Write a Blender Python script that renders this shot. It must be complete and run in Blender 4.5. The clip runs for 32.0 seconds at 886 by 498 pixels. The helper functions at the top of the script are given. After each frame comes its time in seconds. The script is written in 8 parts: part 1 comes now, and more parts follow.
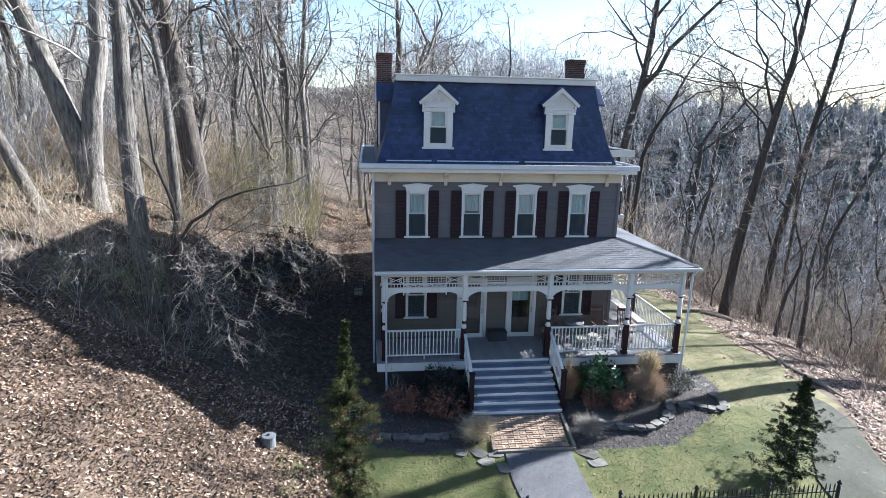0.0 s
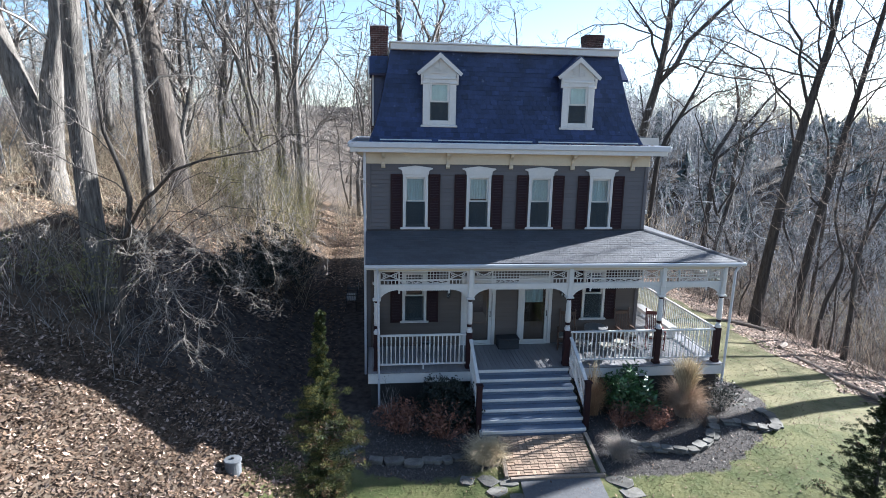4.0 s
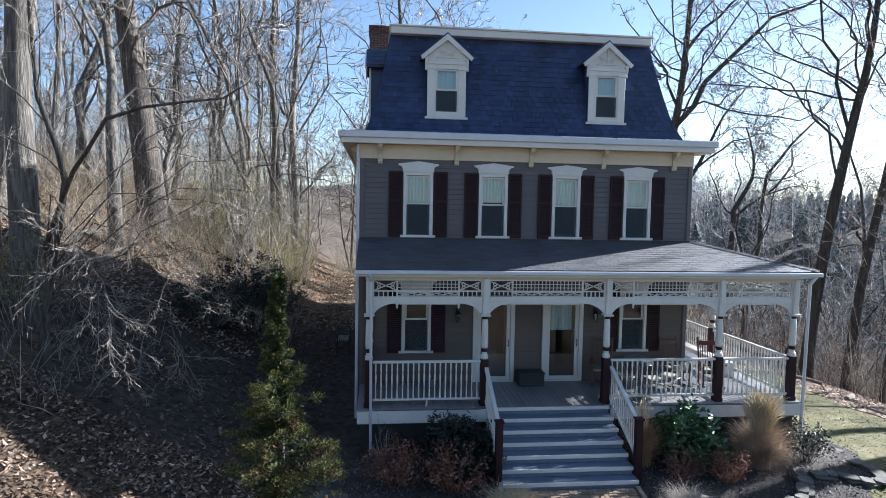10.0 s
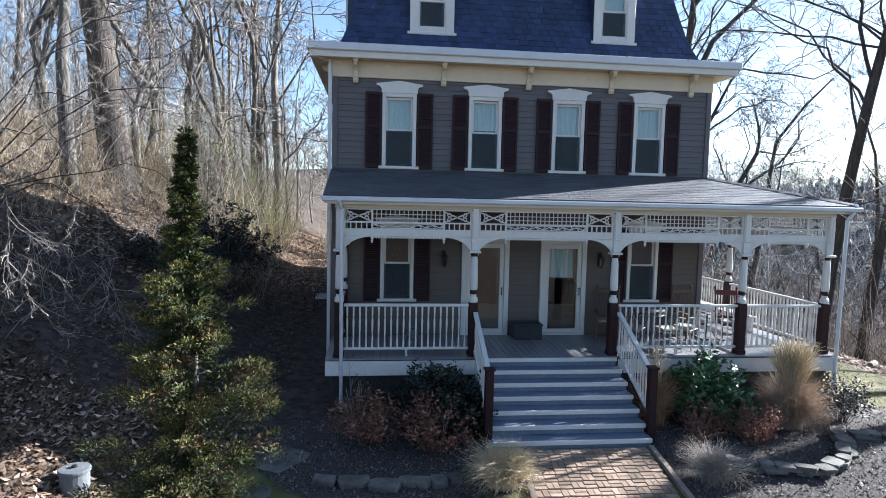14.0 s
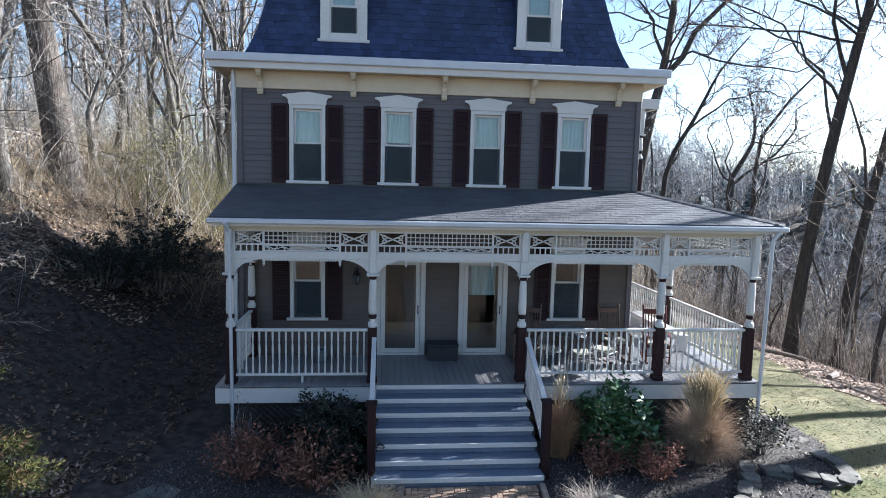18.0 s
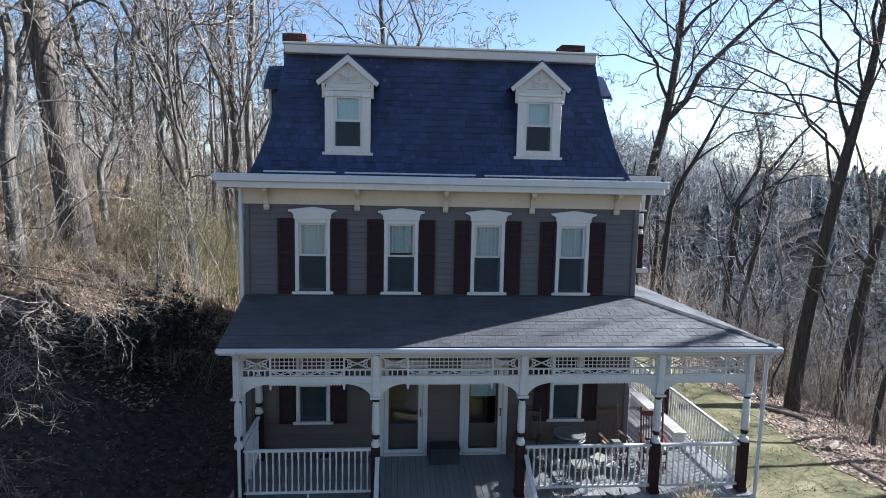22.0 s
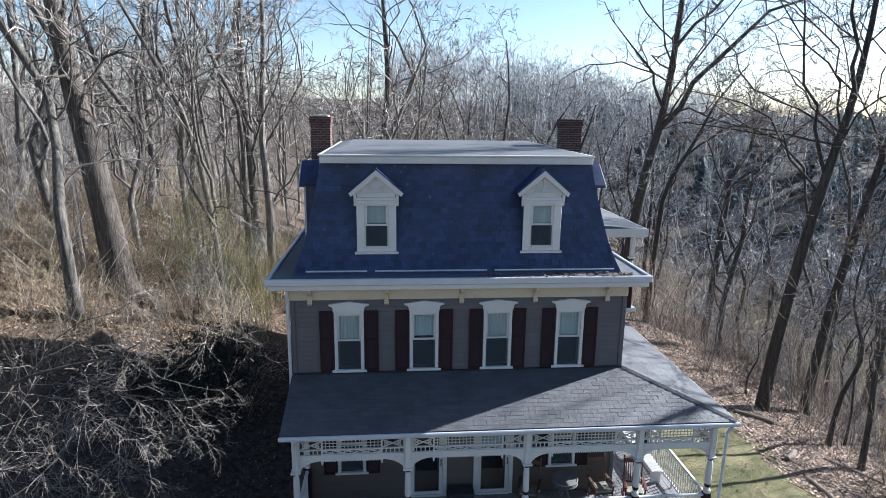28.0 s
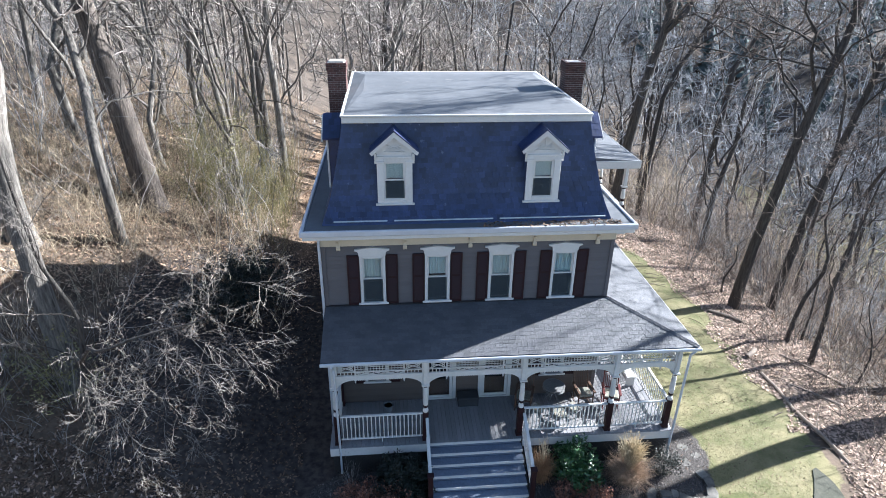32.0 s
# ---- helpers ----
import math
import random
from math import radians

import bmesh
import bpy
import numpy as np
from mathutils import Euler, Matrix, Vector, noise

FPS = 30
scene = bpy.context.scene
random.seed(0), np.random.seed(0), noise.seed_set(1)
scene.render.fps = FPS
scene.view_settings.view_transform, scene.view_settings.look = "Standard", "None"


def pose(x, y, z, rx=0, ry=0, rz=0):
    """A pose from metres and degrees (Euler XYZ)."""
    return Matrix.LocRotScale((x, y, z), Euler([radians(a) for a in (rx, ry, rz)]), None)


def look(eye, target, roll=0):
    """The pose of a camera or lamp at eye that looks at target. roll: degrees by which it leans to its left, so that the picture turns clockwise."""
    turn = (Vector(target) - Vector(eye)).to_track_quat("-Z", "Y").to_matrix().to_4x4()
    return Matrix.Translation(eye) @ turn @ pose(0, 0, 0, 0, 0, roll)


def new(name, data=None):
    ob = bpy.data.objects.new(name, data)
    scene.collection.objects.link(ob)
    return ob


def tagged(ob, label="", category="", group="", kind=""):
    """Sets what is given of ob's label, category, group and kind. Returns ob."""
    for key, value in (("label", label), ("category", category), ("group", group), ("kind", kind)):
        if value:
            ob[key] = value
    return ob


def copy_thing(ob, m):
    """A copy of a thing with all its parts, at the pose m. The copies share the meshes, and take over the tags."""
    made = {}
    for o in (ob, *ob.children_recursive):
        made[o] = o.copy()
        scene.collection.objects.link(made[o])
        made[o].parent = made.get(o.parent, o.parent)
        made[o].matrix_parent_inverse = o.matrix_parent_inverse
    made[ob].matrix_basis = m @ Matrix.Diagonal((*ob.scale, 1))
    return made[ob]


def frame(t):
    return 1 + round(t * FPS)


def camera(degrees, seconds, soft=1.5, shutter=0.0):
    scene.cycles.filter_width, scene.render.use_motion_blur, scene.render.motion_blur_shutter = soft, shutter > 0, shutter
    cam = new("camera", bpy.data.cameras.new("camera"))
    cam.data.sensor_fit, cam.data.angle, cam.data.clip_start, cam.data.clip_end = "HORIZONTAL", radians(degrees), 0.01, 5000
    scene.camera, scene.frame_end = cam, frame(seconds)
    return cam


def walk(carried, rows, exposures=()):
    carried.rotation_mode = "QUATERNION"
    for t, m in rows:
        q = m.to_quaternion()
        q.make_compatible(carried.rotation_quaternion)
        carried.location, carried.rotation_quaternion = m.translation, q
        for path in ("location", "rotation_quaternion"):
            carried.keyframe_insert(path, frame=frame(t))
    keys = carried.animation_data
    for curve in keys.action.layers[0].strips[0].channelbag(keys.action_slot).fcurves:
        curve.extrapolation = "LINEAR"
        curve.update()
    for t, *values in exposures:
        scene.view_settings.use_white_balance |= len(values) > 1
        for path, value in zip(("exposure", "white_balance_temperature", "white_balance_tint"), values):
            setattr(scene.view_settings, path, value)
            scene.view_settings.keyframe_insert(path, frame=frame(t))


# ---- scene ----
cam = camera(72.8, 32.0, soft=0.55)
PATH = [
    (0, (-1.230, -21.312, 9.782), (-0.9857, -19.3815, 9.3209), 1.30),
    (0.5, (-1.119, -21.009, 9.559), (-0.8785, -19.0697, 9.1324), 1.11),
    (1, (-1.045, -20.665, 9.340), (-0.8062, -18.7201, 8.9402), 1.04),
    (1.5, (-0.992, -20.302, 9.138), (-0.7544, -18.3544, 8.7513), 1.04),
    (2, (-0.946, -19.949, 8.955), (-0.7092, -18.0011, 8.5676), 1.05),
    (2.5, (-0.902, -19.621, 8.787), (-0.6669, -17.6743, 8.3943), 1.07),
    (3, (-0.863, -19.317, 8.622), (-0.6297, -17.3707, 8.2256), 1.10),
    (3.5, (-0.839, -19.021, 8.452), (-0.6077, -17.0749, 8.0530), 1.10),
    (5.5, (-0.722, -17.930, 7.727), (-0.4931, -15.9717, 7.3901), 1.11),
    (6, (-0.677, -17.701, 7.533), (-0.4508, -15.7366, 7.2323), 1.07),
    (6.5, (-0.656, -17.484, 7.309), (-0.4317, -15.5138, 7.0461), 1.02),
    (7, (-0.656, -17.261, 7.090), (-0.4327, -15.2868, 6.8621), 1.00),
    (7.5, (-0.651, -17.026, 6.898), (-0.4294, -15.0482, 6.7015), 1.00),
    (8, (-0.627, -16.777, 6.724), (-0.4074, -14.7968, 6.5533), 1.00),
    (8.5, (-0.585, -16.527, 6.537), (-0.3704, -14.5443, 6.3892), 1.00),
    (9, (-0.559, -16.289, 6.314), (-0.3479, -14.3047, 6.1833), 1.00),
    (9.5, (-0.560, -16.068, 6.058), (-0.3466, -14.0835, 5.9350), 1.00),
    (10, (-0.535, -15.853, 5.811), (-0.3198, -13.8684, 5.6872), 1.00),
    (10.5, (-0.497, -15.629, 5.595), (-0.2812, -13.6457, 5.4644), 1.03),
    (11, (-0.496, -15.400, 5.372), (-0.2762, -13.4173, 5.2369), 1.07),
    (11.5, (-0.516, -15.165, 5.139), (-0.2918, -13.1827, 5.0018), 1.10),
    (12, (-0.517, -14.915, 4.938), (-0.2883, -12.9335, 4.7961), 1.10),
    (12.5, (-0.465, -14.667, 4.782), (-0.2344, -12.6859, 4.6323), 1.15),
    (13, (-0.354, -14.442, 4.641), (-0.1229, -12.4616, 4.4843), 1.23),
    (13.5, (-0.213, -14.234, 4.496), (0.0184, -12.2541, 4.3386), 1.26),
    (14, (-0.026, -14.045, 4.394), (0.2001, -12.0649, 4.2368), 1.26),
    (14.5, (0.260, -13.904, 4.369), (0.4680, -11.9219, 4.2073), 1.22),
    (16.5, (2.306, -13.661, 4.415), (2.4850, -11.6822, 4.1958), 1.30),
    (17, (2.347, -13.669, 4.639), (2.5238, -11.6895, 4.4234), 1.30),
    (17.5, (2.311, -13.665, 4.887), (2.4920, -11.6846, 4.6750), 1.30),
    (18, (2.284, -13.662, 5.157), (2.4683, -11.6822, 4.9457), 1.30),
    (18.5, (2.284, -13.666, 5.442), (2.4681, -11.6856, 5.2309), 1.28),
    (19, (2.284, -13.663, 5.747), (2.4667, -11.6828, 5.5352), 1.22),
    (19.5, (2.269, -13.654, 6.086), (2.4531, -11.6744, 5.8699), 1.17),
    (20, (2.253, -13.644, 6.423), (2.4399, -11.6645, 6.2031), 1.15),
    (20.5, (2.245, -13.638, 6.741), (2.4328, -11.6588, 6.5211), 1.14),
    (21, (2.244, -13.640, 7.080), (2.4287, -11.6608, 6.8567), 1.13),
    (21.5, (2.275, -13.659, 7.434), (2.4508, -11.6793, 7.2062), 1.14),
    (22, (2.356, -13.727, 7.754), (2.5158, -11.7463, 7.5281), 1.15),
    (22.5, (2.417, -13.855, 8.038), (2.5643, -11.8726, 7.8190), 1.05),
    (23, (2.413, -13.999, 8.321), (2.5558, -12.0152, 8.1089), 0.93),
    (23.5, (2.384, -14.136, 8.615), (2.5251, -12.1519, 8.4090), 0.94),
    (24, (2.362, -14.290, 8.896), (2.5005, -12.3044, 8.6971), 0.98),
    (24.5, (2.343, -14.459, 9.162), (2.4793, -12.4724, 8.9718), 0.92),
    (26.5, (1.842, -14.833, 10.991), (2.0181, -12.8713, 10.6477), 1.09),
    (27, (1.770, -14.962, 11.345), (1.9465, -13.0068, 10.9664), 1.00),
    (27.5, (1.706, -15.134, 11.651), (1.8805, -13.1840, 11.2420), 0.87),
    (28, (1.625, -15.309, 11.966), (1.7977, -13.3652, 11.5271), 0.74),
    (28.5, (1.537, -15.440, 12.321), (1.7086, -13.5045, 11.8468), 0.69),
    (29, (1.451, -15.549, 12.693), (1.6233, -13.6223, 12.1830), 0.72),
    (29.5, (1.354, -15.678, 13.079), (1.5292, -13.7619, 12.5331), 0.77),
    (30, (1.258, -15.829, 13.481), (1.4350, -13.9232, 12.8980), 0.80),
    (30.5, (1.180, -15.992, 13.871), (1.3568, -14.1000, 13.2458), 0.83),
    (31, (1.120, -16.165, 14.245), (1.2967, -14.2939, 13.5597), 0.88),
    (31.5, (1.086, -16.341, 14.606), (1.2606, -14.5030, 13.8379), 0.89),
    (32, (1.090, -16.522, 14.948), (1.2613, -14.7268, 14.0815), 0.80),
]
walk(cam, [(t, look(eye, target, roll)) for t, eye, target, roll in PATH], [(0.0, 2.28, 5700.0, 10.0), (3.0, 2.23, 5800.0, 10.0), (6.0, 2.24, 5750.0, 10.0), (9.0, 2.01, 5800.0, 10.0), (10.5, 2.00, 5770.0, 10.0), (12.5, 2.15, 5760.0, 10.0), (14.0, 2.25, 5770.0, 10.0), (18.0, 2.25, 5770.0, 10.0), (22.5, 1.81, 5780.0, 10.0), (24.0, 1.65, 5760.0, 10.0), (27.0, 1.60, 5720.0, 10.0), (28.5, 1.97, 5800.0, 10.0), (30.5, 2.33, 5760.0, 10.0), (32.0, 2.40, 5760.0, 10.0)])

# ---- light ----
SUN_AZ = radians(20.8)          # the sun stands beyond the house, to its right
SUN_EL = radians(25.2)
to_sun = Vector((math.cos(SUN_EL) * math.cos(SUN_AZ), math.cos(SUN_EL) * math.sin(SUN_AZ), math.sin(SUN_EL)))
world = bpy.data.worlds.new("world")
scene.world = world
world.use_nodes = True
wn, wl = world.node_tree.nodes, world.node_tree.links
sky = wn.new("ShaderNodeTexSky")
sky.sky_type, sky.sun_disc = "NISHITA", False
sky.sun_elevation, sky.sun_rotation = SUN_EL, math.pi / 2 - SUN_AZ
sky.air_density, sky.dust_density, sky.ozone_density = 0.8, 0.4, 0.8
cool = wn.new("ShaderNodeMix")
cool.data_type, cool.blend_type = "RGBA", "MULTIPLY"
cool.inputs[0].default_value, cool.inputs[7].default_value = 1.0, (1.02, 1.01, 0.97, 1)
wl.new(sky.outputs[0], cool.inputs[6])
wl.new(cool.outputs[2], wn["Background"].inputs[0])
wn["Background"].inputs[1].default_value = 0.056
sun = new("sun", bpy.data.lights.new("sun", "SUN"))
sun.data.energy, sun.data.angle, sun.data.color = 5.0, radians(0.6), (1.0, 0.97, 0.915)
sun.matrix_world = look(to_sun * 100, (0, 0, 0))

# ---- materials ----


def mat(name, c1, c2, scale=3.0, rough=0.7, bump=0.2, bscale=40.0, metal=0.0, rand=0.0, fleck=None, fscale=25.0, famount=0.5, stretch=(1, 1, 1), island=0.0, spec=0.5, grain=(0.72, 1.2), relief=0.02):
    """A surface with two scales of colour, fine relief, flecks of a third colour and a change from piece to piece."""
    m = bpy.data.materials.new(name)
    m.use_nodes = True
    n, l = m.node_tree.nodes, m.node_tree.links
    b = n["Principled BSDF"]
    geo = n.new("ShaderNodeNewGeometry")
    mp = n.new("ShaderNodeMapping")
    mp.inputs["Scale"].default_value = stretch
    l.new(geo.outputs["Position"], mp.inputs[0])

    def noise_at(s, detail=4.0, r=0.6):
        t = n.new("ShaderNodeTexNoise")
        t.inputs["Scale"].default_value, t.inputs["Detail"].default_value, t.inputs["Roughness"].default_value = s, detail, r
        l.new(mp.outputs[0], t.inputs["Vector"])
        return t.outputs[0]

    def ramp(f, a, z):
        t = n.new("ShaderNodeMapRange")
        t.inputs[1].default_value, t.inputs[2].default_value = a, z
        l.new(f, t.inputs[0])
        return t.outputs[0]

    def mix(f, a, z, kind="MIX"):
        t = n.new("ShaderNodeMix")
        t.data_type, t.blend_type = "RGBA", kind
        if isinstance(f, float):
            t.inputs[0].default_value = f
        else:
            l.new(f, t.inputs[0])
        for k, v in ((6, a), (7, z)):
            if isinstance(v, tuple):
                t.inputs[k].default_value = (*v, 1)
            else:
                l.new(v, t.inputs[k])
        return t.outputs[2]

    col = mix(ramp(noise_at(scale), 0.3, 0.7), c1, c2)
    fine = ramp(noise_at(scale * 9.0), 0.25, 0.75)
    grey = n.new("ShaderNodeMapRange")
    grey.inputs[3].default_value, grey.inputs[4].default_value = grain
    l.new(fine, grey.inputs[0])
    comb = n.new("ShaderNodeCombineColor")
    for k in range(3):
        l.new(grey.outputs[0], comb.inputs[k])
    col = mix(1.0, col, comb.outputs[0], "MULTIPLY")
    if fleck:
        col = mix(ramp(noise_at(fscale, 3.0), 0.5 + 0.25 * (1 - famount), 0.62 + 0.2 * (1 - famount)), col, fleck)
    for amount, node, out in ((rand, "ShaderNodeObjectInfo", "Random"), (island, "ShaderNodeNewGeometry", "Random Per Island")):
        if amount:
            oi = n.new(node)
            hv = n.new("ShaderNodeMapRange")
            hv.inputs[3].default_value, hv.inputs[4].default_value = 1 - amount, 1 + amount
            l.new(oi.outputs[out], hv.inputs[0])
            h = n.new("ShaderNodeHueSaturation")
            l.new(hv.outputs[0], h.inputs["Value"])
            l.new(col, h.inputs["Color"])
            col = h.outputs[0]
    l.new(col, b.inputs["Base Color"])
    rr = n.new("ShaderNodeMapRange")
    rr.inputs[3].default_value, rr.inputs[4].default_value = max(0.02, rough - 0.12), min(1.0, rough + 0.12)
    l.new(fine, rr.inputs[0])
    l.new(rr.outputs[0], b.inputs["Roughness"])
    b.inputs["Metallic"].default_value = metal
    b.inputs["Specular IOR Level"].default_value = spec
    if bump:
        bp = n.new("ShaderNodeBump")
        bp.inputs["Strength"].default_value, bp.inputs["Distance"].default_value = bump, relief
        l.new(noise_at(bscale, 5.0), bp.inputs["Height"])
        l.new(bp.outputs[0], b.inputs["Normal"])
    return m


WHITE = mat("white_paint", (0.63, 0.61, 0.572), (0.565, 0.548, 0.515), 1.5, 0.5, 0.05, 60, rand=0.04, grain=(0.93, 1.04))
CREAM = mat("cream_paint", (0.58, 0.49, 0.355), (0.52, 0.44, 0.318), 2.0, 0.55, 0.04, 60, grain=(0.94, 1.04))
SIDING = mat("mauve_grey_paint", (0.113, 0.103, 0.106), (0.095, 0.087, 0.09), 1.3, 0.6, 0.1, 70, rand=0.06, stretch=(0.4, 0.4, 3), grain=(0.9, 1.07))
TAUPE = mat("taupe_paint", (0.27, 0.21, 0.17), (0.23, 0.18, 0.145), 1.3, 0.6, 0.1, 70, rand=0.06)
# siding with the porch's shade and warm bounce put into its colour
PORCH_WALL = mat("porch_shaded_siding_paint", (0.105, 0.083, 0.07), (0.087, 0.07, 0.06), 1.3, 0.6, 0.1, 70, rand=0.06, stretch=(0.4, 0.4, 3), grain=(0.9, 1.07))
MAROON = mat("maroon_paint", (0.026, 0.0064, 0.0084), (0.018, 0.0052, 0.007), 3.0, 0.6, 0.08, 80, rand=0.1, spec=0.3)
SLATE = mat("blue_grey_slate", (0.03, 0.043, 0.105), (0.017, 0.025, 0.064), 1.2, 0.42, 0.3, 45, rand=0.34, fleck=(0.1, 0.12, 0.19), fscale=5, famount=0.3)
SLATE_FAR = mat("blue_grey_slate_joined", (0.03, 0.043, 0.105), (0.017, 0.025, 0.064), 1.2, 0.42, 0.3, 45, island=0.34, fleck=(0.1, 0.12, 0.19), fscale=5, famount=0.3)
SHINGLE = mat("grey_asphalt_shingle", (0.082, 0.084, 0.094), (0.058, 0.06, 0.068), 1.5, 0.62, 0.5, 160, rand=0.16, fleck=(0.08, 0.08, 0.08), fscale=60, famount=0.35)
SHINGLE_FAR = mat("grey_asphalt_shingle_joined", (0.082, 0.084, 0.094), (0.058, 0.06, 0.068), 1.5, 0.62, 0.5, 160, island=0.16, fleck=(0.08, 0.08, 0.08), fscale=60, famount=0.35)
MEMBRANE = mat("weathered_roof_membrane", (0.118, 0.124, 0.134), (0.08, 0.086, 0.094), 0.7, 0.75, 0.15, 12, fleck=(0.14, 0.14, 0.145), fscale=1.6, famount=0.4)
DECK = mat("blue_grey_deck_paint", (0.25, 0.244, 0.248), (0.2, 0.196, 0.2), 2.0, 0.38, 0.12, 60, rand=0.1, stretch=(3, 0.5, 1))
TREAD = mat("slate_blue_tread_paint", (0.15, 0.18, 0.235), (0.12, 0.148, 0.197), 2.0, 0.5, 0.12, 60, rand=0.05, fleck=(0.2, 0.2, 0.2), fscale=9, famount=0.15)
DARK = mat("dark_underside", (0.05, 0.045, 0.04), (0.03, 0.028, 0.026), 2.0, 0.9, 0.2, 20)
BRICK = mat("red_chimney_brick", (0.095, 0.042, 0.035), (0.052, 0.026, 0.022), 4.0, 0.85, 0.4, 60, rand=0.25, island=0.3)
MORTAR = mat("mortar", (0.40, 0.37, 0.33), (0.30, 0.275, 0.25), 5, 0.95, 0.3, 60)
PAVER = mat("tan_red_paver", (0.33, 0.235, 0.16), (0.24, 0.16, 0.11), 4.0, 0.85, 0.35, 60, rand=0.3)
STONE = mat("fieldstone", (0.2, 0.188, 0.165), (0.085, 0.08, 0.073), 3.0, 0.85, 0.6, 18, rand=0.3, fleck=(0.10, 0.11, 0.08), fscale=7, famount=0.3, spec=0.15)
GRAVEL = mat("faded_drive_gravel", (0.085, 0.084, 0.068), (0.055, 0.057, 0.042), 0.8, 0.95, 0.5, 60, fleck=(0.19, 0.15, 0.1), fscale=6, famount=0.4, spec=0.1)
GREY_METAL = mat("grey_wrought_metal", (0.22, 0.22, 0.22), (0.16, 0.16, 0.16), 3, 0.5, 0.05, 50)
ASPHALT = mat("worn_asphalt", (0.115, 0.115, 0.12), (0.08, 0.08, 0.085), 1.2, 0.9, 0.5, 120, fleck=(0.2, 0.19, 0.18), fscale=50, famount=0.25)
BARK = mat("grey_bark", (0.175, 0.155, 0.135), (0.05, 0.044, 0.04), 3.0, 0.9, 1.0, 9, relief=0.06, rand=0.25, stretch=(4, 4, 0.6), spec=0.15)
# darker copy of the bark, with the backlit shade put into its colour
BARK_BACKLIT = mat("backlit_grey_bark", (0.1, 0.09, 0.082), (0.036, 0.033, 0.031), 3.0, 0.9, 1.0, 9, relief=0.06, rand=0.25, stretch=(4, 4, 0.6), spec=0.15)
BARK_PALE = mat("pale_bark", (0.28, 0.252, 0.22), (0.068, 0.061, 0.055), 3.0, 0.9, 1.0, 9, relief=0.07, rand=0.2, stretch=(4, 4, 0.6), spec=0.15)
BARK_RED = mat("shaggy_red_bark", (0.2, 0.168, 0.142), (0.055, 0.047, 0.043), 3.0, 0.95, 1.0, 8, relief=0.08, stretch=(5, 5, 0.5), fleck=(0.29, 0.23, 0.18), fscale=8, famount=0.5, spec=0.15)
TWIG = mat("grey_brown_twig", (0.41, 0.366, 0.326), (0.125, 0.112, 0.102), 2.0, 0.8, 0.0, 30, rand=0.3, island=0.75, spec=0.15)
# cool grey twig with the haze of distance mixed into its colour
TWIG_FAR = mat("hazed_far_twig", (0.375, 0.378, 0.388), (0.115, 0.12, 0.128), 0.1, 0.9, 0.0, 30, island=0.5, spec=0.15)
BRAMBLE = mat("brown_bramble", (0.25, 0.2, 0.165), (0.075, 0.06, 0.05), 2.0, 0.8, 0.0, 30, island=0.75, spec=0.15)
# paler copy of the twig, with sun on the hillside in its colour
TWIG_HILL = mat("sunlit_hillside_twig", (0.54, 0.495, 0.45), (0.2, 0.182, 0.168), 0.1, 0.9, 0.0, 30, island=0.75, spec=0.15)
# paler and bluer still: far haze put into the crest trees' colour
TWIG_CREST = mat("hazed_crest_twig", (0.56, 0.57, 0.59), (0.27, 0.278, 0.29), 0.1, 0.9, 0.0, 30, island=0.6, spec=0.15)
TWIG_PALE = mat("pale_twig", (0.33, 0.29, 0.25), (0.15, 0.13, 0.112), 2.0, 0.7, 0.0, 30, island=0.25, spec=0.15)
OLIVE_LEAF = mat("olive_vine_leaf", (0.27, 0.24, 0.11), (0.15, 0.142, 0.066), 2.0, 0.6, 0.0, 30, island=0.4, spec=0.15)
BRUSH = mat("tan_brush", (0.54, 0.44, 0.31), (0.3, 0.245, 0.175), 0.8, 0.9, 0.0, 30, island=0.5, spec=0.15)
LEAF_LITTER = mat("dry_oak_leaf", (0.22, 0.148, 0.1), (0.07, 0.046, 0.031), 0.7, 0.8, 0.0, 30, island=0.6, spec=0.15)
PATH_LEAF = mat("tan_path_leaf", (0.47, 0.335, 0.235), (0.26, 0.18, 0.12), 0.7, 0.8, 0.0, 30, island=0.5, spec=0.15)
MULCH = mat("bark_mulch", (0.25, 0.225, 0.205), (0.07, 0.061, 0.056), 2.0, 0.9, 0.0, 30, island=0.7, spec=0.15)
# lighter leaf copy, with the sunlight on the litter in its colour
PALE_LITTER = mat("sunlit_pale_leaf", (0.47, 0.35, 0.275), (0.27, 0.19, 0.14), 0.7, 0.8, 0.0, 30, island=0.5, spec=0.15)
STRAW = mat("straw_grass", (0.60, 0.50, 0.34), (0.44, 0.35, 0.225), 2.0, 0.7, 0.0, 30, island=0.3, spec=0.15)
RUST_GRASS = mat("russet_grass", (0.5, 0.37, 0.26), (0.27, 0.18, 0.125), 2.0, 0.7, 0.0, 30, island=0.3, spec=0.15)
ORANGE_GRASS = mat("orange_tan_grass", (0.56, 0.34, 0.19), (0.34, 0.2, 0.115), 2.0, 0.7, 0.0, 30, island=0.35, spec=0.15)
GREY_STRAW = mat("greyed_straw_grass", (0.44, 0.38, 0.32), (0.26, 0.215, 0.18), 2.0, 0.7, 0.0, 30, island=0.3, spec=0.15)
DRY_FLOWER = mat("russet_dry_bush", (0.29, 0.145, 0.1), (0.12, 0.06, 0.046), 2.0, 0.8, 0.0, 30, island=0.35, spec=0.15)
GREEN_LEAF = mat("glossy_evergreen_leaf", (0.055, 0.12, 0.04), (0.034, 0.082, 0.028), 2.0, 0.3, 0.0, 30, island=0.35)
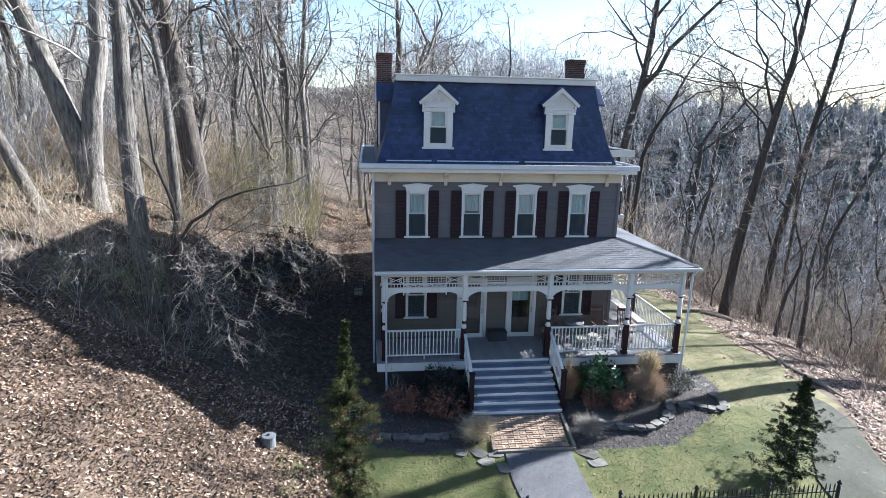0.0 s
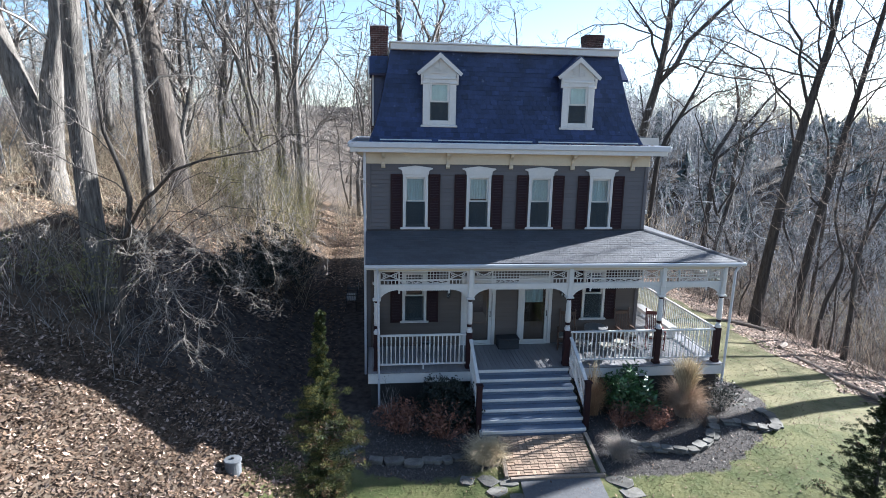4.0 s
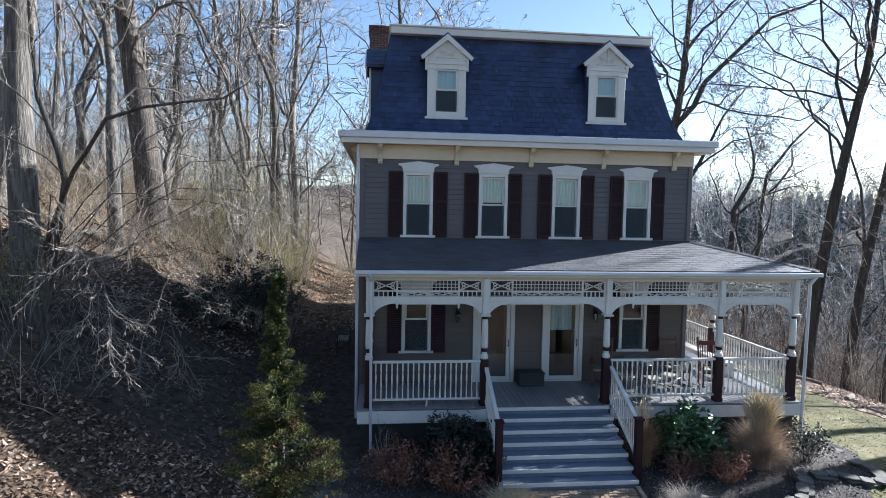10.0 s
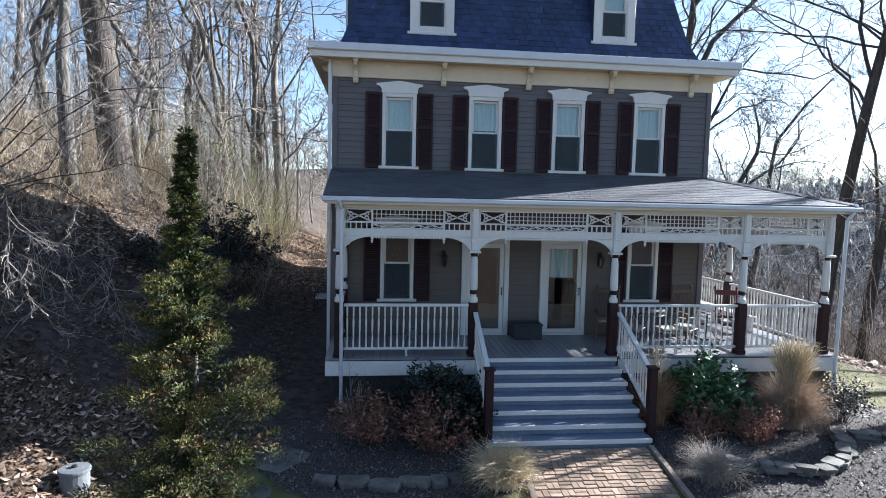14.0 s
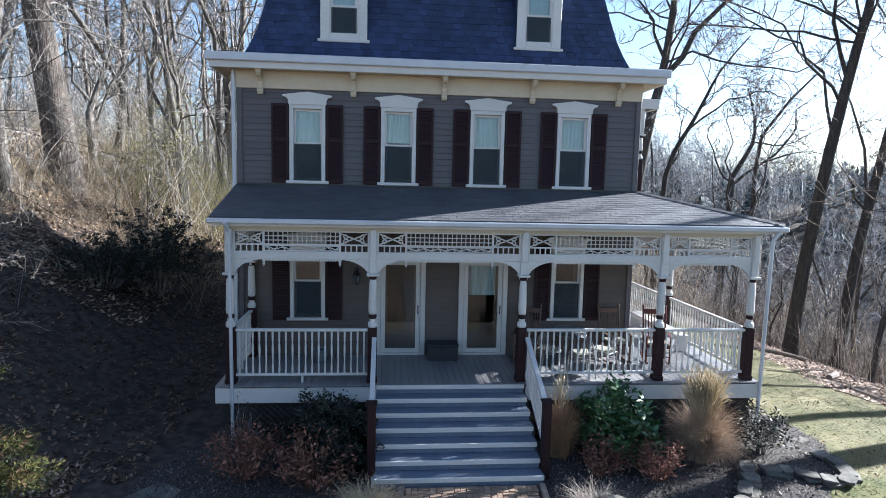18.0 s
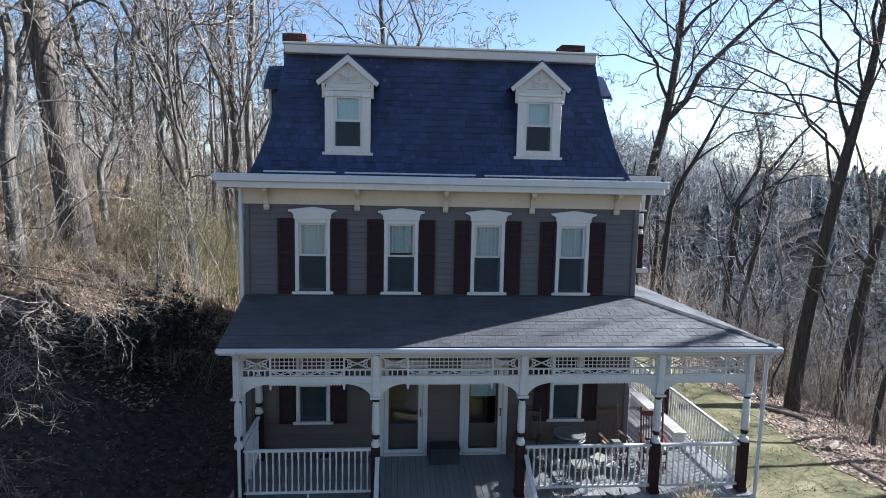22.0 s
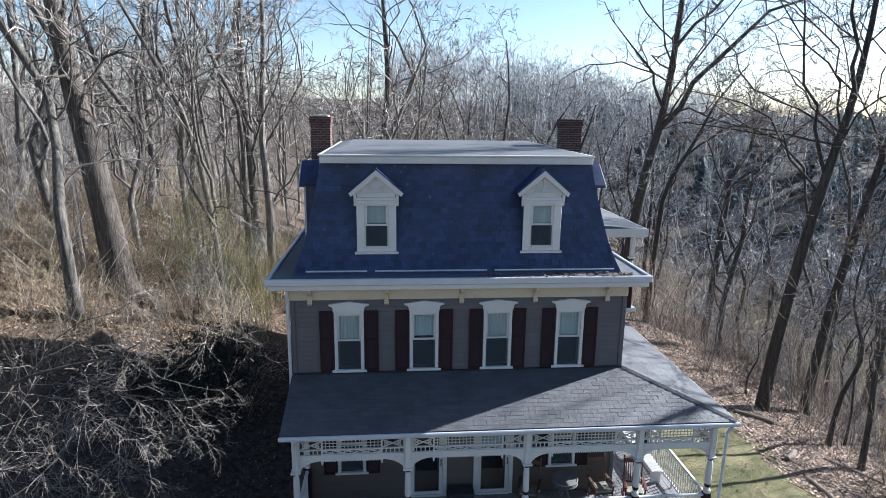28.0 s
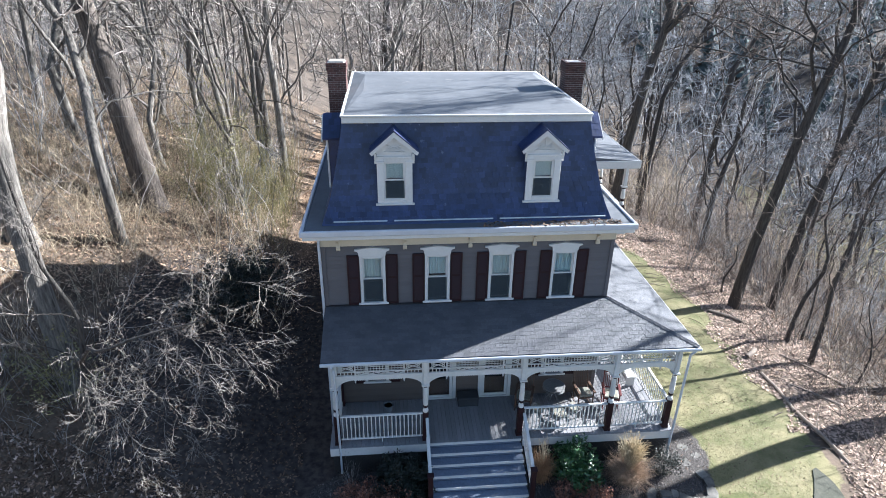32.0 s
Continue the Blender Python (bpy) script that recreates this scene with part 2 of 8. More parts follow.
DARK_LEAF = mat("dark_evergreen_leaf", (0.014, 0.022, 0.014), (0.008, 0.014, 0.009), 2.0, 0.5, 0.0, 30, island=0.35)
FIR_OLD = mat("dark_fir_needle", (0.045, 0.058, 0.02), (0.026, 0.036, 0.014), 2.0, 0.6, 0.0, 30, island=0.4, spec=0.15)
FIR_NEW = mat("yellow_green_fir_needle", (0.22, 0.2, 0.066), (0.11, 0.108, 0.036), 2.5, 0.6, 0.0, 30, island=0.25, spec=0.15)
FIR_DEAD = mat("brown_fir_needle", (0.13, 0.078, 0.044), (0.085, 0.05, 0.03), 2.5, 0.8, 0.0, 30, island=0.4, spec=0.15)
# conifer green lightened and blued to carry the valley's haze
PINE_FAR = mat("hazed_far_conifer", (0.085, 0.105, 0.098), (0.06, 0.08, 0.078), 0.1, 1.0, 0.0, 30, island=0.3, spec=0.15)
GRASS = mat("winter_lawn_blade", (0.215, 0.188, 0.105), (0.125, 0.122, 0.056), 1.2, 0.7, 0.0, 30, island=0.18, spec=0.15)
GRASS_LUSH = mat("green_lawn_blade", (0.16, 0.152, 0.064), (0.078, 0.095, 0.034), 1.4, 0.7, 0.0, 30, island=0.18, spec=0.15)
IRON = mat("black_iron", (0.02, 0.02, 0.024), (0.014, 0.014, 0.017), 4, 0.4, 0.05, 50)
RED_WOOD = mat("dark_red_painted_wood", (0.11, 0.02, 0.017), (0.075, 0.014, 0.012), 3, 0.45, 0.05, 60)
BROWN_WOOD = mat("brown_stained_wood", (0.11, 0.062, 0.04), (0.075, 0.042, 0.028), 3, 0.5, 0.1, 60, stretch=(1, 1, 0.3))
CLOTH = mat("floral_cushion", (0.30, 0.27, 0.23), (0.13, 0.15, 0.11), 14, 0.9, 0.1, 60, fleck=(0.35, 0.06, 0.06), fscale=18, famount=0.5)
# pale cloth; the cyan tint carries the sky reflected in the panes
CURTAIN = mat("sky_tinted_curtain", (0.47, 0.56, 0.56), (0.38, 0.47, 0.48), 3, 0.9, 0.1, 30, stretch=(6, 1, 0.4))
# near-black: indoor shade put into the rooms' colour; also the dark chest
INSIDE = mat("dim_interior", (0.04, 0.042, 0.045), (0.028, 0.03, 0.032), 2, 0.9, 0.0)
NAVY_PAINT = mat("navy_car_paint", (0.012, 0.017, 0.045), (0.01, 0.014, 0.038), 2, 0.3, 0.0, 40)
DARK_GLASS = mat("tinted_car_glass", (0.01, 0.011, 0.013), (0.008, 0.009, 0.01), 2, 0.08, 0.0, 40)
TYRE = mat("tyre_rubber", (0.02, 0.02, 0.02), (0.014, 0.014, 0.014), 6, 0.85, 0.1, 40)
CONCRETE = mat("grey_concrete", (0.16, 0.17, 0.178), (0.115, 0.122, 0.13), 3, 0.9, 0.3, 40, fleck=(0.15, 0.15, 0.14), fscale=9, famount=0.3)
ALUMINIUM = mat("white_aluminium", (0.56, 0.57, 0.59), (0.49, 0.5, 0.52), 2, 0.4, 0.03, 40, metal=0.1, grain=(0.95, 1.03))
DEADWOOD = mat("dead_wood", (0.27, 0.215, 0.165), (0.18, 0.14, 0.11), 3, 0.9, 0.6, 20, rand=0.3)


def glass_mat():
    m = bpy.data.materials.new("window_glass")
    m.use_nodes = True
    b = m.node_tree.nodes["Principled BSDF"]
    b.inputs["Base Color"].default_value = (0.9, 0.95, 0.95, 1)
    b.inputs["Roughness"].default_value = 0.02
    b.inputs["Transmission Weight"].default_value = 1.0
    b.inputs["IOR"].default_value = 1.5
    return m


GLASS = glass_mat()


def screen_mat():
    m = bpy.data.materials.new("insect_screen")
    m.use_nodes = True
    b = m.node_tree.nodes["Principled BSDF"]
    b.inputs["Base Color"].default_value = (0.035, 0.045, 0.05, 1)
    b.inputs["Roughness"].default_value = 0.9
    b.inputs["Alpha"].default_value = 0.6
    return m


SCREEN = screen_mat()


def ground_mat():
    """Leaf litter, with winter lawn and dark mulch where the masks lawn and mulch say so; edges broken by noise."""
    m = mat("leaf_litter_ground", (0.16, 0.12, 0.088), (0.07, 0.053, 0.04), 0.6, 0.95, 0.9, 14, fleck=(0.30, 0.20, 0.13), fscale=7, famount=0.4, spec=0.1)
    n, l = m.node_tree.nodes, m.node_tree.links
    b = n["Principled BSDF"]
    col = b.inputs["Base Color"].links[0].from_socket
    geo = n.new("ShaderNodeNewGeometry")

    def tex(s, d=4.0):
        t = n.new("ShaderNodeTexNoise")
        t.inputs["Scale"].default_value, t.inputs["Detail"].default_value = s, d
        l.new(geo.outputs["Position"], t.inputs["Vector"])
        return t.outputs[0]

    def masked(attr, under, a, z, s):
        at = n.new("ShaderNodeAttribute")
        at.attribute_name = attr
        ad = n.new("ShaderNodeMath")
        l.new(at.outputs["Fac"], ad.inputs[0])
        ns = n.new("ShaderNodeMath")
        ns.operation = "MULTIPLY_ADD"
        l.new(tex(2.5, 6.0), ns.inputs[0])
        ns.inputs[1].default_value, ns.inputs[2].default_value = 0.9, -0.45
        l.new(ns.outputs[0], ad.inputs[1])
        r = n.new("ShaderNodeMapRange")
        r.inputs[1].default_value, r.inputs[2].default_value = 0.4, 0.6
        l.new(ad.outputs[0], r.inputs[0])
        c = n.new("ShaderNodeMix")
        c.data_type = "RGBA"
        f = n.new("ShaderNodeMapRange")
        f.inputs[1].default_value, f.inputs[2].default_value = 0.35, 0.65
        l.new(tex(s, 8.0), f.inputs[0])
        l.new(f.outputs[0], c.inputs[0])
        c.inputs[6].default_value, c.inputs[7].default_value = (*a, 1), (*z, 1)
        o = n.new("ShaderNodeMix")
        o.data_type = "RGBA"
        l.new(r.outputs[0], o.inputs[0])
        l.new(under, o.inputs[6])
        l.new(c.outputs[2], o.inputs[7])
        return o.outputs[2]

    col = masked("lawn", col, (0.2, 0.174, 0.096), (0.1, 0.104, 0.046), 1.1)
    col = masked("lush", col, (0.14, 0.134, 0.06), (0.072, 0.086, 0.033), 1.4)
    # shade on the left bank, painted as a darker ground colour
    col = masked("bank_shade", col, (0.085, 0.068, 0.058), (0.036, 0.03, 0.027), 5.0)
    col = masked("mulch", col, (0.026, 0.023, 0.021), (0.11, 0.098, 0.09), 38.0)
    col = masked("thicket", col, (0.1, 0.08, 0.064), (0.045, 0.037, 0.031), 0.9)
    col = masked("path", col, (0.26, 0.18, 0.12), (0.15, 0.1, 0.066), 5.0)
    l.new(col, b.inputs["Base Color"])
    return m


GROUND = ground_mat()

# ---- mesh helpers ----


class Geo:
    """Collects vertices and faces; made into one mesh at the end."""

    def __init__(self):
        self.v, self.f, self.n = [], [], 0

    def add(self, v, f):
        self.v.extend(v)
        self.f.extend([tuple(i + self.n for i in q) for q in f])
        self.n += len(v)
        return self

    def box(self, x0, x1, y0, y1, z0, z1, c=0.0):
        """A box; c is the chamfer of its edges."""
        if c <= 0:
            v = [(x, y, z) for x in (x0, x1) for y in (y0, y1) for z in (z0, z1)]
            return self.add(v, [(0, 1, 3, 2), (4, 6, 7, 5), (0, 4, 5, 1), (2, 3, 7, 6), (0, 2, 6, 4), (1, 5, 7, 3)])
        lo, hi, v = (x0, y0, z0), (x1, y1, z1), []
        c = min(c, *(0.45 * (hi[k] - lo[k]) for k in range(3)))
        idx = {}
        for sx in (0, 1):
            for sy in (0, 1):
                for sz in (0, 1):
                    for a in range(3):
                        p = [(lo, hi)[s][k] for k, s in enumerate((sx, sy, sz))]
                        for k, s in enumerate((sx, sy, sz)):
                            if k != a:
                                p[k] += c if s == 0 else -c
                        idx[sx, sy, sz, a] = len(v)
                        v.append(tuple(p))
        f = []
        for a in range(3):
            b1, b2 = (a + 1) % 3, (a + 2) % 3
            for s in (0, 1):
                def key(p, q):
                    k = [0, 0, 0]
                    k[a], k[b1], k[b2] = s, p, q
                    return idx[k[0], k[1], k[2], a]
                q = [key(0, 0), key(1, 0), key(1, 1), key(0, 1)]
                f.append(tuple(q if s else q[::-1]))
            for p in (0, 1):
                for r in (0, 1):
                    def key2(t, w):
                        k = [0, 0, 0]
                        k[a], k[b1], k[b2] = t, p, r
                        return idx[k[0], k[1], k[2], w]
                    q = [key2(0, b1), key2(1, b1), key2(1, b2), key2(0, b2)]
                    f.append(tuple(q if (p == r) else q[::-1]))
        for sx in (0, 1):
            for sy in (0, 1):
                for sz in (0, 1):
                    q = [idx[sx, sy, sz, a] for a in range(3)]
                    f.append(tuple(q if (sx + sy + sz) % 2 else q[::-1]))
        return self.add(v, f)

    def prism(self, poly, axis, a, b):
        """A flat outline swept along an axis from a to b. axis y: outline in x, z; axis x: in y, z; axis z: in x, y."""
        n = len(poly)
        put = {"y": lambda p, t: (p[0], t, p[1]), "x": lambda p, t: (t, p[0], p[1]), "z": lambda p, t: (p[0], p[1], t)}[axis]
        v = [put(p, t) for t in (a, b) for p in poly]
        f = [tuple(range(n))[::-1], tuple(range(n, 2 * n))]
        f += [(i, (i + 1) % n, n + (i + 1) % n, n + i) for i in range(n)]
        return self.add(v, f)

    def strip(self, inner, outer, y0, y1):
        """A band between two curves in x, z, with thickness along y."""
        n = len(inner)
        v = [(p[0], y, p[1]) for y in (y0, y1) for c in (inner, outer) for p in c]
        f = []
        for i in range(n - 1):
            f += [(i, i + 1, n + i + 1, n + i), (2 * n + i, 3 * n + i, 3 * n + i + 1, 2 * n + i + 1)]
            f += [(i, 2 * n + i, 2 * n + i + 1, i + 1), (n + i, n + i + 1, 3 * n + i + 1, 3 * n + i)]
        f += [(0, n, 3 * n, 2 * n), (n - 1, 3 * n - 1, 4 * n - 1, 2 * n - 1)]
        return self.add(v, f)

    def lathe(self, prof, x, y, n=10, turn=0.0):
        """Rings of (radius, height) about an upright axis."""
        v, f = [], []
        for r, z in prof:
            v += [(x + r * math.cos(turn + 2 * math.pi * k / n), y + r * math.sin(turn + 2 * math.pi * k / n), z) for k in range(n)]
        for i in range(len(prof) - 1):
            f += [(i * n + k, i * n + (k + 1) % n, (i + 1) * n + (k + 1) % n, (i + 1) * n + k) for k in range(n)]
        f += [tuple(range(n))[::-1], tuple((len(prof) - 1) * n + k for k in range(n))]
        return self.add(v, f)

    def bar(self, p, q, r, n=6, r2=None):
        """A round bar from p to q."""
        p, q = Vector(p), Vector(q)
        d = (q - p).normalized()
        u = d.orthogonal().normalized()
        w = d.cross(u)
        v = []
        for c, rr in ((p, r), (q, r if r2 is None else r2)):
            v += [tuple(c + rr * (math.cos(2 * math.pi * k / n) * u + math.sin(2 * math.pi * k / n) * w)) for k in range(n)]
        f = [(k, (k + 1) % n, n + (k + 1) % n, n + k) for k in range(n)] + [tuple(range(n))[::-1], tuple(range(n, 2 * n))]
        return self.add(v, f)

    def rod(self, p, q, w, d):
        """A flat bar from p to q in a plane of constant y: w wide in the plane, d thick along y."""
        dx, dz = q[0] - p[0], q[2] - p[2]
        s = math.hypot(dx, dz) or 1
        nx, nz = -dz / s * w / 2, dx / s * w / 2
        y0, y1 = p[1] - d / 2, p[1] + d / 2
        v = [(c[0] + e * nx, y, c[2] + e * nz) for y in (y0, y1) for c in (p, q) for e in (-1, 1)]
        return self.add(v, [(0, 1, 3, 2), (4, 6, 7, 5), (0, 4, 5, 1), (2, 3, 7, 6), (0, 2, 6, 4), (1, 5, 7, 3)])

    def arrays(self, v, f):
        """Adds numpy vertices and faces."""
        return self.add([tuple(p) for p in v.tolist()], [tuple(q) for q in f.tolist()])

    def mesh(self, name, material=None, smooth=False):
        me = bpy.data.meshes.new(name)
        me.from_pydata(self.v, [], self.f)
        if smooth:
            me.shade_smooth()
        if material:
            me.materials.append(material)
        return me


def quick_mesh(name, verts, faces, material=None, smooth=False):
    """A mesh from numpy arrays; all faces have the same number of corners."""
    me = bpy.data.meshes.new(name)
    nv, (nf, k) = len(verts), faces.shape
    me.vertices.add(nv)
    me.vertices.foreach_set("co", np.ascontiguousarray(verts, dtype=np.float32).ravel())
    me.loops.add(nf * k)
    me.loops.foreach_set("vertex_index", np.ascontiguousarray(faces, dtype=np.int32).ravel())
    me.polygons.add(nf)
    me.polygons.foreach_set("loop_start", np.arange(0, nf * k, k, dtype=np.int32))
    me.polygons.foreach_set("loop_total", np.full(nf, k, dtype=np.int32))
    me.update(calc_edges=True)
    if smooth:
        me.shade_smooth()
    if material:
        me.materials.append(material)
    return me


def thing(name, label, category, group="", kind="", at=(0, 0, 0), turn=0.0):
    ob = new(name)
    ob.matrix_basis = pose(*at, 0, 0, turn)
    return tagged(ob, label, category, group, kind)


def part(name, geo, material, parent, label="", smooth=False):
    """One mesh object under a thing or a part."""
    me = geo.mesh(name, material, smooth) if isinstance(geo, Geo) else geo
    ob = new(name, me)
    ob.parent = parent
    return tagged(ob, label) if label else ob


def piece(name, me, parent, m):
    ob = new(name, me)
    ob.parent = parent
    ob.matrix_basis = m
    return ob


def solo(name, geo, material, label, category, group="", kind="", smooth=False):
    ob = new(name, geo.mesh(name, material, smooth) if isinstance(geo, Geo) else geo)
    return tagged(ob, label, category, group, kind)


def smoothstep(a, b, x):
    t = np.clip((x - a) / (b - a), 0.0, 1.0)
    return t * t * (3 - 2 * t)


def tubes(P, R, n):
    """Tubes round B polylines of K points: P is B x K x 3, R is B x K. Returns vertices and quads."""
    B, K, _ = P.shape
    T = np.gradient(P, axis=1) if K > 2 else np.repeat((P[:, 1:] - P[:, :1]), 2, axis=1)
    T /= np.linalg.norm(T, axis=2, keepdims=True) + 1e-9
    ref = np.where(np.abs(T[:, :1, 2:3]) > 0.9, np.array([1.0, 0, 0]), np.array([0, 0, 1.0]))
    U = np.cross(T, np.repeat(ref, K, axis=1))
    U /= np.linalg.norm(U, axis=2, keepdims=True) + 1e-9
    W = np.cross(T, U)
    a = 2 * np.pi * np.arange(n) / n
    V = P[:, :, None] + R[:, :, None, None] * (np.cos(a)[:, None] * U[:, :, None] + np.sin(a)[:, None] * W[:, :, None])
    i = np.arange(B * K * n).reshape(B, K, n)
    j = np.roll(i, -1, axis=2)
    F = np.stack([i[:, :-1], j[:, :-1], j[:, 1:], i[:, 1:]], axis=-1).reshape(-1, 4)
    return V.reshape(-1, 3), F


def sprout(P, R, rng, m, K, length, angle, up=0.15, t0=0.25, wig=0.18, rf=0.6, rmin=0.004, fixed=False):
    """m side branches of K points on each of the B polylines."""
    B, KP, _ = P.shape
    t = rng.uniform(t0, 1.0, (B, m)) ** 0.8
    x = t * (KP - 1)
    i = np.minimum(x.astype(int), KP - 2)
    f = (x - i)[..., None]
    b = np.arange(B)[:, None]
    base = P[b, i] * (1 - f) + P[b, i + 1] * f
    d = P[b, i + 1] - P[b, i]
    d /= np.linalg.norm(d, axis=2, keepdims=True) + 1e-9
    rad = (R[b, i] * (1 - f[..., 0]) + R[b, i + 1] * f[..., 0]) * rf
    q = rng.normal(size=(B, m, 3))
    q -= (q * d).sum(2, keepdims=True) * d
    q /= np.linalg.norm(q, axis=2, keepdims=True) + 1e-9
    an = np.radians(rng.uniform(angle[0], angle[1], (B, m, 1)))
    d = np.cos(an) * d + np.sin(an) * q
    d[..., 2] += up
    plen = np.linalg.norm(np.diff(P, axis=1), axis=2).sum(1)[:, None]
    L = (np.full((B, m), 1.0) if fixed else plen * (1.05 - 0.65 * t)) * rng.uniform(length[0], length[1], (B, m))
    d = d.reshape(-1, 3)
    d /= np.linalg.norm(d, axis=1, keepdims=True)
    L, rad, base = L.reshape(-1), np.maximum(rad.reshape(-1), rmin), base.reshape(-1, 3)
    out = np.empty((B * m, K, 3))
    out[:, 0] = base
    for k in range(1, K):
        d = d + rng.normal(0, wig, d.shape)
        d[:, 2] += up * 0.35
        d /= np.linalg.norm(d, axis=1, keepdims=True)
        out[:, k] = out[:, k - 1] + d * (L / (K - 1))[:, None]
    rr = rad[:, None] * np.linspace(1, 0.3, K)[None]
    return out, np.maximum(rr, rmin * 0.5)


def smooth_line(pts, K, rng=None, wob=0.0):
    """K points along a soft curve through a few given ones."""
    pts = np.array(pts, float)
    s = np.linspace(0, len(pts) - 1, K)
    i = np.minimum(s.astype(int), len(pts) - 2)
    f = (s - i)[:, None]
    p0, p1, p2, p3 = pts[np.maximum(i - 1, 0)], pts[i], pts[i + 1], pts[np.minimum(i + 2, len(pts) - 1)]
    c = 0.5 * (2 * p1 + (p2 - p0) * f + (2 * p0 - 5 * p1 + 4 * p2 - p3) * f ** 2 + (3 * p1 - p0 - 3 * p2 + p3) * f ** 3)
    if rng is not None and wob:
        c[1:] += rng.normal(0, wob, (K - 1, 3))
    return c


def merge(parts):
    vs, fs, n = [], [], 0
    for v, f in parts:
        vs.append(v)
        fs.append(f + n)
        n += len(v)
    return np.concatenate(vs), np.concatenate(fs)


# ---- lie of the land ----
XS = np.array([-600, -200, -60, -40, -20, -13, -9.5, -7.3, -5, -3.2, -2, 10, 13, 16.5, 20, 25, 34, 48, 70, 110, 200, 350, 600])
ZS = np.array([40, 26, 12, 9.0, 6.6, 5.2, 3.5, 2.15, 0.9, 0.1, 0, 0, -0.25, -0.75, -1.55, -3.3, -8, -14, -18, -18, -8, 0, 6])
YB = np.array([-600, -60, -20, -9, -4, 0, 5, 12, 22, 40, 60, 90, 150, 250, 600])
ZB = np.array([-3, -2, -1.1, -0.5, 0, 0.12, 0.55, 1.3, 1.5, 0.5, -1.5, 0, 9, 19, 26])
YR = np.array([-600, -9, -4, 5, 12, 22, 40, 60, 90, 150, 250, 600])
ZR = np.array([-3, -0.5, 0, -0.1, -0.4, -0.9, -3, -5, -4, 1, 5, 8])


AZ = np.array([-180, -90, -40, -10, 12, 20, 31, 45, 90, 180])
HILL = np.array([4, 17, 9, 12, 13, 8.5, 3, 2, 0, 4])


def ground_z(x, y):
    x, y = np.asarray(x, float), np.asarray(y, float)
    w = smoothstep(-1.0, 10.0, x)
    z = np.interp(x, XS, ZS) + np.interp(y, YB, ZB) * (1 - w) + np.interp(y, YR, ZR) * w
    z = z + 0.06 * np.sin(1.3 * x + 0.7 * y) * np.sin(0.9 * y - 0.5 * x) * smoothstep(10.5, 14, np.hypot(x - 3.5, y + 1))
    d = np.hypot(x - 3, y + 15)
    far = np.interp(np.degrees(np.arctan2(x - 3, y + 15)), AZ, HILL) + 0.035 * (np.minimum(d, 420) - 180) + 2.0 * np.sin(0.045 * x + 1.0) * np.sin(0.05 * y)
    f = smoothstep(55, 175, d)
    return z * (1 - f) + far * f


def gz(x, y):
    return float(ground_z(x, y))

# ---- ground ----


def lawn_edge(y):
    """The x at which the side lawn ends in leaves and brambles."""
    return np.interp(y, [-12, -6.4, -4.2, -1.3, 4.3, 8, 10, 15, 22], [13.8, 14.2, 15.0, 16.3, 16.15, 16.7, 17.1, 16.3, 13.5]) + 0.25 * np.sin(1.7 * y)


def bed_edge(y):
    """The x at which the mulch bed meets the lawn."""
    return np.interp(y, [-6.0, -5.6, -4.85, -3.5, -1.8, -0.2, 0.9], [5.0, 8.3, 9.5, 11.0, 11.75, 11.3, 10.2])


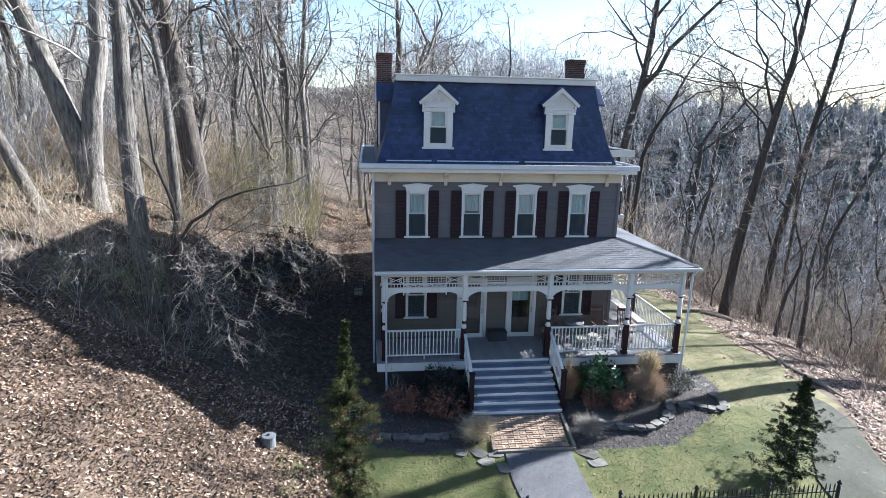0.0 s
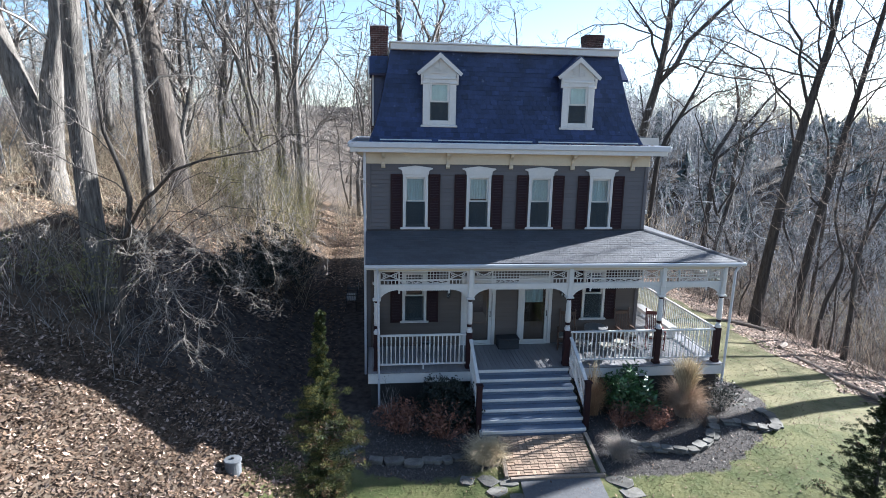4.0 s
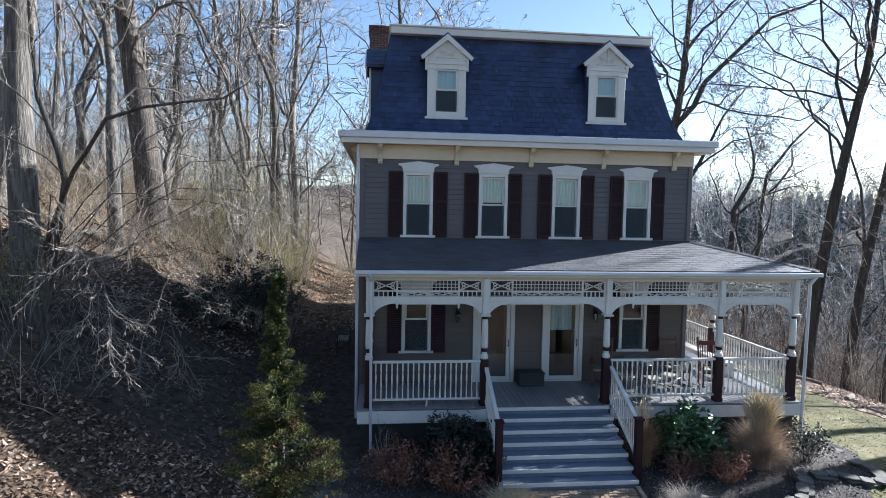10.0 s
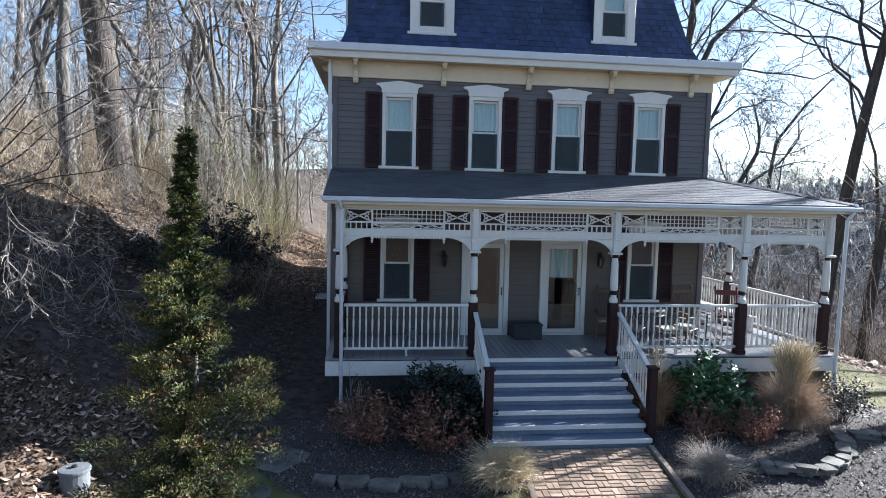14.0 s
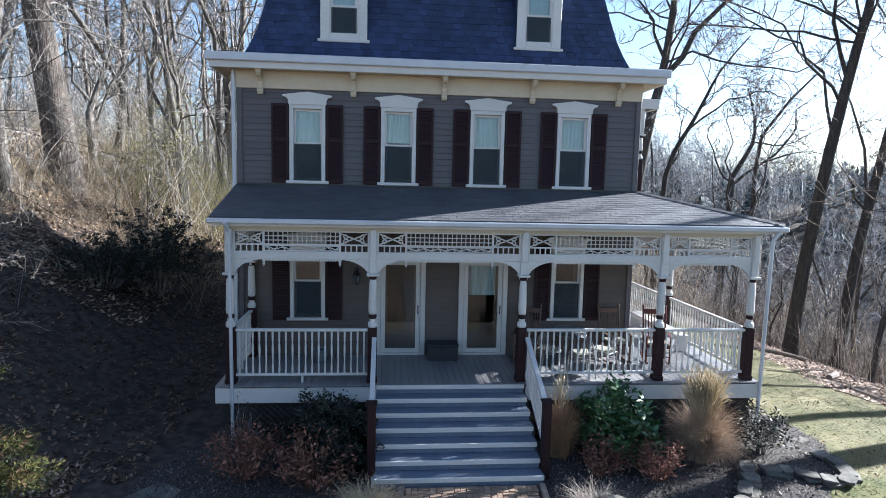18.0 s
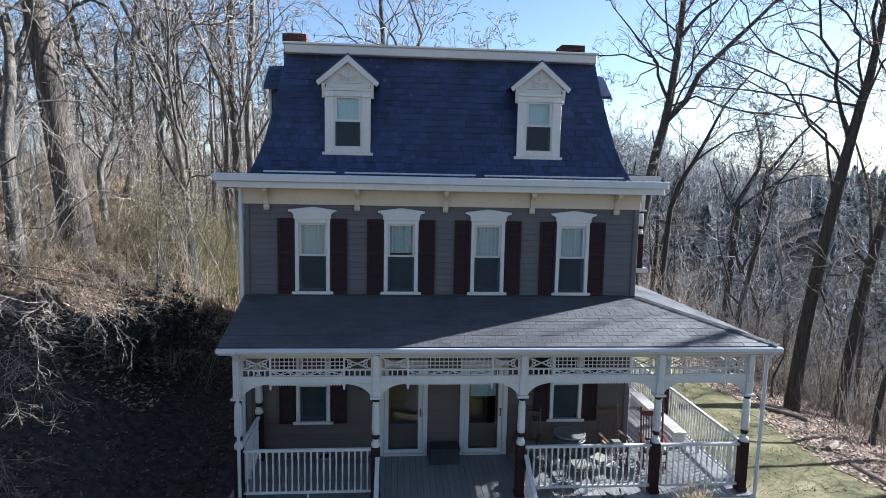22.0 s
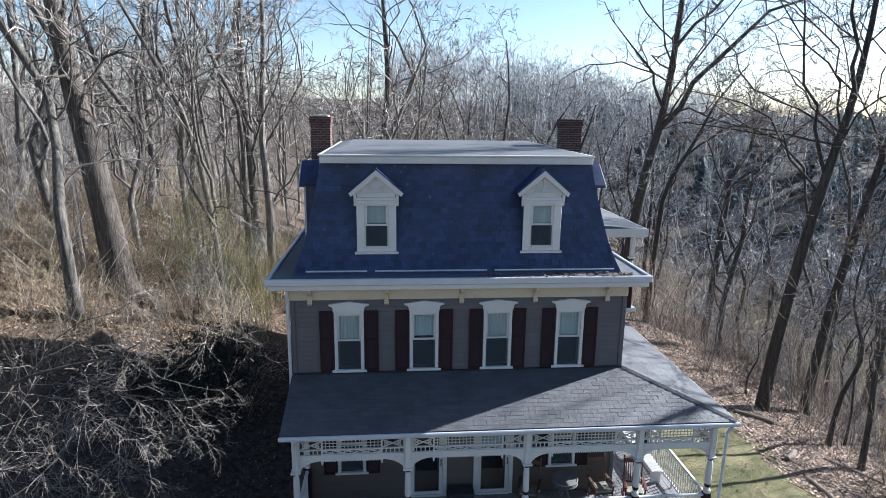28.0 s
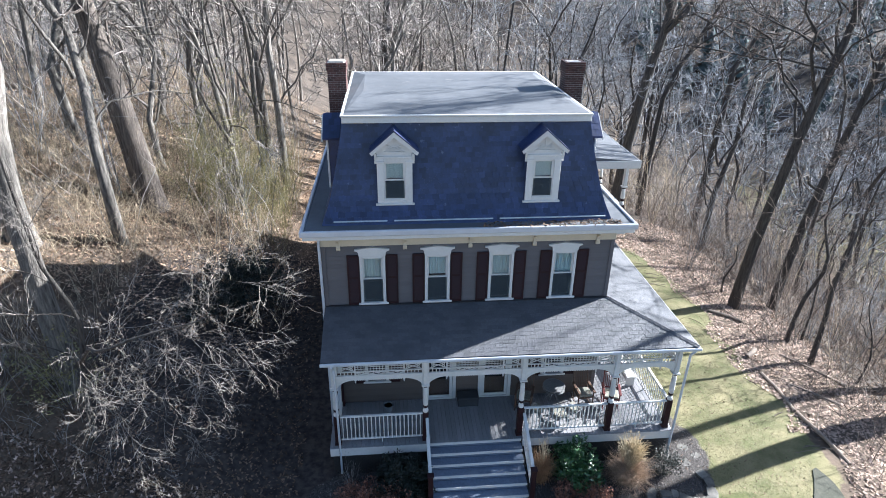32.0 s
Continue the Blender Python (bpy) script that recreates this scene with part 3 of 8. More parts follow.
def ground_sheet():
    s = np.linspace(-1, 1, 240)
    xs = 4 + 24 * s + 600 * np.sign(s) * np.abs(s) ** 5
    s = np.linspace(-1, 1, 240)
    ys = 4 + 26 * s + 600 * np.sign(s) * np.abs(s) ** 5
    X, Y = np.meshgrid(xs, ys, indexing="ij")
    Z = ground_z(X, Y)
    nx, ny = X.shape
    V = np.stack([X, Y, Z], -1).reshape(-1, 3)
    i = np.arange(nx * ny).reshape(nx, ny)
    F = np.stack([i[:-1, :-1], i[1:, :-1], i[1:, 1:], i[:-1, 1:]], -1).reshape(-1, 4)
    me = quick_mesh("ground", V, F, GROUND, True)
    x, y = V[:, 0], V[:, 1]
    lawn = smoothstep(-4.2, -2.8, x + 0.25 * (y + 7)) * (1 - smoothstep(-4.6, -3.9, y)) * (1 - smoothstep(-0.3, 0.6, x - lawn_edge(y)))
    lawn = lawn * smoothstep(-11.0, -9.6, y)
    side = smoothstep(9.5, 10.2, x) * (1 - smoothstep(-0.3, 0.6, x - lawn_edge(y))) * smoothstep(-6, -5, y) * (1 - smoothstep(19, 24, y))
    field = smoothstep(46, 52, x) * (1 - smoothstep(66, 80, x)) * smoothstep(5, 20, y) * (1 - smoothstep(60, 90, y))
    lawn = np.maximum(np.maximum(lawn, side), 0.5 * field)
    mulch = (1 - smoothstep(-0.2, 0.15, x - bed_edge(y))) * smoothstep(4.8, 5.1, x) * smoothstep(-6.1, -5.7, y) * (1 - smoothstep(1.5, 2.5, y))
    mulch = np.maximum(mulch, (1 - smoothstep(0.85, 1.12, np.hypot((x - 0.6) / 2.6, (y + 3.7) / 1.9))))
    path = 0.62 * (1 - smoothstep(0.1, 0.9, np.abs(x + 2.6 + 0.06 * y + 0.25 * np.sin(0.8 * y)))) * smoothstep(9, 12, y) * (1 - smoothstep(34, 40, y))
    # the ellipse left of the house marks the bank's painted shade
    for name, val in (("lawn", lawn), ("mulch", mulch), ("lush", lawn * (1 - smoothstep(-4.6, -3.0, y + 0.25 * np.sin(x)))), ("path", path), ("bank_shade", (1 - smoothstep(0.75, 1.15, np.hypot((x + 4.2) / 5.0, (y - 3.0) / 8.5)))), ("thicket", np.maximum(smoothstep(45, 75, np.hypot(x - 3, y + 15)), smoothstep(19, 25, x + 0.15 * y)) * (1 - field))):
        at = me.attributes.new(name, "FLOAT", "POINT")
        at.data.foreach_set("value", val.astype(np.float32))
    return solo("ground", me, None, "leaf-strewn woodland ground with winter lawn and mulch beds", "ground", kind="structure")


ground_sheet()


def draped(name, outline_l, outline_r, lift, material, label, cat):
    """A strip of paving between two edges, laid on the ground with a thin edge."""
    L, R = smooth_line(outline_l, 24), smooth_line(outline_r, 24)
    v, m = [], 7
    for k in range(24):
        for j in range(m):
            p = L[k] * (1 - j / (m - 1)) + R[k] * (j / (m - 1))
            v.append((p[0], p[1], gz(p[0], p[1]) + lift))
    f = [(k * m + j, (k + 1) * m + j, (k + 1) * m + j + 1, k * m + j + 1) for k in range(23) for j in range(m - 1)]
    n = len(v)
    v += [(p[0], p[1], p[2] - lift - 0.08) for p in v]
    rim = [k * m for k in range(24)] + [23 * m + j for j in range(1, m)] + [k * m + m - 1 for k in range(22, -1, -1)] + [j for j in range(m - 2, 0, -1)]
    f += [(rim[i], rim[(i + 1) % len(rim)], n + rim[(i + 1) % len(rim)], n + rim[i]) for i in range(len(rim))]
    return solo(name, Geo().add(v, f), material, label, cat, kind="structure", smooth=False)


draped("walk_path", [(2.75, -5.6, 0), (2.7, -7, 0), (2.9, -9, 0), (3.2, -14, 0), (3.2, -24, 0)], [(4.75, -5.6, 0), (4.7, -7, 0), (4.8, -9, 0), (5.0, -14, 0), (5.2, -24, 0)], 0.03, ASPHALT,
       "worn grey asphalt garden walk with a shadowed edge", "path")
draped("driveway", [(15.2, -2.5, 0), (14.7, -3.3, 0), (13.4, -5.0, 0), (11.9, -6.9, 0), (11.3, -9.5, 0), (10.3, -24, 0)], [(15.4, -2.4, 0), (15.6, -3.2, 0), (15.3, -4.6, 0), (14.6, -6.4, 0), (14.3, -9.5, 0), (14.6, -24, 0)], 0.04, GRAVEL,
       "faded grey mossy gravel drive beside the lawn", "driveway")

# ---- house ----
FLOOR = 1.22
house = thing("house", "three-storey Victorian house, mauve-grey clapboard, slate mansard roof, white trim", "house", at=(0, 0, 0))
HX0, HX1, HY1 = -1.0, 8.05, 9.0
WINDOWS_UP = (0.5, 2.5, 4.5, 6.5)
# openings of the front wall: x0, x1, z0, z1
FRONT_HOLES = [(c - 0.31, c + 0.31, 5.23, 6.82) for c in WINDOWS_UP] + [(0.19, 0.81, 2.14, 3.74), (6.19, 6.81, 2.14, 3.74), (2.14, 3.06, 1.28, 3.55), (4.05, 4.97, 1.28, 3.55)]


def spans(lo, hi, z0, z1, holes):
    """What is left of lo..hi between the heights z0 and z1 when the holes are taken out."""
    cut = sorted((a, b) for a, b, c, d in holes if c < z1 - 1e-6 and d > z0 + 1e-6)
    out, x = [], lo
    for a, b in cut:
        if a > x:
            out.append((x, a))
        x = max(x, b)
    if x < hi:
        out.append((x, hi))
    return out


def holed_wall(g, lo, hi, z0, z1, y0, y1, holes):
    zs = sorted({z0, z1, *(z for h in holes for z in h[2:] if z0 < z < z1)})
    for a, b in zip(zs[:-1], zs[1:]):
        for p, q in spans(lo, hi, a, b, holes):
            g.box(p, q, y0, y1, a, b)
    return g


wall_front = part("wall", holed_wall(Geo(), HX0, HX1, -0.4, 7.6, 0.03, 0.25, FRONT_HOLES), SIDING, house)
wall_right = part("wall", Geo().box(HX1 - 0.25, HX1 - 0.03, 0.25, HY1, -0.6, 7.6), SIDING, house)
part("wall", Geo().box(HX0 + 0.03, HX0 + 0.25, 0.25, HY1, -0.4, 7.6), SIDING, house)
part("wall", Geo().box(HX0 + 0.25, HX1 - 0.25, HY1 - 0.25, HY1, -0.6, 7.6), SIDING, house)
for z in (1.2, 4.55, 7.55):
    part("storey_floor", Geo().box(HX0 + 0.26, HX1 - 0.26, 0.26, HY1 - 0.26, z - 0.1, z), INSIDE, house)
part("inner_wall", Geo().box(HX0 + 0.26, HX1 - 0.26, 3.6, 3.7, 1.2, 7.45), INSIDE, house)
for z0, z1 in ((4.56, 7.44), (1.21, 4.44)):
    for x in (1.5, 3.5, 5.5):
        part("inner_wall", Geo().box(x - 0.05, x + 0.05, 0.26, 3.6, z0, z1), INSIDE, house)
# corner boards, and the downspout at the house corner
for x0, x1 in ((HX0 - 0.02, HX0 + 0.1), (HX1 - 0.1, HX1 + 0.02)):
    part("corner_board", Geo().box(x0, x1, -0.025, 0.1, 0.2, 7.2, 0.006), SIDING, house)
part("downspout", Geo().box(HX0 - 0.11, HX0 - 0.03, -0.09, 0.0, 0.3, 7.53, 0.012), ALUMINIUM, house, "white metal downspout")

# ---- cornice ----


def ring(name, x0, x1, y0, y1, w, z0, z1, c, material, label=""):
    """Four lengths round the house, one part each."""
    for a in ((x0, x1, y0, y0 + w), (x0, x1, y1 - w, y1), (x0, x0 + w, y0 + w + 0.001, y1 - w - 0.001), (x1 - w, x1, y0 + w + 0.001, y1 - w - 0.001)):
        part(name, Geo().box(*a, z0, z1, c), material, house, label)


ring("frieze_board", HX0 - 0.035, HX1 + 0.035, -0.035, HY1 + 0.03, 0.06, 7.16, 7.535, 0.008, CREAM, "cream-painted frieze board under the eaves")
ring("soffit", -1.47, 8.475, -0.35, 9.42, 0.5, 7.536, 7.575, 0, CREAM)
ring("fascia", -1.49, 8.495, -0.37, 9.44, 0.035, 7.52, 7.70, 0.008, WHITE)
ring("gutter", -1.56, 8.565, -0.44, 9.51, 0.1, 7.655, 7.83, 0.02, ALUMINIUM, "white metal gutter with dead leaves")
ring("eave_deck", -1.45, 8.455, -0.33, 9.4, 0.8, 7.66, 7.78, 0.0, MEMBRANE)


def bracket():
    g = Geo()
    prof = [(-0.02, 7.5), (-0.3, 7.5), (-0.3, 7.42), (-0.25, 7.36), (-0.16, 7.33), (-0.1, 7.26), (-0.085, 7.18), (-0.11, 7.12), (-0.09, 7.07), (-0.05, 7.04), (-0.02, 7.06)]
    g.prism(prof, "x", -0.045, 0.045)
    g.prism([(-0.02, 7.12), (-0.1, 7.12), (-0.105, 7.05), (-0.075, 7.0), (-0.03, 7.0), (-0.02, 7.03)], "x", -0.06, 0.06)
    return g.box(-0.065, 0.065, -0.31, -0.02, 7.44, 7.5, 0.01).mesh("bracket", CREAM)


BRACKET = bracket()
for x in (-0.5, 1.5, 3.5, 5.5, 7.5):
    piece("bracket", BRACKET, house, pose(x, 0, 0.035))
for y in (0.6, 2.6, 4.6, 6.6, 8.4):
    piece("bracket", BRACKET, house, pose(HX1, y, 0.035, 0, 0, 90))
    piece("bracket", BRACKET, house, pose(HX0, y, 0.035, 0, 0, -90))

# ---- windows ----


def sash_window(cx, z0, z1, w, y, blind, parent, shutters=True, crown=True, dark=0.0):
    """A double-hung window of outer casing width w, in a wall whose face is at y."""
    win = new("window")
    win.parent = parent
    win.matrix_basis = pose(cx, y, 0)
    h, cw = w / 2, 0.085
    g = Geo()
    g.box(-h, -h + cw, -0.055, 0.14, z0, z1, 0.006).box(h - cw, h, -0.055, 0.14, z0, z1, 0.006)
    g.box(-h + cw, h - cw, -0.055, 0.14, z1 - 0.09, z1, 0.006)
    part("casing", g, WHITE, win)
    part("sill", Geo().box(-h - 0.075, h + 0.075, -0.075, 0.14, z0 - 0.07, z0, 0.012), WHITE, win)
    a, b, mid = -h + cw, h - cw, (z0 + z1) / 2 - 0.02
    for lo, hi, yy in ((z0 + 0.005, mid + 0.03, 0.06), (mid - 0.01, z1 - 0.095, 0.02)):
        s = Geo().box(a, a + 0.045, yy, yy + 0.035, lo, hi).box(b - 0.045, b, yy, yy + 0.035, lo, hi)
        s.box(a + 0.045, b - 0.045, yy, yy + 0.035, lo, lo + 0.05).box(a + 0.045, b - 0.045, yy, yy + 0.035, hi - 0.045, hi)
        part("sash", s, WHITE, win)
        p = part("pane", Geo().box(a + 0.04, b - 0.04, yy + 0.015, yy + 0.02, lo + 0.045, hi - 0.04), GLASS, win)
        p.visible_shadow = False
    sc = part("insect_screen", Geo().box(a + 0.01, b - 0.01, 0.0, 0.003, z0 + 0.01, mid), SCREEN, win, "dark insect screen over the lower sash")
    sc.visible_shadow = False
    if blind > 0:
        zb = z1 - 0.1 - blind * (z1 - z0 - 0.2)
        g = Geo()
        k = 14
        inner = [(a + (b - a) * i / k, 0) for i in range(k + 1)]
        for i in range(k):
            x0, x1 = inner[i][0], inner[i + 1][0]
            o0, o1 = 0.012 * (i % 2), 0.012 * ((i + 1) % 2)
            g.add([(x0, 0.12 + o0, zb), (x1, 0.12 + o1, zb), (x1, 0.12 + o1, z1 - 0.09), (x0, 0.12 + o0, z1 - 0.09)], [(0, 1, 2, 3)])
        part("curtain", g, CURTAIN, win, "pale curtain behind the glass, tinted by sky reflection")
    if crown:
        t = z1
        k = h + 0.14
        out = [(-h - 0.02, t), (h + 0.02, t), (h + 0.025, t + 0.1), (h + 0.06, t + 0.145), (k, t + 0.17), (k, t + 0.205), (0.0, t + 0.275), (-k, t + 0.205), (-k, t + 0.17), (-h - 0.06, t + 0.145), (-h - 0.025, t + 0.1)]
        part("hood", Geo().prism(out, "y", -0.07, 0.02), WHITE, win, "white peaked window hood")
    if shutters:
        for s in (-1, 1):
            x0, x1 = sorted((s * (h + 0.02), s * (h + 0.385)))
            sh = part("shutter", shutter_geo(x0, x1, z0 - 0.055, z1 + 0.015), MAROON, win, "dark maroon louvred shutter")
    return win


def shutter_geo(x0, x1, z0, z1):
    """A louvred shutter: stiles, three rails and tilted slats."""
    g = Geo()
    y0, y1, s = -0.05, -0.012, 0.05
    g.box(x0, x0 + s, y0, y1, z0, z1, 0.004).box(x1 - s, x1, y0, y1, z0, z1, 0.004)
    mid = z0 + 0.55 * (z1 - z0)
    for a, b in ((z0, z0 + 0.09), (mid - 0.04, mid + 0.04), (z1 - 0.07, z1)):
        g.box(x0 + s, x1 - s, y0, y1, a, b, 0.004)
    for a, b in ((z0 + 0.09, mid - 0.04), (mid + 0.04, z1 - 0.07)):
        n = int((b - a) / 0.05)
        for i in range(n):
            z = a + (i + 0.5) * (b - a) / n
            g.prism([(-0.044, z - 0.024), (-0.036, z - 0.026), (-0.018, z + 0.018), (-0.026, z + 0.02)], "x", x0 + s - 0.003, x1 - s + 0.003)
    return g


for c, bl in zip(WINDOWS_UP, (0.5, 0.46, 0.52, 0.5)):
    sash_window(c, 5.19, 6.84, 0.78, 0.0, bl, house)
for c in (0.5, 6.5):
    sash_window(c, 2.1, 3.78, 0.78, 0.0, 0.0, house)

# ---- doors ----


def storm_door(cx, curtain):
    d = new("door")
    d.parent = house
    d.matrix_basis = pose(cx, 0, 0)
    z0, z1, h = FLOOR + 0.005, 3.58, 0.57
    part("casing", Geo().box(-h, -h + 0.115, -0.06, 0.2, z0, z1, 0.006).box(h - 0.115, h, -0.06, 0.2, z0, z1, 0.006).box(-h + 0.115, h - 0.115, -0.06, 0.2, z1 - 0.15, z1, 0.006), WHITE, d)
    part("threshold", Geo().box(-h + 0.115, h - 0.115, -0.07, 0.2, z0, z0 + 0.05, 0.006), WHITE, d)
    a = h - 0.12
    g = Geo().box(-a, -a + 0.1, -0.03, 0.015, z0 + 0.055, z1 - 0.155, 0.004).box(a - 0.1, a, -0.03, 0.015, z0 + 0.055, z1 - 0.155, 0.004)
    g.box(-a + 0.1, a - 0.1, -0.03, 0.015, z0 + 0.055, z0 + 0.15, 0.004).box(-a + 0.1, a - 0.1, -0.03, 0.015, z1 - 0.26, z1 - 0.155, 0.004)
    part("storm_door_frame", g, WHITE, d)
    p = part("pane", Geo().box(-a + 0.095, a - 0.095, -0.012, -0.006, z0 + 0.145, z1 - 0.255), GLASS, d)
    p.visible_shadow = False
    part("handle", Geo().bar((a - 0.05, -0.07, 2.2), (a - 0.05, -0.07, 2.38), 0.012).box(a - 0.065, a - 0.035, -0.07, -0.028, 2.2, 2.23).box(a - 0.065, a - 0.035, -0.07, -0.028, 2.35, 2.38), IRON, d)
    part("inner_door", Geo().box(-a + 0.02, a - 0.02, 0.12, 0.16, z0 + 0.06, 1.95, 0.004).box(-a + 0.02, -a + 0.14, 0.12, 0.16, 1.95, z1 - 0.16, 0.004).box(a - 0.14, a - 0.02, 0.12, 0.16, 1.95, z1 - 0.16, 0.004), BROWN_WOOD, d)
    g = Geo()
    for i in range(12):
        x0, x1 = -a + 0.1 + (2 * a - 0.2) * i / 12, -a + 0.1 + (2 * a - 0.2) * (i + 1) / 12
        o0, o1 = 0.02 * (i % 2), 0.02 * ((i + 1) % 2)
        g.add([(x0, 0.18 + o0, curtain), (x1, 0.18 + o1, curtain), (x1, 0.18 + o1, 3.4), (x0, 0.18 + o0, 3.4)], [(0, 1, 2, 3)])
    part("curtain", g, CURTAIN, d, "sheer pale curtain behind the door glass")
    return d


storm_door(2.60, 3.3)
storm_door(4.51, 2.6)


def lantern(x):
    t = thing("wall_lantern", "black wall lantern with clear glass beside the door", "wall light", "lanterns by the doors", at=(x, -0.02, 3.05))
    part("back_plate", Geo().box(-0.05, 0.05, -0.012, 0.02, -0.12, 0.2, 0.004), IRON, t)
    part("arm", Geo().bar((0, -0.01, 0.12), (0, -0.11, 0.2), 0.01).bar((0, -0.11, 0.2), (0, -0.12, 0.13), 0.01), IRON, t)
    part("cap", Geo().lathe([(0.085, 0.06), (0.03, 0.13), (0.012, 0.16)], 0, -0.12, 6), IRON, t)
    part("cage", Geo().lathe([(0.045, -0.15), (0.05, -0.13), (0.02, -0.18)], 0, -0.12, 6).bar((0.05, -0.12, -0.13), (0.075, -0.12, 0.06), 0.006).bar((-0.05, -0.12, -0.13), (-0.075, -0.12, 0.06), 0.006).bar((0, -0.17, -0.13), (0, -0.195, 0.06), 0.006).bar((0, -0.07, -0.13), (0, -0.045, 0.06), 0.006), IRON, t)
    part("glass_shade", Geo().lathe([(0.046, -0.13), (0.07, 0.058)], 0, -0.12, 6), GLASS, t)


lantern(1.6)
lantern(5.42)

# ---- mansard ----
MANSARD = [(0.10, 7.76), (0.20, 7.93), (0.36, 8.2), (0.54, 8.6), (0.72, 9.15), (0.9, 9.75), (1.04, 10.25), (1.13, 10.66)]
MZ = np.array([p[1] for p in MANSARD])
MI = np.array([p[0] for p in MANSARD])
MX0, MX1, MY1 = -1.06, 8.02, 9.3


def inset(z):
    return float(np.interp(z, MZ, MI))


def side_in(z):
    """How far the side slopes stand in from the eaves; steeper than the front."""
    return 0.1 + 0.68 * (inset(z) - 0.1)


def mansard_core():
    g = Geo()
    zs = np.linspace(MZ[0], MZ[-1], 18)
    v = []
    for z in zs:
        s, t = side_in(z), inset(z)
        v += [(MX0 + s, t, z), (MX1 - s, t, z), (MX1 - s, MY1 - t, z), (MX0 + s, MY1 - t, z)]
    f = [(4 * k + i, 4 * k + (i + 1) % 4, 4 * k + 4 + (i + 1) % 4, 4 * k + 4 + i) for k in range(17) for i in range(4)]
    return g.add(v, f + [(68, 69, 70, 71)])


roof = part("roof", mansard_core(), SLATE, house, "blue-grey slate mansard roof with a curved foot")
ring("roof_cornice", -0.25, 7.18, 0.9, 8.4, 0.25, 10.65, 10.84, 0.015, WHITE)
ring("roof_cornice_lip", -0.29, 7.22, 0.86, 8.44, 0.1, 10.84, 10.89, 0.012, WHITE)
g = Geo()
g.add([(-0.2, 0.95, 10.885), (7.13, 0.95, 10.885), (7.13, 8.35, 10.89), (-0.2, 8.35, 10.89), (0.3, 6.9, 11.03), (6.7, 6.9, 11.03), (0.3, 4.0, 10.99), (6.7, 4.0, 10.99)],
      [(0, 1, 7, 6), (6, 7, 5, 4), (4, 5, 2, 3), (0, 6, 4, 3), (1, 2, 5, 7)])
part("flat_roof", g, MEMBRANE, house, "grey weathered membrane on the flat roof top")
part("snow_guard", Geo().box(-0.6, 1.0, 0.13, 0.17, 7.87, 7.91, 0.006).box(1.2, 4.2, 0.13, 0.17, 7.87, 7.91, 0.006).box(4.4, 7.7, 0.13, 0.17, 7.87, 7.91, 0.006), ALUMINIUM, house, "pale metal strip along the foot of the slates")


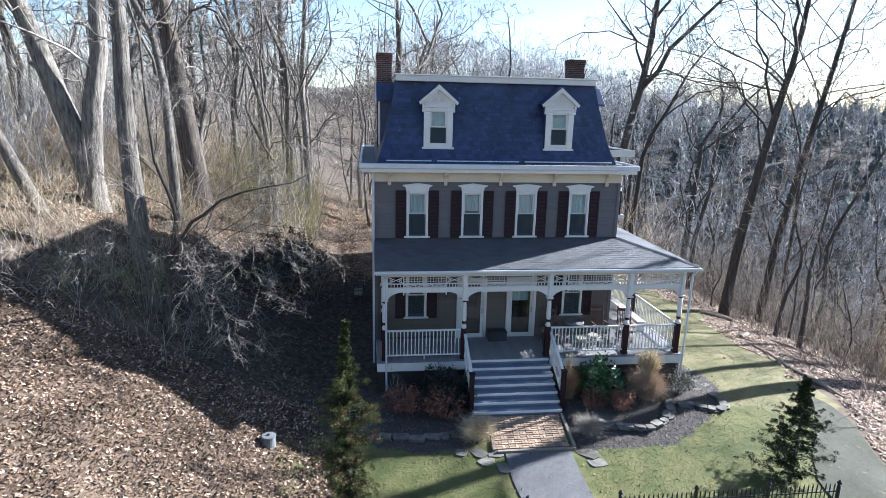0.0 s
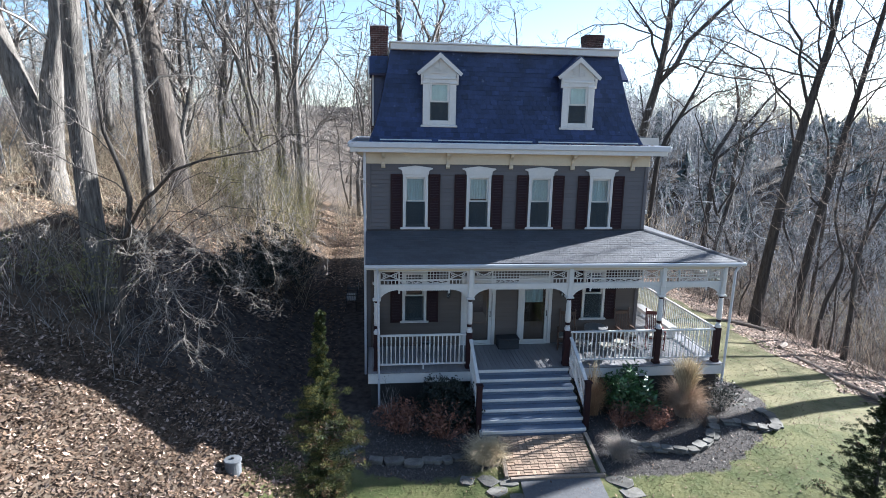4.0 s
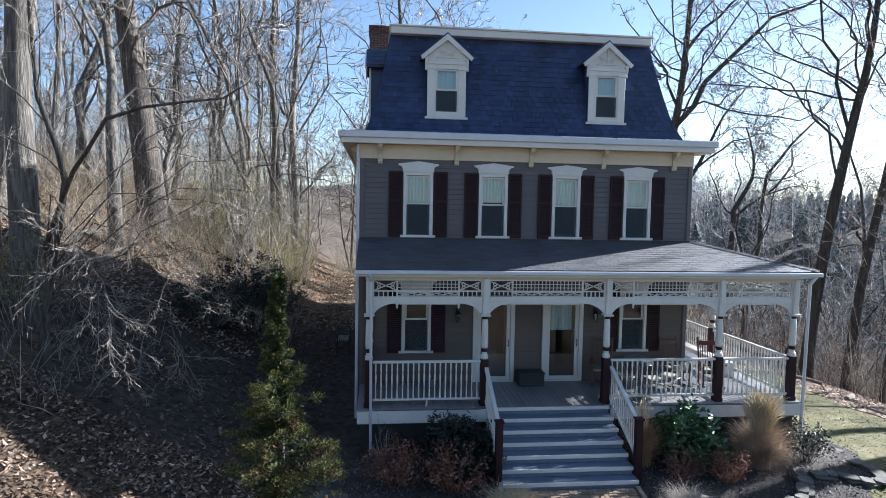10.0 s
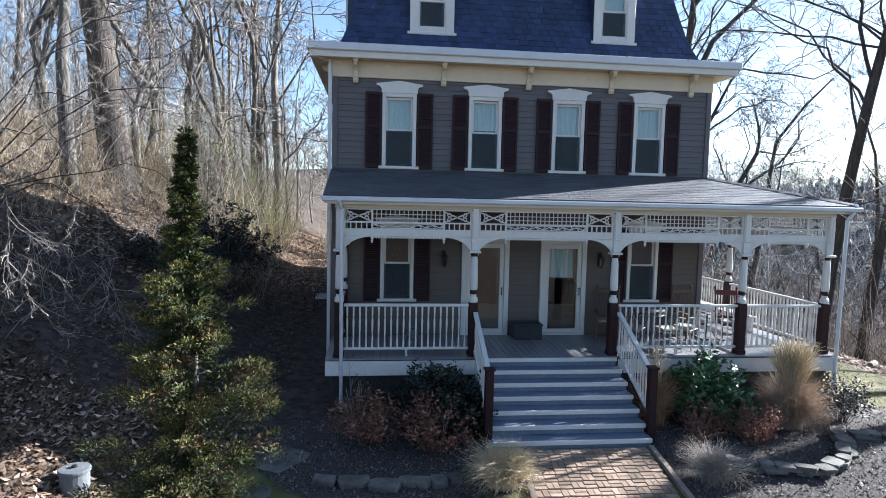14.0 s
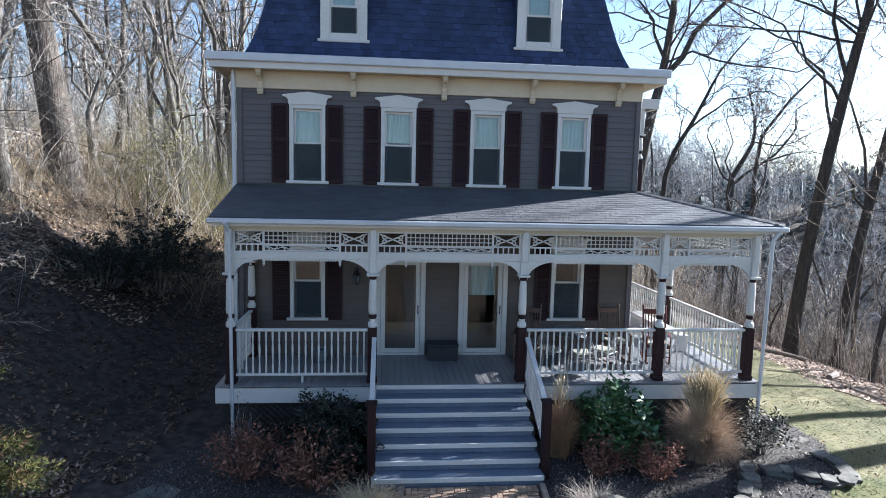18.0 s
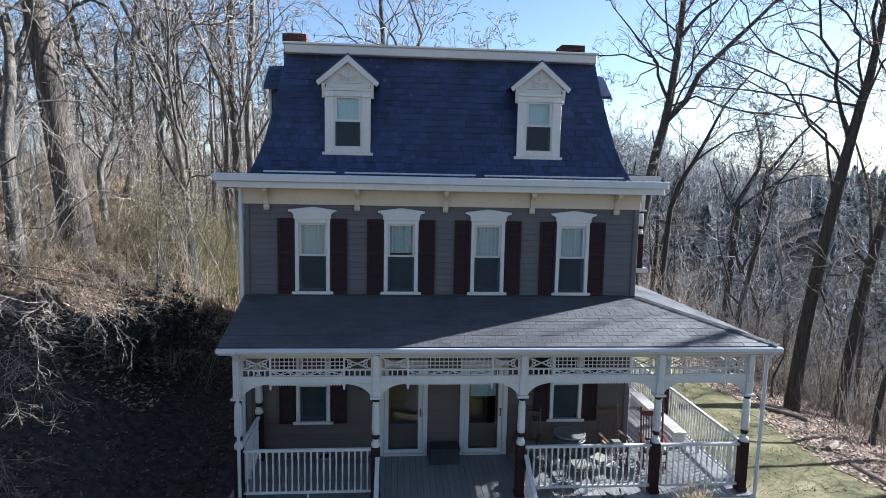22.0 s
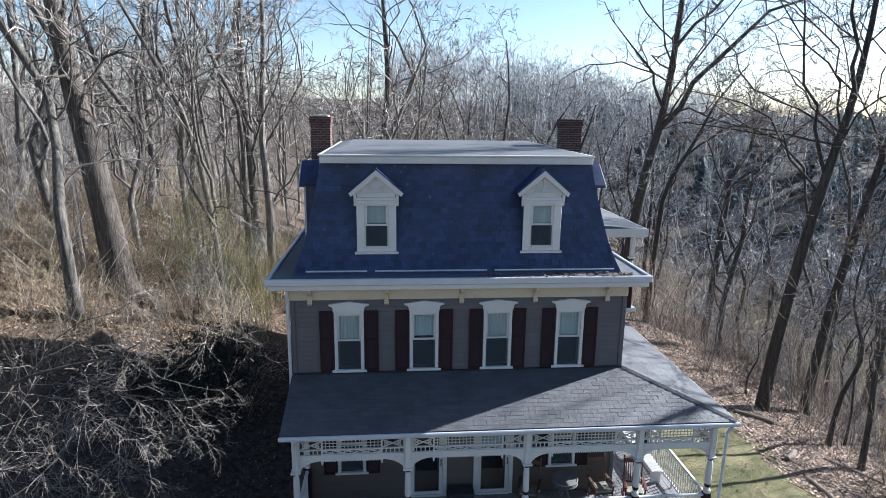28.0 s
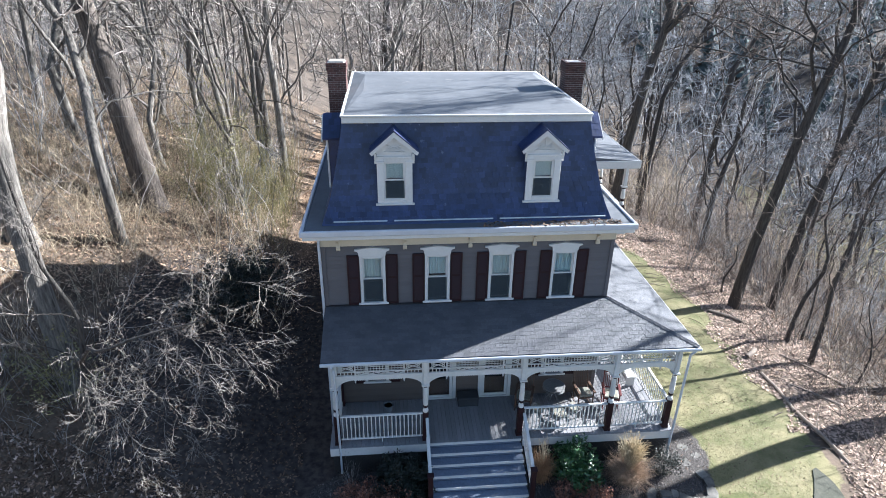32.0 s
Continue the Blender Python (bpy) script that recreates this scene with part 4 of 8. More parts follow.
def front_dormer(cx):
    d = new("dormer")
    d.parent = house
    d.matrix_basis = pose(cx, 0, 0)
    y = 0.42
    g = holed_wall(Geo(), -0.5, 0.5, 8.36, 9.88, y, y + 0.06, [(-0.29, 0.29, 8.5, 9.66)])
    g.prism([(-0.6, 9.88), (0.6, 9.88), (0, 10.42)], "y", y, y + 0.06)
    part("face", g, WHITE, d)
    part("cheek", Geo().prism([(0.48, 8.36), (0.48, 9.9), (1.0, 9.9)], "x", -0.5, -0.48), SLATE, d)
    part("cheek", Geo().prism([(0.48, 8.36), (0.48, 9.9), (1.0, 9.9)], "x", 0.48, 0.5), SLATE, d)
    for s in (-1, 1):
        x0, x1 = sorted((s * 0.315, s * 0.52))
        part("pilaster", Geo().box(x0, x1, y - 0.035, y, 8.36, 9.74, 0.008), WHITE, d)
        x0, x1 = sorted((s * 0.3, s * 0.54))
        part("pilaster_cap", Geo().box(x0, x1, y - 0.055, y, 9.6, 9.66, 0.008), WHITE, d)
    part("head_casing", Geo().box(-0.314, 0.314, y - 0.03, y, 9.62, 9.74, 0.006), WHITE, d)
    part("foot_casing", Geo().box(-0.314, 0.314, y - 0.03, y, 8.36, 8.47, 0.006), WHITE, d)
    part("sill", Geo().box(-0.58, 0.58, y - 0.06, y + 0.02, 8.29, 8.36, 0.012), WHITE, d)
    part("cornice", Geo().box(-0.53, 0.53, y - 0.05, y, 9.741, 9.81, 0.01), WHITE, d)
    for s in (-1, 1):
        part("corbel", Geo().prism([(y, 9.9), (y - 0.09, 9.9), (y - 0.07, 9.8), (y - 0.025, 9.68), (y - 0.022, 9.6), (y, 9.58)], "x", s * 0.55 - 0.035, s * 0.55 + 0.035), WHITE, d, "white scrolled corbel")
        part("barge_board", Geo().prism([(s * 0.655, 9.84), (s * 0.71, 9.925), (0, 10.53), (0, 10.37)], "y", y - 0.11, y - 0.05), WHITE, d)
        part("soffit", Geo().prism([(s * 0.66, 9.87), (s * 0.675, 9.89), (0, 10.455), (0, 10.43)], "y", y - 0.049, y - 0.001), WHITE, d)
        part("dormer_roof", Geo().prism([(s * 0.70, 9.935), (s * 0.715, 9.96), (0, 10.575), (0, 10.54)], "y", y - 0.1, 1.1), SLATE, d)
    part("gable_ornament", scroll(0, 10.04, 0.5, 0.2, y - 0.02).rod((-0.3, y - 0.02, 9.93), (0.3, y - 0.02, 9.93), 0.03, 0.03).rod((0, y - 0.02, 9.93), (0, y - 0.02, 10.33), 0.03, 0.03), WHITE, d, "white scrollwork in the gable")
    for lo, hi, yy in ((8.48, 9.09, y + 0.03), (9.06, 9.62, y + 0.005)):
        s = Geo().box(-0.29, -0.245, yy, yy + 0.03, lo, hi).box(0.245, 0.29, yy, yy + 0.03, lo, hi).box(-0.245, 0.245, yy, yy + 0.03, lo, lo + 0.045).box(-0.245, 0.245, yy, yy + 0.03, hi - 0.04, hi)
        part("sash", s, WHITE, d)
        p = part("pane", Geo().box(-0.25, 0.25, yy + 0.012, yy + 0.017, lo + 0.04, hi - 0.035), GLASS, d)
        p.visible_shadow = False
    sc = part("insect_screen", Geo().box(-0.28, 0.28, y + 0.008, y + 0.011, 8.49, 9.05), SCREEN, d)
    sc.visible_shadow = False
    # dark sheet added behind the panes as the room's shade
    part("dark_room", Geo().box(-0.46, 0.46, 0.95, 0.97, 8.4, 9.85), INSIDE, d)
    part("curtain", Geo().box(-0.27, 0.27, y + 0.1, y + 0.11, 9.11, 9.62), CURTAIN, d)


def scroll(cx, cz, w, h, y):
    """Curled fretwork: two spirals either side of a crossing stem."""
    g = Geo()
    for s in (-1, 1):
        for top in (-1, 1):
            last = None
            for k in range(12):
                a = k * 0.62
                r = 0.25 * h * (1 - k / 16)
                p = (cx + s * (w * 0.30 - r * math.cos(a)), y, cz + top * (h * 0.24 - r * math.sin(a)))
                if last:
                    g.rod(last, p, 0.022, 0.022)
                last = p
        g.rod((cx - s * w * 0.48, y, cz - h * 0.48), (cx + s * w * 0.48, y, cz + h * 0.48), 0.024, 0.02)
    return g


front_dormer(1.25)
front_dormer(5.70)


def side_dormer(x, s, cy):
    """A dormer on a side slope; s is -1 on the one side and 1 on the other."""
    d = new("dormer")
    d.parent = house
    d.matrix_basis = pose(x, cy, 0)
    part("cheek", Geo().prism([(s * 0.02, 8.3), (s * 0.02, 9.95), (-s * 0.7, 9.95)], "y", -0.42, -0.38), SLATE, d)
    part("cheek", Geo().prism([(s * 0.02, 8.3), (s * 0.02, 9.95), (-s * 0.7, 9.95)], "y", 0.38, 0.42), SLATE, d)
    part("face", Geo().box(min(0, s * 0.06), max(0, s * 0.06), -0.46, 0.46, 8.3, 9.95, 0.006), WHITE, d)
    for t in (-1, 1):
        part("dormer_roof", Geo().prism([(t * 0.72, 9.92), (t * 0.74, 9.99), (0, 10.6), (0, 10.5)], "x", min(s * 0.14, -s * 0.8), max(s * 0.14, -s * 0.8)), SLATE, d)
        part("barge_board", Geo().prism([(t * 0.70, 9.86), (t * 0.73, 9.95), (0, 10.56), (0, 10.42)], "x", *sorted((s * 0.14, s * 0.18))), WHITE, d)


side_dormer(-0.78, -1, 2.5)
side_dormer(7.72, 1, 2.4)


def chimney(x0, x1, y0, y1, z0, z1):
    c = new("chimney")
    c.parent = house
    part("mortar_core", Geo().box(x0 + 0.012, x1 - 0.012, y0 + 0.012, y1 - 0.012, z0, z1 - 0.02), MORTAR, c)
    g = Geo()
    rng = random.Random(3)
    k, z = 0, z0
    while z < z1 - 0.02:
        o = 0.03 if z > z1 - 0.24 else (0.015 if z > z1 - 0.32 else 0.0)
        ax0, ax1, ay0, ay1 = x0 - o, x1 + o, y0 - o, y1 + o
        hgt = 0.064
        for along, lo, hi in (("x", ax0, ax1), ("y", ay0 + 0.1, ay1 - 0.1)):
            n = max(2, round((hi - lo) / 0.215))
            off = 0.5 * (k % 2)
            cuts = sorted({lo, hi, *[lo + (hi - lo) * (i + off) / n for i in range(n + 1) if lo < lo + (hi - lo) * (i + off) / n < hi]})
            for a, b in zip(cuts[:-1], cuts[1:]):
                if b - a < 0.03:
                    continue
                j = rng.uniform(-0.003, 0.003)
                for side in (0, 1):
                    if along == "x":
                        yy = (ay0 + j, ay0 + 0.1) if side == 0 else (ay1 - 0.1, ay1 + j)
                        g.box(a + 0.005, b - 0.005, *yy, z, z + hgt)
                    else:
                        xx = (ax0 + j, ax0 + 0.1) if side == 0 else (ax1 - 0.1, ax1 + j)
                        g.box(*xx, a + 0.005, b - 0.005, z, z + hgt)
        z += 0.075
        k += 1
    tagged(part("bricks", g, BRICK, c), "weathered red brick courses", kind="stuff")
    part("crown", Geo().box(x0 + 0.06, x1 - 0.06, y0 + 0.06, y1 - 0.06, z1 - 0.04, z1 + 0.03, 0.02), MORTAR, c)


chimney(-0.88, -0.26, 4.3, 4.95, 7.8, 11.86)
chimney(7.27, 7.92, 4.4, 5.05, 7.8, 11.80)

# ---- rear wing with its two-storey side porch ----
part("wing_wall", Geo().box(2.0, 8.6, 9.02, 14.6, -0.8, 6.0), TAUPE, house)
part("wing_roof", Geo().box(1.7, 8.9, 9.62, 14.9, 6.0, 6.2, 0.02), MEMBRANE, house)
balcony = new("balcony")
balcony.parent = house
part("balcony_wall", Geo().box(8.06, 8.6, 8.2, 9.0, 5.2, 7.6), TAUPE, balcony)
part("balcony_floor", Geo().box(8.09, 10.7, 5.3, 11.0, 4.86, 5.02, 0.02), WHITE, balcony)
part("balcony_roof", Geo().prism([(8.61, 8.2), (10.83, 8.0), (10.83, 7.76), (8.61, 7.76)], "y", 5.24, 11.2), MEMBRANE, balcony, "low grey roof over the side balcony")
part("balcony_fascia_front", Geo().box(8.62, 10.87, 5.19, 5.235, 7.72, 8.03, 0.01), WHITE, balcony)
part("balcony_fascia_side", Geo().box(10.835, 10.87, 5.24, 11.2, 7.72, 8.01, 0.01), WHITE, balcony)

# ---- porch ----
porch = thing("porch", "white Victorian wraparound porch with fretwork frieze, turned posts and maroon pedestals", "porch")
PY = -1.93                                  # line of the front posts
POSTS = (-0.72, 2.01, 5.01, 7.91, 9.86)
EAVE = 4.45
BEAM0, BEAM1 = 4.22, 4.36


def turned_post(x, y, z0=FLOOR, z1=BEAM0, corner=False):
    p = new("post")
    p.parent = porch
    p.matrix_basis = pose(x, y, 0)
    part("pedestal", Geo().box(-0.09, 0.09, -0.09, 0.09, z0, z0 + 1.12, 0.012).box(-0.105, 0.105, -0.105, 0.105, z0, z0 + 0.1, 0.012), MAROON, p, "square maroon post pedestal")
    a = z0 + 1.12
    part("lower_collar", Geo().lathe([(0.085, a), (0.095, a + 0.04), (0.085, a + 0.09), (0.06, a + 0.12), (0.062, a + 0.17)], 0, 0, 12), WHITE, p)
    part("lower_band", Geo().lathe([(0.066, a + 0.17), (0.08, a + 0.2), (0.08, a + 0.23), (0.066, a + 0.26)], 0, 0, 12), MAROON, p, "narrow maroon ring")
    b = z1 - 0.86
    part("shaft", Geo().lathe([(0.07, a + 0.26), (0.082, a + 0.3), (0.084, a + 0.4), (0.075, b - 0.2), (0.062, b - 0.08), (0.06, b - 0.07)], 0, 0, 14), WHITE, p, smooth=True)
    part("upper_band", Geo().lathe([(0.06, b - 0.07), (0.075, b - 0.05), (0.075, b - 0.02), (0.06, b)], 0, 0, 12), MAROON, p, "narrow maroon ring")
    part("capital", Geo().box(-0.12, 0.12, -0.12, 0.12, b, b + 0.05, 0.012).box(-0.075, 0.075, -0.075, 0.075, b + 0.05, z1, 0.008).box(-0.06, 0.06, -0.1, -0.076, b + 0.3, z1 + 0.05, 0.008), WHITE, p)
    return p


for x in POSTS:
    turned_post(x, PY)
SIDE_POSTS = (1.7, 4.9, 7.6)
for y in SIDE_POSTS:
    turned_post(9.86, y)
turned_post(-0.72, -0.1)
for y in (5.4, 8.1, 10.8):
    turned_post(10.4, y, 5.02, 7.75)


def place_frieze(length, m):
    """Fretwork between two posts, in x from 0 to length: rails, lattice, scrolls, little spindles, arched brackets and drops."""
    f = new("frieze")
    f.parent = porch
    f.matrix_basis = m
    L = length
    e = min(0.64, 0.27 * L)
    zt, zm, zb = 4.2, 3.955, 3.825
    part("top_rail", Geo().box(0.07, L - 0.07, -0.03, 0.03, zt, zt + 0.03), WHITE, f)
    part("middle_rail", Geo().box(0.07, L - 0.07, -0.022, 0.022, zm - 0.015, zm + 0.015), WHITE, f)
    part("bottom_rail", Geo().box(0.07, L - 0.07, -0.03, 0.03, zb - 0.15, zb, 0.006), WHITE, f)
    for x in (0.09, e, L - e, L - 0.09):
        part("stile", Geo().box(x - 0.02, x + 0.02, -0.02, 0.02, zb, zt), WHITE, f)
    g = Geo()
    n = max(4, round((L - 2 * e) / 0.09))
    for i in range(1, n):
        x = e + (L - 2 * e) * i / n
        g.box(x - 0.008, x + 0.008, -0.012, 0.004, zm + 0.015, zt)
    for i in (1, 2):
        z = zm + (zt - zm) * i / 3
        g.box(e, L - e, -0.004, 0.012, z - 0.008, z + 0.008)
    part("lattice_panel", g, WHITE, f)
    for a, b in ((0.11, e), (L - e, L - 0.11)):
        n = max(3, round((b - a) / 0.11))
        for i in range(1, n):
            x = a + (b - a) * i / n
            piece("spindle", SPINDLE, f, pose(x, 0, zb))
        part("scroll_panel", scroll((a + b) / 2, (zm + zt) / 2, b - a, zt - zm - 0.03, 0), WHITE, f)
    g = Geo().box(e, L - e, -0.012, 0.012, zb + 0.004, zb + 0.022).box(e, L - e, -0.012, 0.012, zm - 0.033, zm - 0.016)
    k = max(3, round((L - 2 * e) / 0.3))
    last = None
    zc = (zb + zm) / 2 - 0.006
    for i in range(8 * k + 1):
        x = e + (L - 2 * e) * i / (8 * k)
        p = (x, 0, zc + 0.024 * math.sin(i * math.pi / 4))
        if last:
            g.rod(last, p, 0.017, 0.016)
        last = p
        if i % 4 == 2:
            o = -1 if i % 8 == 2 else 1
            q = (x + 0.045, 0, zc + o * 0.015)
            g.rod((x - 0.03, 0, p[2]), q, 0.015, 0.014)
            g.rod(q, (x + 0.02, 0, zc + o * 0.036), 0.014, 0.014)
    part("wave_panel", g, WHITE, f)
    r = min(0.56, 0.42 * L)
    for s in (0, 1):
        sx = (lambda u: u) if s == 0 else (lambda u: L - u)
        inner = [(sx(0.08 + r - r * math.cos(a)), 3.31 + 0.355 * math.sin(a)) for a in np.linspace(0, math.pi / 2, 10)]
        outer = [(sx(0.075 + (r + 0.02) * k / 9), 3.674) for k in range(10)]
        part("arched_bracket", Geo().strip(inner, outer, -0.025, 0.025), WHITE, f)
    for x in (e, L - e):
        part("drop", Geo().lathe([(0.03, 3.674), (0.035, 3.63), (0.018, 3.61), (0.03, 3.58), (0.004, 3.53)], x, 0, 6), WHITE, f)
    n = max(4, round((L - 2 * e) / 0.055))
    w = 0.5 * (L - 2 * e) / n
    edge = [(e, 3.672), (L - e, 3.672)]
    for i in range(n - 1, -1, -1):
        x = e + (L - 2 * e) * (i + 0.5) / n
        edge += [(x + w, 3.66), (x + 0.5 * w, 3.635), (x, 3.627), (x - 0.5 * w, 3.635)]
    edge.append((e, 3.66))
    part("scalloped_edge", Geo().prism(edge, "y", -0.012, 0.012), WHITE, f)


SPINDLE = Geo().box(-0.012, 0.012, -0.012, 0.012, 0, 0.12).mesh("spindle", WHITE)
for a, b in zip(POSTS[:-1], POSTS[1:]):
    place_frieze(b - a, pose(a, PY, 0))
for a, b in zip((PY, *SIDE_POSTS[:-1]), SIDE_POSTS):
    place_frieze(b - a, pose(9.86, a, 0, 0, 0, 90))
place_frieze(1.83, pose(-0.72, PY, 0, 0, 0, 90))

BALUSTER = Geo().box(-0.017, 0.017, -0.017, 0.017, 0.0, 0.14).lathe([(0.012, 0.14), (0.02, 0.17), (0.012, 0.2), (0.02, 0.42), (0.021, 0.5), (0.012, 0.6), (0.02, 0.64), (0.012, 0.67)], 0, 0, 6).box(-0.017, 0.017, -0.017, 0.017, 0.67, 0.81).mesh("baluster", WHITE)


def railing(length, m, foot=True, z=FLOOR):
    r = new("railing")
    r.parent = porch
    r.matrix_basis = m
    part("top_rail", Geo().box(0.09, length - 0.09, -0.045, 0.045, z + 1.03, z + 1.085, 0.014), WHITE, r)
    part("bottom_rail", Geo().box(0.09, length - 0.09, -0.03, 0.03, z + 0.14, z + 0.19, 0.008), WHITE, r)
    if foot:
        part("rail_foot", Geo().box(length / 2 - 0.02, length / 2 + 0.02, -0.02, 0.02, z, z + 0.14), WHITE, r)
    n = round((length - 0.2) / 0.128)
    for i in range(n):
        piece("baluster", BALUSTER, r, pose(0.1 + (length - 0.2) * (i + 0.5) / n, 0, z + 0.175) @ Matrix.Diagonal((1, 1, 1.075, 1)))


for a, b in ((POSTS[0], POSTS[1]), (POSTS[2], POSTS[3]), (POSTS[3], POSTS[4])):
    railing(b - a, pose(a, PY, 0))
for a, b in zip((PY, *SIDE_POSTS[:-1]), SIDE_POSTS):
    railing(b - a, pose(9.86, a, 0, 0, 0, 90))
railing(1.83, pose(-0.72, PY, 0, 0, 0, 90))
railing(2.3, pose(8.1, 5.4, 0), z=5.02)
railing(2.7, pose(10.4, 5.4, 0, 0, 0, 90), z=5.02)
railing(2.7, pose(10.4, 8.1, 0, 0, 0, 90), z=5.02)

# beams, ceiling, roof body
g = Geo().box(POSTS[0] - 0.09, 9.96, PY - 0.07, PY + 0.07, BEAM0 + 0.01, BEAM1, 0.006)
g.box(9.79, 9.93, PY + 0.071, 8.0, BEAM0 + 0.01, BEAM1, 0.006).box(-0.79, -0.65, PY + 0.071, -0.04, BEAM0 + 0.01, BEAM1, 0.006)
part("beam", g, CREAM, porch, "cream-painted porch beam")
# unseen ceiling; the dark wood is chosen to cut bounce light below
part("porch_ceiling", Geo().box(-0.95, 10.1, -2.1, -0.04, 4.365, 4.39).box(8.07, 10.1, -0.039, 8.2, 4.365, 4.39), BROWN_WOOD, porch)
RX0, RX1, RY0, RY1 = -1.04, 10.32, -2.14, 8.3
TOPZ = 5.07


def porch_roof_body():
    v = [(RX0, RY0, EAVE - 0.03), (RX1, RY0, EAVE - 0.03), (RX0, RY0, EAVE + 0.02), (RX1, RY0, EAVE + 0.02),
         (RX0, -0.03, TOPZ), (HX1 + 0.03, -0.03, TOPZ), (RX0, -0.03, EAVE - 0.03), (HX1 + 0.03, -0.03, EAVE - 0.03),
         (RX1, RY1, EAVE - 0.03), (RX1, RY1, EAVE + 0.02), (HX1 + 0.03, RY1, TOPZ), (HX1 + 0.03, RY1, EAVE - 0.03)]
    f = [(2, 3, 5, 4), (3, 9, 10, 5), (0, 1, 3, 2), (1, 8, 9, 3), (0, 2, 4, 6), (8, 11, 10, 9), (0, 6, 7, 1), (1, 7, 11, 8), (6, 4, 5, 7), (7, 5, 10, 11)]
    return Geo().add(v, f)


porch_roof = part("porch_roof", porch_roof_body(), SHINGLE_FAR, porch, "grey asphalt-shingled porch roof hipped at the corner")
part("porch_gutter", Geo().box(RX0 - 0.02, RX1 + 0.07, RY0 - 0.09, RY0 - 0.003, EAVE - 0.09, EAVE + 0.01, 0.02).box(RX1 + 0.003, RX1 + 0.07, RY0, RY1, EAVE - 0.09, EAVE + 0.01, 0.02), ALUMINIUM, porch, "white metal gutter along the porch eave")
part("porch_fascia", Geo().box(RX0 + 0.02, RX1 - 0.02, RY0 + 0.01, RY0 + 0.05, EAVE - 0.14, EAVE - 0.035).box(RX1 - 0.05, RX1 - 0.01, RY0 + 0.06, RY1, EAVE - 0.14, EAVE - 0.035), WHITE, porch)
part("downspout", Geo().bar((10.2, -2.2, 4.36), (10.1, -2.14, 4.18), 0.04, 8).bar((10.1, -2.14, 4.18), (10.06, -2.12, 0.2), 0.04, 8), ALUMINIUM, porch, "white metal downspout")
part("downspout", Geo().bar((-0.72, -2.26, 4.38), (-0.68, -2.12, 4.2), 0.035, 8).bar((-0.68, -2.12, 4.2), (-0.66, -2.12, 0.15), 0.035, 8), ALUMINIUM, porch, "white metal downspout")
hip = part("hip_cap", Geo().prism([(-0.09, 0.0), (0, 0.05), (0.09, 0.0), (0, -0.03)], "x", 0, 1), SHINGLE, porch)
h0, h1 = Vector((RX1, RY0, EAVE + 0.03)), Vector((HX1 + 0.03, -0.03, TOPZ + 0.01))
hd = h1 - h0
hip.matrix_basis = Matrix.Translation(h0) @ hd.to_track_quat("X", "Z").to_matrix().to_4x4() @ Matrix.Diagonal((hd.length, 1, 1, 1))
part("flashing", Geo().box(HX0, HX1 + 0.05, -0.05, 0.0, TOPZ - 0.02, TOPZ + 0.05), IRON, porch)

# deck, skirt and lattice
for q in ((-0.98, 2.06, -2.12, -2.085), (5.06, 10.1, -2.12, -2.085), (10.065, 10.1, -2.084, 8.1), (-0.98, -0.945, -2.084, 0)):
    part("rim_board", Geo().box(*q, 0.87, 1.17, 0.006), WHITE, porch, "white porch skirt board")
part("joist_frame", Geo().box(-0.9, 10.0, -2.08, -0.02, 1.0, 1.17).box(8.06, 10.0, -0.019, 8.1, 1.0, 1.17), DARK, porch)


def lattice_panel(x0, x1, z0, z1, y):
    g = Geo()
    s, h = 0.13, z1 - z0
    x = x0 - h
    while x < x1:
        for e in (1, -1):
            a, b = (x, x + h) if e == 1 else (x + h, x)
            za, zb = z0, z1
            pa, pb = max(x0, min(x1, a)), max(x0, min(x1, b))
            if abs(pa - pb) > 0.02:
                t0, t1 = (pa - a) / (b - a), (pb - a) / (b - a)
                g.rod((pa, y + 0.006 * e, za + (zb - za) * t0), (pb, y + 0.006 * e, za + (zb - za) * t1), 0.035, 0.008)
        x += s
    return g


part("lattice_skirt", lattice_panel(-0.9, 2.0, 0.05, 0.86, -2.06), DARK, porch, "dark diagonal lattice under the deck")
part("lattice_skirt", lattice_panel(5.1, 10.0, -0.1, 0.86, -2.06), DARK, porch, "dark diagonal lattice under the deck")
# dark sheets added behind the lattice in place of under-deck shade
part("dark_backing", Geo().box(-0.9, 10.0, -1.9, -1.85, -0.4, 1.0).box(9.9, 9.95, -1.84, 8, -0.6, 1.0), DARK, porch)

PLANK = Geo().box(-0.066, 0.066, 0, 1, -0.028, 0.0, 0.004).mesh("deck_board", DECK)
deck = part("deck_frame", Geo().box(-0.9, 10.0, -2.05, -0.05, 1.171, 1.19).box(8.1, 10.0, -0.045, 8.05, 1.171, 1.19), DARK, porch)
for i in range(80):
    x = -0.98 + 0.138 * (i + 0.5)
    if x > HX1 + 0.08:
        piece("deck_board", PLANK, deck, pose(x, -2.14, FLOOR) @ Matrix.Diagonal((1, 10.3, 1, 1)))
    else:
        piece("deck_board", PLANK, deck, pose(x, -2.14, FLOOR) @ Matrix.Diagonal((1, 2.13, 1, 1)))

# ---- stairs ----
SX0, SX1, RISE, RUN = 2.12, 5.03, 1.22 / 7, 0.29
stairs = new("stairs")
stairs.parent = porch
